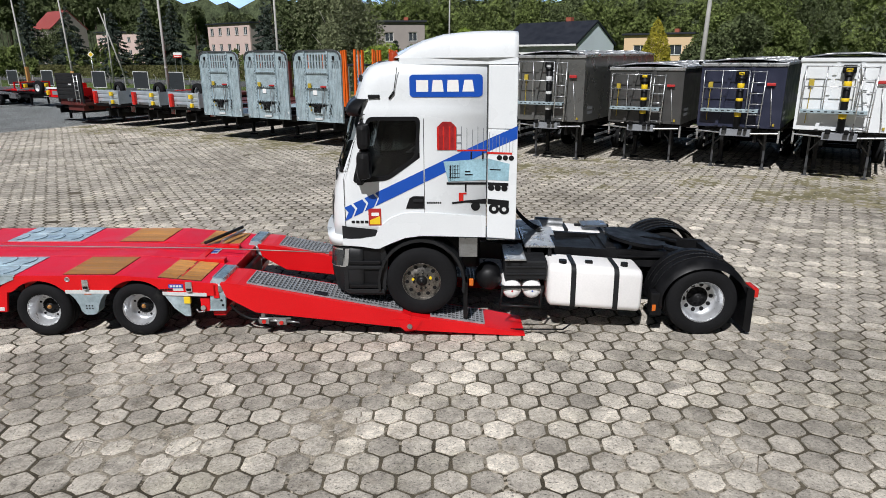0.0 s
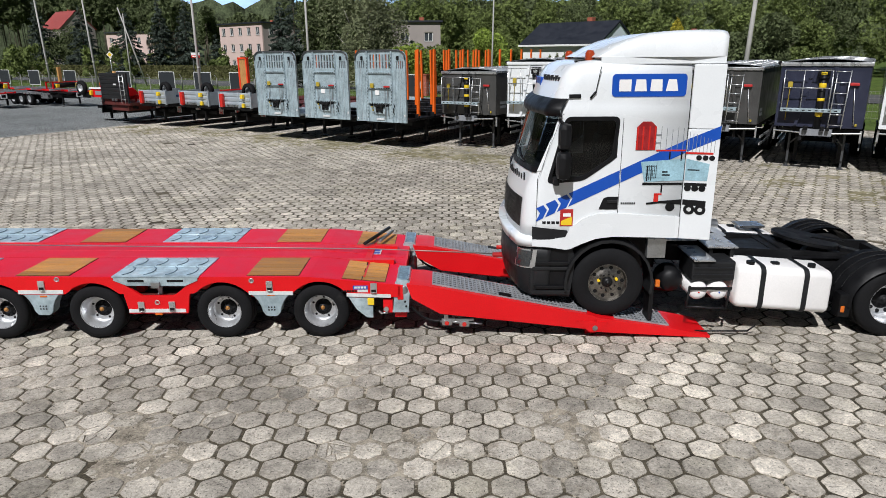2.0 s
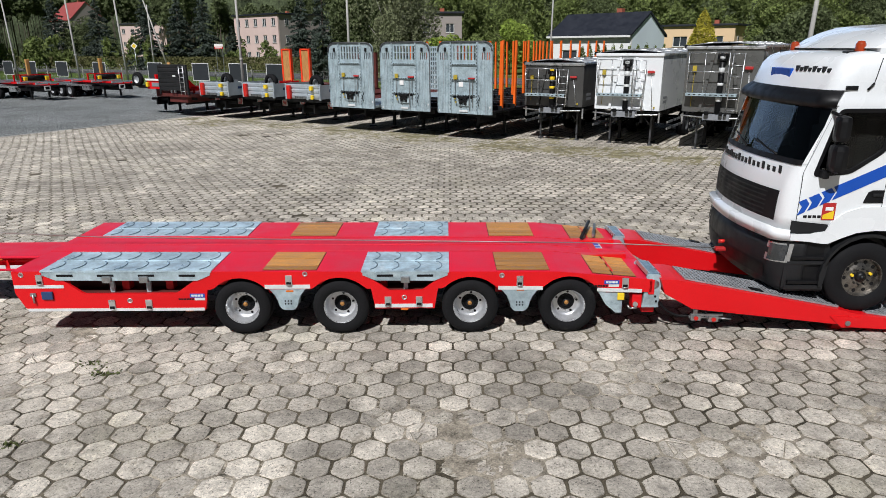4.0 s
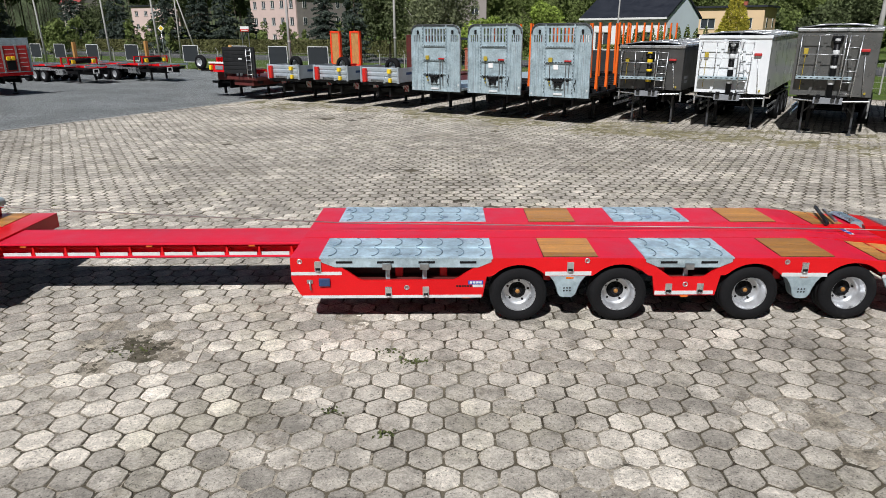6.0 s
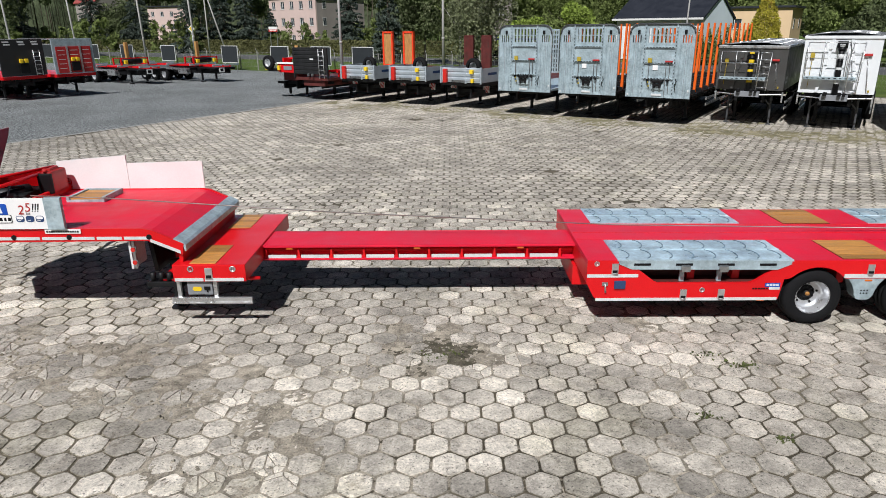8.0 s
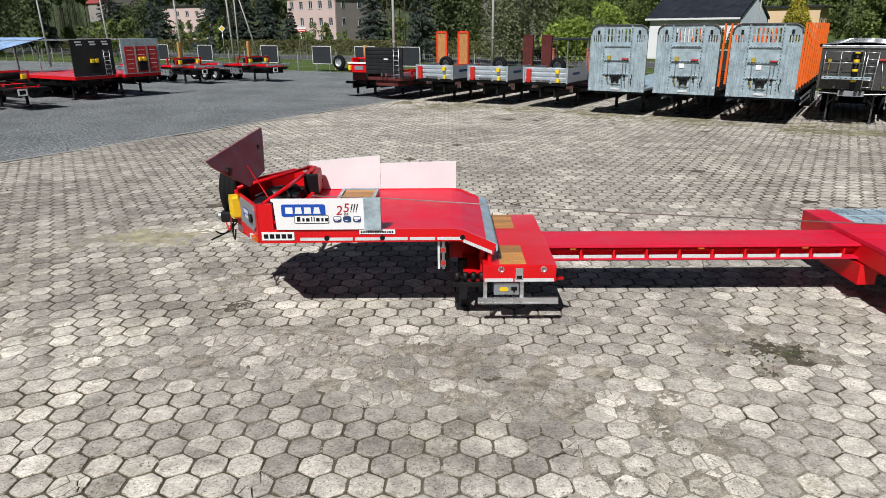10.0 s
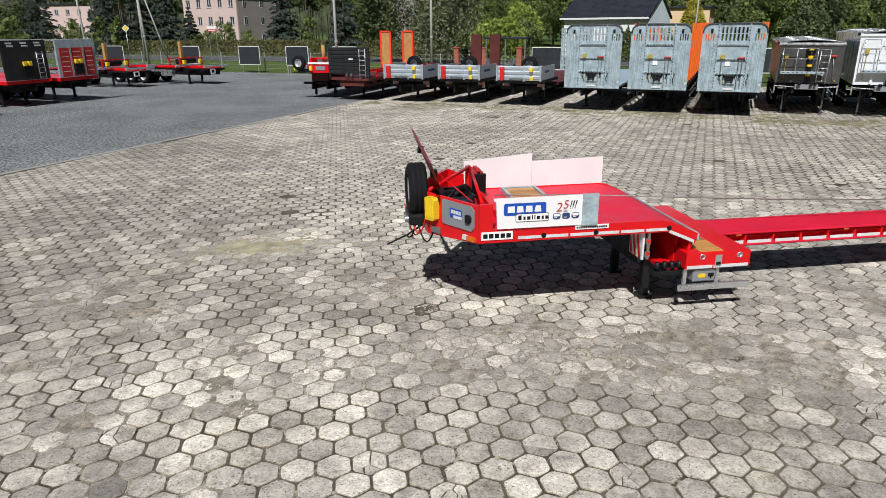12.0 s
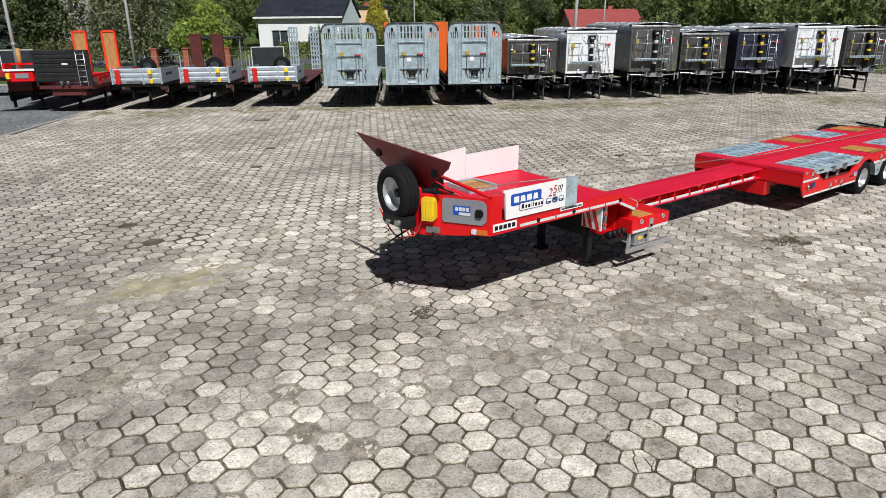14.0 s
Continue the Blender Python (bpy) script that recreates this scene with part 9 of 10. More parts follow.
tree(-9.3, 73.6, 11.5, 3.3, 11000, LEAF_BIRCH, 0.165, "broad", "weeping birch with hanging grey-green twigs", bark=BARK_WHITE, weep=1.1)
tree(-3.2, 88.0, 4.2, 2.2, 4200, LEAF_MID, 0.22, "broad", "bright green garden tree")
tree(-5.6, 66.6, 4.4, 2.6, 5200, LEAF_LIGHT, 0.17, "broad", "round light green garden shrub", "shrub")
tree(-2.2, 68.0, 4.6, 1.8, 3600, LEAF_MID, 0.17, "broad", "green garden shrub by the white house", "shrub")
tree(3.5, 92.0, 7.0, 3.2, 6200, LEAF_LIGHT, 0.24, "broad", "green garden tree behind the road")
tree(29.6, 93.0, 8.3, 2.7, 11000, LEAF_GOLD, 0.17, "cone", "golden yellow-green conifer before the house")
tree(-6.6, 108.0, 6.2, 1.5, 3000, LEAF_DARK, 0.3, "conifer", "small spruce tree before the grey house")
for x, y, h, r, m_ in ((74, 62, 9, 4.5, LEAF_MID), (70, 72, 10, 5, LEAF_BIRCH), (40, 84, 11, 4.5, LEAF_MID), (64, 92, 12, 5, LEAF_PINE), (70, 56, 10, 5, LEAF_MID), (78, 47, 10, 5, LEAF_PINE), (30, 66, 7, 3.0, LEAF_PINE), (33, 80, 9, 4, LEAF_MID), (36, 72, 6.5, 3.2, LEAF_MID), (25, 62, 5.0, 2.6, LEAF_PINE),
                       (88, 40, 10, 5, LEAF_MID), (96, 30, 11, 5, LEAF_BIRCH), (66, 75, 12, 5, LEAF_MID), (48, 92, 13, 5, LEAF_PINE), (82, 62, 12, 5.5, LEAF_MID), (14, 108, 11, 4.5, LEAF_MID), (22, 118, 12, 5, LEAF_PINE), (5, 112, 10, 4, LEAF_MID)):
    tree(x, y, h, r, 8500, m_, 0.2, "broad", "dense green tree beyond the yard")


def hedge(corners, h, w, n, material, size, label):
    (x0, y0), (x1, y1) = corners
    L = math.hypot(x1 - x0, y1 - y0)
    p = RNG.uniform(0, 1, (n, 3))
    top = RNG.uniform(0, 1, n) < 0.35
    side = RNG.uniform(0, 1, n) < 0.5
    a = p[:, 0] * L
    bq = np.where(top, p[:, 1] * w, np.where(side, 0, w)) + RNG.normal(size=n) * 0.06
    z = np.where(top, h, p[:, 2] * h) + RNG.normal(size=n) * 0.06
    dx, dy = (x1 - x0) / L, (y1 - y0) / L
    pts = np.stack([x0 + dx * a - dy * bq, y0 + dy * a + dx * bq, np.clip(z, 0.0, None)], 1)
    ob = leaf_mesh("hedge", leaves(RNG, pts, size), material, None)
    core = Bm().box(0.05, L - 0.05, 0.1, w - 0.1, -0.09, h - 0.1)
    c = part("hedge_core", core, material, ob)
    c.matrix_basis = pose(x0, y0, 0, 0, 0, math.degrees(math.atan2(dy, dx)))
    return tagged(ob, label, "hedge")


hedge((uv(-170, 53.0), uv(-24, 53.0)), 2.0, 1.2, 26000, LEAF_HEDGE, 0.22, "clipped green hedge along the road")
hedge((uv(-11, 54), uv(8, 54)), 1.6, 0.9, 4000, LEAF_MID, 0.18, "green hedge in front of the houses")
for i in range(11):
    p = Vector((9.6 + 0.67 * i, 74.4 - 0.65 * i))
    tree(p.x, p.y, 3.75 + 0.12 * (i % 3), 0.74, 1900, LEAF_MID, 0.12, "cone", "slim green thuja in a row", "shrub", group="thuja row")


def forest(name, x0, x1, d0, d1, count, h0, h1, material, size, n, label, pine=False, curve=0.0):
    """Far woodland on a bent belt, as one object."""
    allv = []
    trunks = Bm()
    for i in range(count):
        a = math.radians(RNG.uniform(x0, x1))
        d = RNG.uniform(d0, d1)
        cx, cy = -12 + d * math.sin(a), 15 + d * math.cos(a)
        h = RNG.uniform(h0, h1) * (0.84 if abs(math.degrees(a) + 15) < 3.5 else 1.0)
        r = h * (0.17 if pine else 0.26)
        if pine:
            pts = broad_points(RNG, h, r, n, trunk=0.45, lobes=7)
            pts[:, 2] = np.clip(pts[:, 2], h * 0.3, None)
            trunks.cyl((cx, cy, 0), (cx, cy, h * 0.7), 0.16, 0.08, n=5)
        else:
            pts = broad_points(RNG, h, r, n, trunk=0.1, lobes=9)
        pts += np.array([cx, cy, -0.1])
        allv.append(leaves(RNG, pts, size))
    ob = leaf_mesh(name, np.concatenate(allv), material, None)
    if pine:
        part("trunks", trunks, BARK, ob)
    return tagged(ob, label, "forest", kind="stuff")


forest("pine_forest", -22, 20, 165, 215, 190, 15, 20, LEAF_PINE, 0.5, 620, "distant pine forest on the skyline", pine=True)
forest("hill_forest", -52, -20, 255, 310, 210, 24, 32, LEAF_PINE, 0.75, 620, "tall pine forest on the far slope", pine=True)
forest("mixed_forest", -2, 50, 112, 165, 120, 11, 16, LEAF_MID, 0.45, 650, "dense green mixed woodland behind the houses")
forest("dark_forest", 0, 75, 120, 190, 90, 13, 20, LEAF_PINE, 0.5, 650, "dark green woodland behind the houses")
forest("side_forest", 48, 100, 75, 130, 70, 10, 15, LEAF_MID, 0.42, 650, "dense green woodland beyond the yard")
forest("left_forest", -75, -35, 120, 180, 120, 13, 18, LEAF_PINE, 0.5, 500, "dark woodland behind the spruces")
# low undergrowth closing the foot of the woods
forest("undergrowth", -50, 90, 104, 170, 200, 3.5, 6.5, LEAF_MID, 0.4, 220, "low green undergrowth at the edge of the woods")

# far slope of woods closing the view
b = Bm()
cols_w = 220
pts_w = []
for i in range(cols_w + 1):
    a = radians(-75 + 190 * i / cols_w)
    deg = math.degrees(a)
    d = 335 + 8 * noise.noise(Vector((i * 0.3, 1.7, 0)))
    top = 29.5 + 5.0 * noise.noise(Vector((i * 0.21, 5.1, 0))) + 3.2 * noise.noise(Vector((i * 0.9, 8.3, 0))) + 1.8 * ((i * 7) % 5) / 4
    if -19 < deg < -9:
        top *= 0.98
    pts_w.append((-12 + d * math.sin(a), 15 + d * math.cos(a), top))
for (xa, ya, ta), (xb, yb, tb) in zip(pts_w, pts_w[1:]):
    v = []
    for k in range(6):
        f = k / 5
        back = 14 * f
        v += [(xa * (1 + back / 335), ya * (1 + back / 335), -0.1 + (ta + 0.1) * f), (xb * (1 + back / 335), yb * (1 + back / 335), -0.1 + (tb + 0.1) * f)]
    b.raw(v, [(2 * k, 2 * k + 1, 2 * k + 3, 2 * k + 2) for k in range(5)])
tagged(part("backdrop", b, WOODS), "distant dark green wooded slope", "backdrop", kind="structure")
# far sky over the slope, blue with thin cloud
sky_air = mat("hazy blue sky", (0.34, 0.50, 0.78), 1.0, vary=0.35, scale=0.02, fine=0.05, bump=0, spec=0.0, emit=0.75, coords="World")
tagged(part("backdrop", Bm().box(-420, 260, 470, 471, 0, 150), sky_air), "blue summer sky with thin cloud", "backdrop", kind="structure")
# ---- hexagonal pavers ----
PITCH, TURN_HEX = 0.335, radians(-0.7)
RAD = PITCH / math.sqrt(3)
gx, gy = np.meshgrid(np.arange(-130, 130), np.arange(-66, 160))
px = ((gx + 0.5 * (gy % 2)) * PITCH).ravel()
py = (gy * PITCH * math.sqrt(3) / 2).ravel()
qx = -13.31 + px * math.cos(TURN_HEX) - py * math.sin(TURN_HEX)
qy = 5.91 + px * math.sin(TURN_HEX) + py * math.cos(TURN_HEX)
uu = (qx + 10.93) * 0.8403 - (qy - 31.39) * 0.5422
vv = (qx + 10.93) * 0.5422 + (qy - 31.39) * 0.8403
keep = (uu > YARD_U + 0.15) & (uu < 45) & (vv < 16.5) & (qx > -36) & (qx < 32) & (qy > -12)
qx, qy = qx[keep], qy[keep]
rng = np.random.default_rng(3)
N = len(qx)


def lattice(x, y, step, seed):
    """Smooth random field in 0 to 1 with features about step metres wide."""
    g = np.random.default_rng(seed).uniform(0, 1, (512, 512))
    u, v = x / step + 240.3, y / step + 200.7
    i, j = np.floor(u).astype(int), np.floor(v).astype(int)
    f, h = u - i, v - j
    f, h = f * f * (3 - 2 * f), h * h * (3 - 2 * h)
    i, j = i % 511, j % 511
    return (g[i, j] * (1 - f) + g[i + 1, j] * f) * (1 - h) + (g[i, j + 1] * (1 - f) + g[i + 1, j + 1] * f) * h


def rough(x, y, step, seed):
    return 0.5 * lattice(x, y, step, seed) + 0.3 * lattice(x, y, step * 0.47, seed + 1) + 0.2 * lattice(x, y, step * 0.21, seed + 2)


# places where dust and grit have filled the joints: x, y, reach, depth
DUST = ((-18.4, 7.6, 0.9, 0.9), (-19.5, 8.0, 0.7, 0.9), (-20.4, 7.9, 0.8, 0.8), (-21.06, 10.3, 0.6, 0.9), (-21.95, 7.9, 0.6, 0.9), (-17.75, 7.9, 0.75, 1.0), (-17.2, 7.0, 0.6, 0.7), (-16.55, 6.85, 0.55, 0.9),
        (-15.25, 6.4, 0.6, 0.9), (-15.0, 5.6, 0.7, 0.9), (-15.9, 5.5, 0.6, 0.8), (-16.4, 7.7, 0.4, 0.6), (-13.6, 7.85, 0.75, 1.0), (-12.85, 7.5, 0.45, 0.7), (-14.4, 7.2, 0.5, 0.6), (-13.9, 8.5, 0.6, 0.6),
        (-22.5, 14.9, 1.0, 0.5), (-23.52, 8.5, 0.7, 0.8), (-23.2, 7.5, 0.55, 0.8), (-24.5, 9.9, 0.6, 0.9), (-24.6, 7.2, 0.6, 0.6), (-25.6, 8.6, 0.5, 0.5), (-6.0, 6.3, 0.55, 0.65), (-5.3, 5.7, 0.5, 0.8), (-3.2, 5.6, 0.55, 0.9),
        (-2.6, 5.9, 0.35, 0.8), (-4.9, 6.5, 0.3, 0.7), (-11.2, 5.6, 0.5, 0.5), (-1.2, 6.2, 0.4, 0.5), (2.6, 5.4, 0.9, 0.6), (-9.0, 14.4, 1.2, 0.4), (0.8, 14.2, 1.3, 0.4), (-26.0, 11.0, 1.0, 0.5), (-8.0, 5.3, 0.6, 0.5))


def fill_at(x, y):
    """How full of dust the joints stand, 1 being flush with the pavers."""
    f = 0.47 - 0.10 * np.clip((x + 8) / 5, 0, 1) - 0.10 * np.clip((-22.5 - x) / 2, 0, 1) + 1.5 * np.clip(rough(x, y, 1.7, 11) - 0.50, 0, 1) + 0.55 * (rough(x, y, 0.42, 61) - 0.5)
    for cx, cy, r, k in DUST:
        f = f + 1.75 * k * np.clip(1.15 - np.hypot(x - cx, (y - cy) * 1.15) / (1.2 * r), 0, 1) * (0.15 + 1.2 * rough(x, y, 0.45, 31))
    return f


full = fill_at(qx, qy)
worn = np.clip(full - 0.55, 0, 1)
sunk = (rng.uniform(0, 1, N) < 0.6 * np.clip(full - 0.72, 0, 1)) * rng.uniform(0.002, 0.012, N)
zt = np.clip(rng.normal(size=N) * 0.0018, -0.002, 0.005) - sunk
tilt = rng.normal(size=(N, 2)) * (0.006 + 0.006 * worn[:, None])
broken = (qy > 2.4) & (rng.uniform(0, 1, N) < 0.010 + 0.50 * np.clip(full - 0.76, 0, 0.9)) & (qy < 16)
near = (np.abs(qx + 12.9) < 2.3) & (qy < 8.3) & (qy > 4.0) & ~broken
ang = np.radians(np.arange(6) * 60 + 30) + TURN_HEX
ring = np.stack([np.cos(ang), np.sin(ang)], 1)


def outline(cut):
    """Hexagon with its corners cut off and a point on each side: 18 points."""
    p = []
    for i in range(6):
        a, b, c = ring[i - 1], ring[i], ring[(i + 1) % 6]
        p += [b + (a - b) * cut, b + (c - b) * cut, (b + c) / 2]
    return np.array(p)


OUT = outline(0.105)


def paver_faces(n):
    return list(range(n)), [(k * n + (i + 1) % n, k * n + i, k * n + n + i, k * n + n + (i + 1) % n) for k in range(3) for i in range(n)]


def joined(name, pick, shape, top, label, material=HEX, rim=None):
    """Many pavers in one mesh: top face, worn shoulder, flank."""
    n = len(shape)
    M = len(pick)
    jit = rng.normal(size=(M, n, 1)) * (0.019 + 0.016 * worn[pick][:, None, None])
    size = (rng.uniform(0.985, 1.010, M) - 0.030 * lattice(qx[pick], qy[pick], 3.1, 77) - 0.026 * np.clip((qx[pick] + 8) / 5, 0, 1))[:, None, None]
    rad = RAD * size * (1 + np.clip(jit, -0.05, 0.025))
    cx, cy = qx[pick][:, None], qy[pick][:, None]
    wob = np.clip(rng.normal(size=(M, n, 1)) * 0.022, -0.05, 0.045) if rim is not None else 0.0
    xy = np.concatenate([shape[None] * rad * (top - 0.10 - 0.20 * np.clip(worn[pick], 0, 0.6)[:, None, None] + wob * 1.6), shape[None] * rad * (top - 0.01 + wob * 0.7), shape[None] * rad * (top + 0.02), shape[None] * rad * (top + 0.026)], 1)
    zz = np.repeat(np.array([0.0, -0.0022, -0.0095 if rim is not None else -0.005, -0.045]), n)[None]
    zz = zz - worn[pick][:, None] * np.repeat(np.array([0.0, 0.006, 0.006, 0.0]), n)[None]
    z = zt[pick][:, None] + zz + xy[:, :, 0] * tilt[pick, 0][:, None] + xy[:, :, 1] * tilt[pick, 1][:, None]
    verts = np.stack([cx + xy[:, :, 0], cy + xy[:, :, 1], z], 2).reshape(-1, 3)
    face, quads = paver_faces(n)
    loops = np.concatenate([np.array(face), np.array(quads).ravel()])
    starts = np.concatenate([[0], n + 4 * np.arange(3 * n)])
    me = bpy.data.meshes.new(name)
    me.vertices.add(len(verts))
    me.vertices.foreach_set("co", verts.astype(np.float32).ravel())
    me.loops.add(len(loops) * M)
    me.loops.foreach_set("vertex_index", (loops[None] + 4 * n * np.arange(M)[:, None]).ravel().astype(np.int32))
    me.polygons.add(len(starts) * M)
    me.polygons.foreach_set("loop_start", (starts[None] + len(loops) * np.arange(M)[:, None]).ravel().astype(np.int32))
    me.polygons.foreach_set("use_smooth", np.zeros(len(starts) * M, bool))
    me.update(calc_edges=True)
    me.materials.append(material)
    if rim is not None:
        me.materials.append(rim)
        me.polygons.foreach_set("material_index", np.tile(np.r_[np.zeros(1 + n), np.ones(2 * n)], M).astype(np.int32))
    ob = new(name, me)
    ob.parent = yard
    tagged(ob, label, kind="stuff")


close = (qy < 15) & (qy > 2.4)
joined("pavers", np.where(close & ~near & ~broken)[0], OUT, 0.930, "worn hexagonal concrete pavers", HEX, HEX_RIM)
joined("far_pavers", np.where(~close & ~broken)[0], ring, 0.885, "worn hexagonal concrete pavers further off", HEX_FAR)


def clip(poly, m, d):
    """Part of a polygon on the near side of the line through m across d."""
    res = []
    for i in range(len(poly)):
        a, b = poly[i], poly[(i + 1) % len(poly)]
        sa, sb = (a - m) @ d, (b - m) @ d
        if sa <= 0:
            res.append(a)
        if sa * sb < 0:
            res.append(a + (b - a) * sa / (sa - sb))
    return res


# soil standing almost flush in the joints of the further pavers
far_soil = clip([np.array(uv(u, v)[:2]) for u, v in ((YARD_U, -70), (75, -70), (75, 17), (YARD_U, 17))], np.array([0.0, 15.1]), np.array([0.0, -1.0]))
far_soil = Bm().raw([(p[0], p[1], -0.0048) for p in far_soil], [tuple(range(len(far_soil)))])
tagged(part("joint_soil", far_soil, JOINT, yard), "dark gritty soil in the joints of the further pavers", kind="stuff")
# cracked pavers, each in a few pieces
bits = Bm()
for i in np.where(broken)[0]:
    k = int(rng.integers(2, 8))
    seeds = rng.uniform(-0.75, 0.75, (k, 2)) * RAD
    for s in range(k):
        poly = [p for p in OUT * RAD * 0.945]
        for o in range(k):
            if o != s and len(poly) > 2:
                d = seeds[o] - seeds[s]
                d = d / (np.hypot(*d) + 1e-9)
                poly = clip(poly, (seeds[o] + seeds[s]) / 2 - d * rng.uniform(0.003, 0.009), d)
        if len(poly) < 3:
            continue
        n = len(poly)
        mid = sum(poly) / n
        z0 = zt[i] - rng.uniform(-0.001, 0.001)
        tx, ty = rng.normal(size=2) * 0.012
        c = [(qx[i] + p[0], qy[i] + p[1], z0 + (p - mid) @ np.array([tx, ty])) for p in poly]
        inner = [((a[0] - qx[i] - mid[0]) * 0.93 + mid[0] + qx[i], (a[1] - qy[i] - mid[1]) * 0.93 + mid[1] + qy[i], a[2] + 0.003) for a in c]
        v = inner + c + [(a[0], a[1], a[2] - 0.04) for a in c]
        bits.raw(v, [tuple(range(n))] + [(j, (j + 1) % n, n + (j + 1) % n, n + j) for j in range(n)] + [(n + j, n + (j + 1) % n, 2 * n + (j + 1) % n, 2 * n + j) for j in range(n)])
tagged(part("broken_pavers", bits, HEX, yard), "cracked hexagonal concrete pavers in pieces", kind="stuff")

# dust and grit lying in and over the joints
def in_yard(x, y):
    return (x + 10.93) * 0.8403 - (y - 31.39) * 0.5422 > YARD_U + 0.2


def loose(name, sx, sy, hz, lowest, material, label):
    """A sheet of loose matter, left out wherever it lies deeper than lowest."""
    rows_n, cols_n = sx.shape
    idx = np.arange(rows_n * cols_n).reshape(rows_n, cols_n)
    qd = np.stack([idx[:-1, :-1], idx[:-1, 1:], idx[1:, 1:], idx[1:, :-1]], -1).reshape(-1, 4)
    qd = qd[(hz.ravel()[qd].max(1) > lowest) & in_yard(sx.ravel()[qd[:, 0]], sy.ravel()[qd[:, 0]])]
    me = bpy.data.meshes.new(name)
    me.vertices.add(rows_n * cols_n)
    me.vertices.foreach_set("co", np.stack([sx, sy, hz], -1).astype(np.float32).ravel())
    me.loops.add(len(qd) * 4)
    me.loops.foreach_set("vertex_index", qd.ravel().astype(np.int32))
    me.polygons.add(len(qd))
    me.polygons.foreach_set("loop_start", (np.arange(len(qd)) * 4).astype(np.int32))
    me.polygons.foreach_set("use_smooth", np.zeros(len(qd), bool))
    me.update(calc_edges=True)
    me.materials.append(material)
    ob = new(name, me)
    ob.parent = yard
    tagged(ob, label, kind="stuff")


STEP = 0.036
sx, sy = np.meshgrid(np.arange(-28, 5, STEP), np.arange(3.2, 13.5, STEP))
hz = -0.0225 + 0.0175 * np.clip(fill_at(sx, sy), 0, 0.93) + 0.004 * (lattice(sx, sy, 0.13, 51) - 0.5) + 0.0075 * (rng.uniform(0, 1, sx.shape) - 0.5)
loose("dust", sx, sy, hz, -0.0115, DUST_GREY, "grey-brown dust and grit filling the joints")
# crumbs of broken concrete lying in the dust
grit = Bm()
gx = rng.uniform(-27, 4, 60000)
gy = rng.uniform(3.6, 12.5, 60000)
gf = fill_at(gx, gy)
pickg = np.where((gf > 0.95) & (rng.uniform(0, 1, gx.size) < np.clip(gf - 0.9, 0, 0.7)))[0][:9000]
for i in pickg:
    r = float(rng.uniform(0.006, 0.016) * (2.0 if rng.uniform() < 0.10 else 1.0))
    a = float(rng.uniform(0, 2.1))
    p = [(gx[i] + r * float(rng.uniform(0.7, 1.2)) * math.cos(a + j * 1.571), gy[i] + r * float(rng.uniform(0.7, 1.2)) * math.sin(a + j * 1.571), -0.009) for j in range(4)]
    q = [(gx[i] + (u[0] - gx[i]) * 0.6, gy[i] + (u[1] - gy[i]) * 0.6, -0.006 + r * float(rng.uniform(0.5, 1.0))) for u in p]
    grit.raw(p + q, [(4, 5, 6, 7)] + [(j, (j + 1) % 4, 4 + (j + 1) % 4, 4 + j) for j in range(4)])
tagged(part("crumbs", grit, HEX_RIM, yard), "crumbs of broken concrete in the dust", kind="stuff")
# pale yellowish sand swept over the pavers
sx, sy = np.meshgrid(np.arange(-26, -20, 0.05), np.arange(10.5, 16, 0.05))
reach = 1.0 - np.hypot((sx + 23.1) * 0.85 - (sy - 12.9) * 0.25, (sy - 12.9) * 1.1 + (sx + 23.1) * 0.2) / 1.5
loose("sand", sx, sy, -0.014 + 0.021 * np.clip(reach + 1.1 * (rough(sx, sy, 0.6, 131) - 0.5), -1, 0.72) + 0.007 * (rng.uniform(0, 1, sx.shape) - 0.5), -0.008, SAND, "pale yellowish sand swept over the pavers")
# moss and rotting grass in the joints before the parked trailers
su, sv = np.meshgrid(np.arange(-11, 30, 0.07), np.arange(-5.5, 7, 0.07))
sx, sy = -10.93 + su * 0.8403 + sv * 0.5422, 31.39 - su * 0.5422 + sv * 0.8403
reach = np.where(sv < 0, 1 + sv / 4.0, 1.0 - sv / 9.0)
loose("moss", sx, sy, -0.020 + 0.022 * np.clip(reach + 1.5 * (rough(sx, sy, 1.3, 141) - 0.55), -1, 0.95) + 0.008 * (rng.uniform(0, 1, sx.shape) - 0.5), -0.012, MOSS, "yellowish moss and dirt between the pavers")

one = bpy.data.meshes.new("paver")
face, quads = paver_faces(18)
pv = [(*(p * RAD * k), z) for k, z in ((0.815, 0.0), (0.905, -0.0022), (0.938, -0.0095), (0.945, -0.045)) for p in OUT * (1 + (0.018 if k < 0.93 else 0.008) * np.random.default_rng(int(k * 1000)).normal(size=(18, 1)))]
one.from_pydata(pv, [], [tuple(face)] + quads)
one.polygons.foreach_set("use_smooth", np.zeros(55, bool))
one.materials.append(HEX_ONE)
one.materials.append(HEX_ONE_RIM)
one.polygons.foreach_set("material_index", np.r_[np.zeros(19), np.ones(36)].astype(np.int32))
for i in np.where(near)[0]:
    ob = new("paver", one)
    ob.parent = yard
    turn6 = TURN_HEX * 0 + radians(60) * int(rng.integers(0, 6))
    ob.matrix_basis = Matrix.LocRotScale((qx[i], qy[i], zt[i]), Euler((tilt[i, 1], -tilt[i, 0], turn6)), (1, 1, 1))

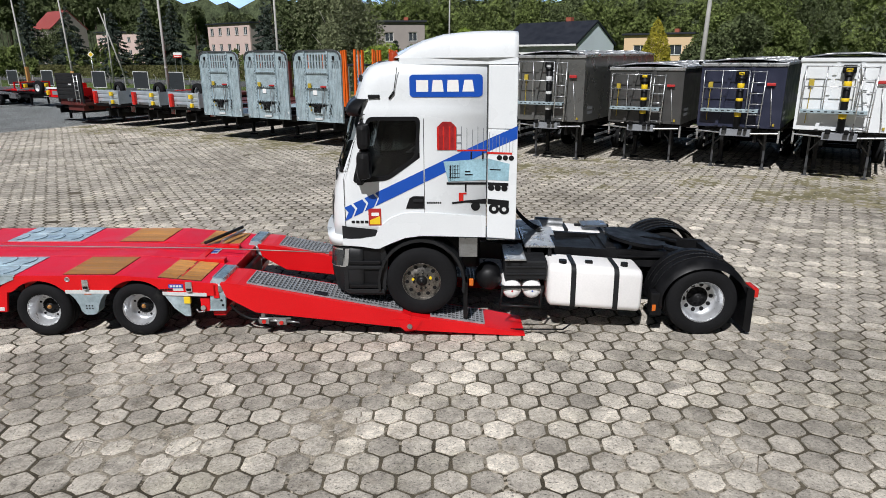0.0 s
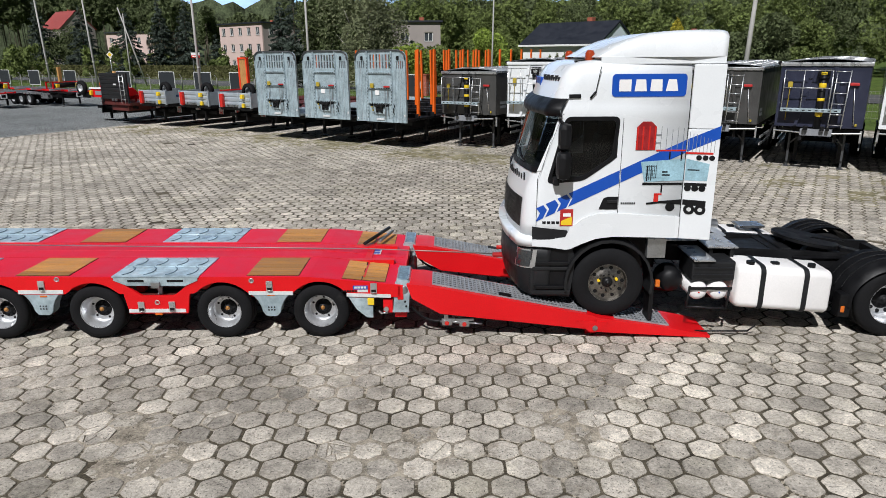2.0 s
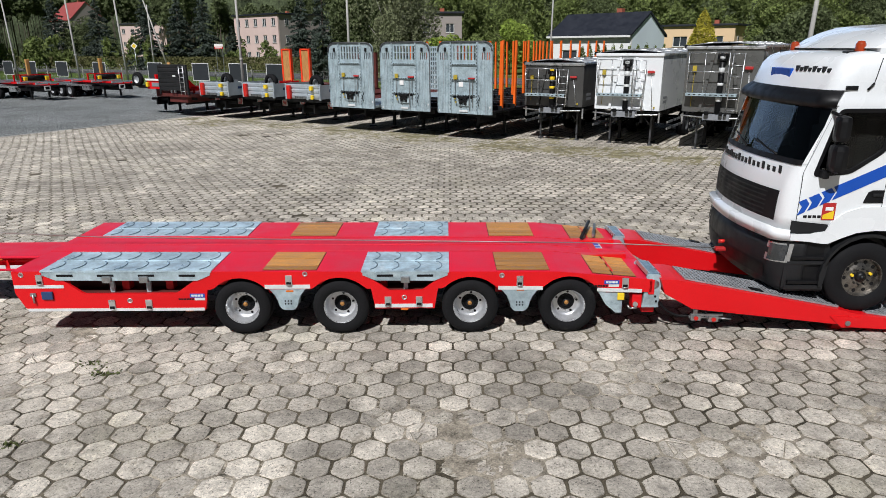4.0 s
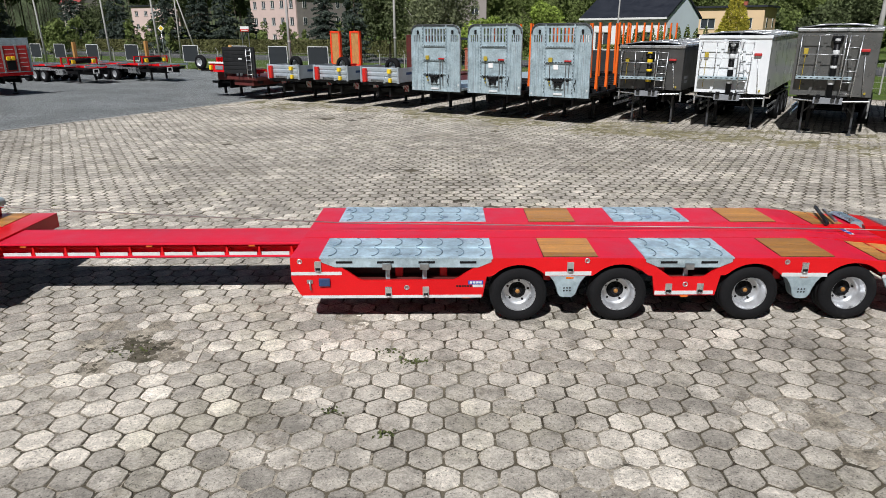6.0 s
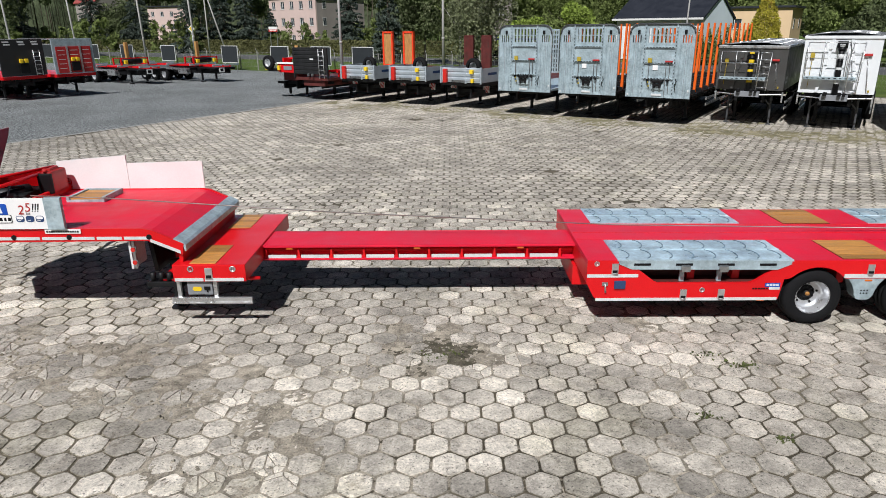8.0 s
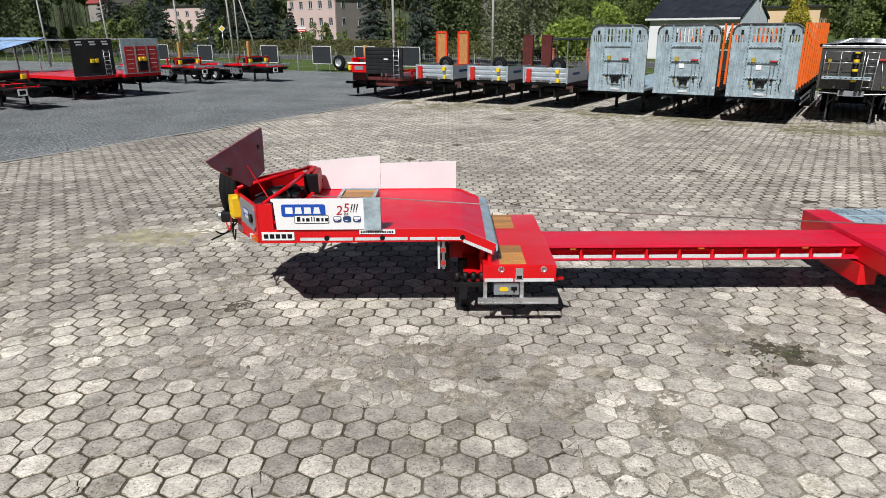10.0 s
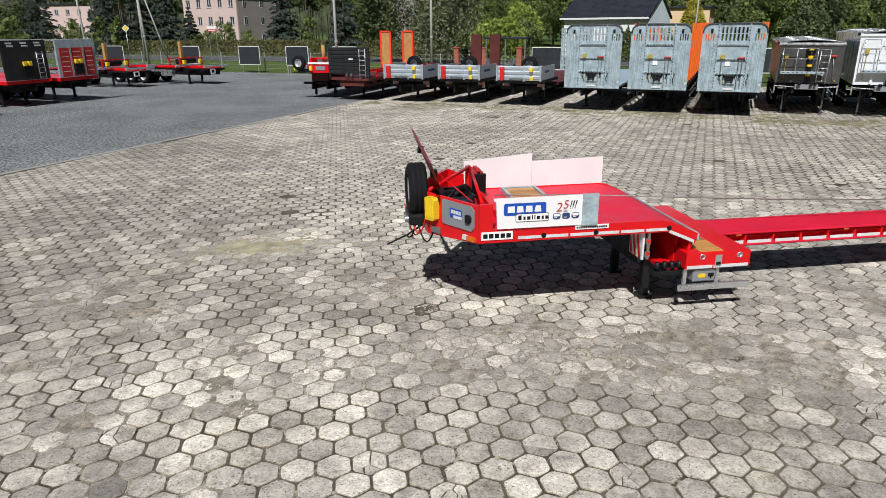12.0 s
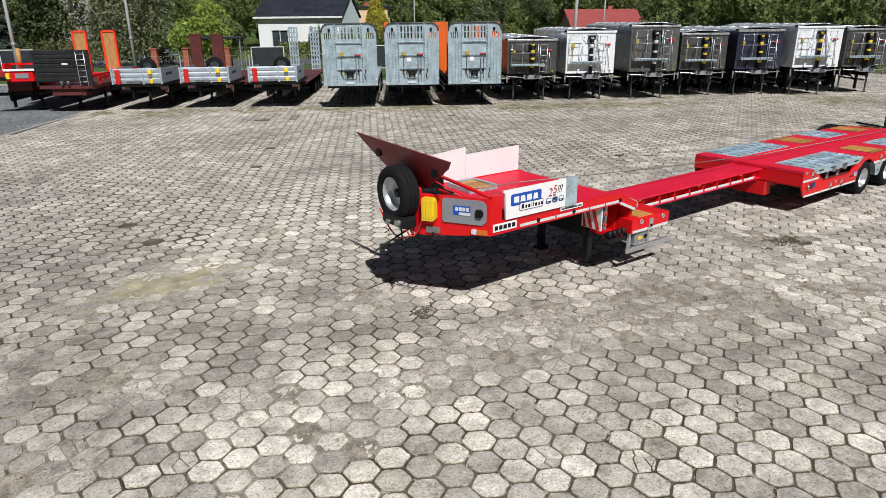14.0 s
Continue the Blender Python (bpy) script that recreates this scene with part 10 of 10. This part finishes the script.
# weeds in a few joints
wp = []
for i in range(34):
    k = int(rng.integers(0, N))
    if qy[k] > 20:
        continue
    c = np.array([qx[k] + RAD * 0.87 * math.cos(i), qy[k] + RAD * 0.87 * math.sin(i), 0.0])
    for j in range(10):
        wp.append(c + rng.normal(size=3) * np.array([0.03, 0.022, 0.008]) + np.array([0, 0, 0.006]))
for cx, cy, w, m_ in ((-13.5, 7.75, 0.18, 50), (-10.0, 7.42, 0.10, 60), (-10.3, 7.68, 0.09, 36), (-10.8, 6.35, 0.06, 30), (-10.2, 5.95, 0.05, 40)):
    for j in range(m_):
        wp.append(np.array([cx, cy, 0.012]) + rng.normal(size=3) * np.array([w, w * 0.6, 0.01]))
weeds = leaf_mesh("weeds", leaves(rng, np.array(wp), 0.022), LEAF_WEED, None)
tagged(weeds, "small green weeds in the paver joints", "weeds", kind="stuff")

# dark damp soil lying over the worst pavers: x, y, half length, half width
SOIL = mat("dark damp soil", (0.135, 0.118, 0.088), 0.95, vary=0.6, scale=9, fine=60, bump=0.9, dist=0.012, dirt=(0.075, 0.068, 0.045), dirt_at=0.5, coords="World", spec=0.15)
for cx, cy, ra, rb in ((-13.62, 7.80, 0.62, 0.40), (-20.60, 9.42, 0.34, 0.22), (-17.03, 7.18, 0.20, 0.13), (-16.17, 16.44, 0.22, 0.20), (-16.36, 15.2, 0.30, 0.18), (-15.9, 15.2, 0.18, 0.2), (-16.15, 13.8, 0.26, 0.2)):
    gx, gy = np.meshgrid(np.arange(-2.0 * ra, 2.0 * ra, 0.025), np.arange(-2.0 * rb, 2.0 * rb, 0.025))
    ax, ay = gx + cx, gy + cy
    reach = 1.25 - np.hypot(gx / ra, gy / rb) + 1.5 * (rough(ax, ay, 0.30, 91) - 0.5) + 0.9 * (lattice(ax, ay, 0.07, 95) - 0.5)
    hs = np.clip(-0.014 + 0.018 * reach, -0.03, 0.0) + 0.006 * (rng.uniform(0, 1, ax.shape) - 0.5)
    rn, cn = ax.shape
    ids = np.arange(rn * cn).reshape(rn, cn)
    qs = np.stack([ids[:-1, :-1], ids[:-1, 1:], ids[1:, 1:], ids[1:, :-1]], -1).reshape(-1, 4)
    qs = qs[hs.ravel()[qs].max(1) > -0.014]
    me = bpy.data.meshes.new("soil_patch")
    me.from_pydata(np.stack([ax, ay, hs], -1).reshape(-1, 3).tolist(), [], qs.tolist())
    me.polygons.foreach_set("use_smooth", np.ones(len(qs), bool))
    me.materials.append(SOIL)
    ob = new("soil_patch", me)
    ob.parent = yard
    tagged(ob, "patch of dark damp soil on the pavers", kind="stuff")
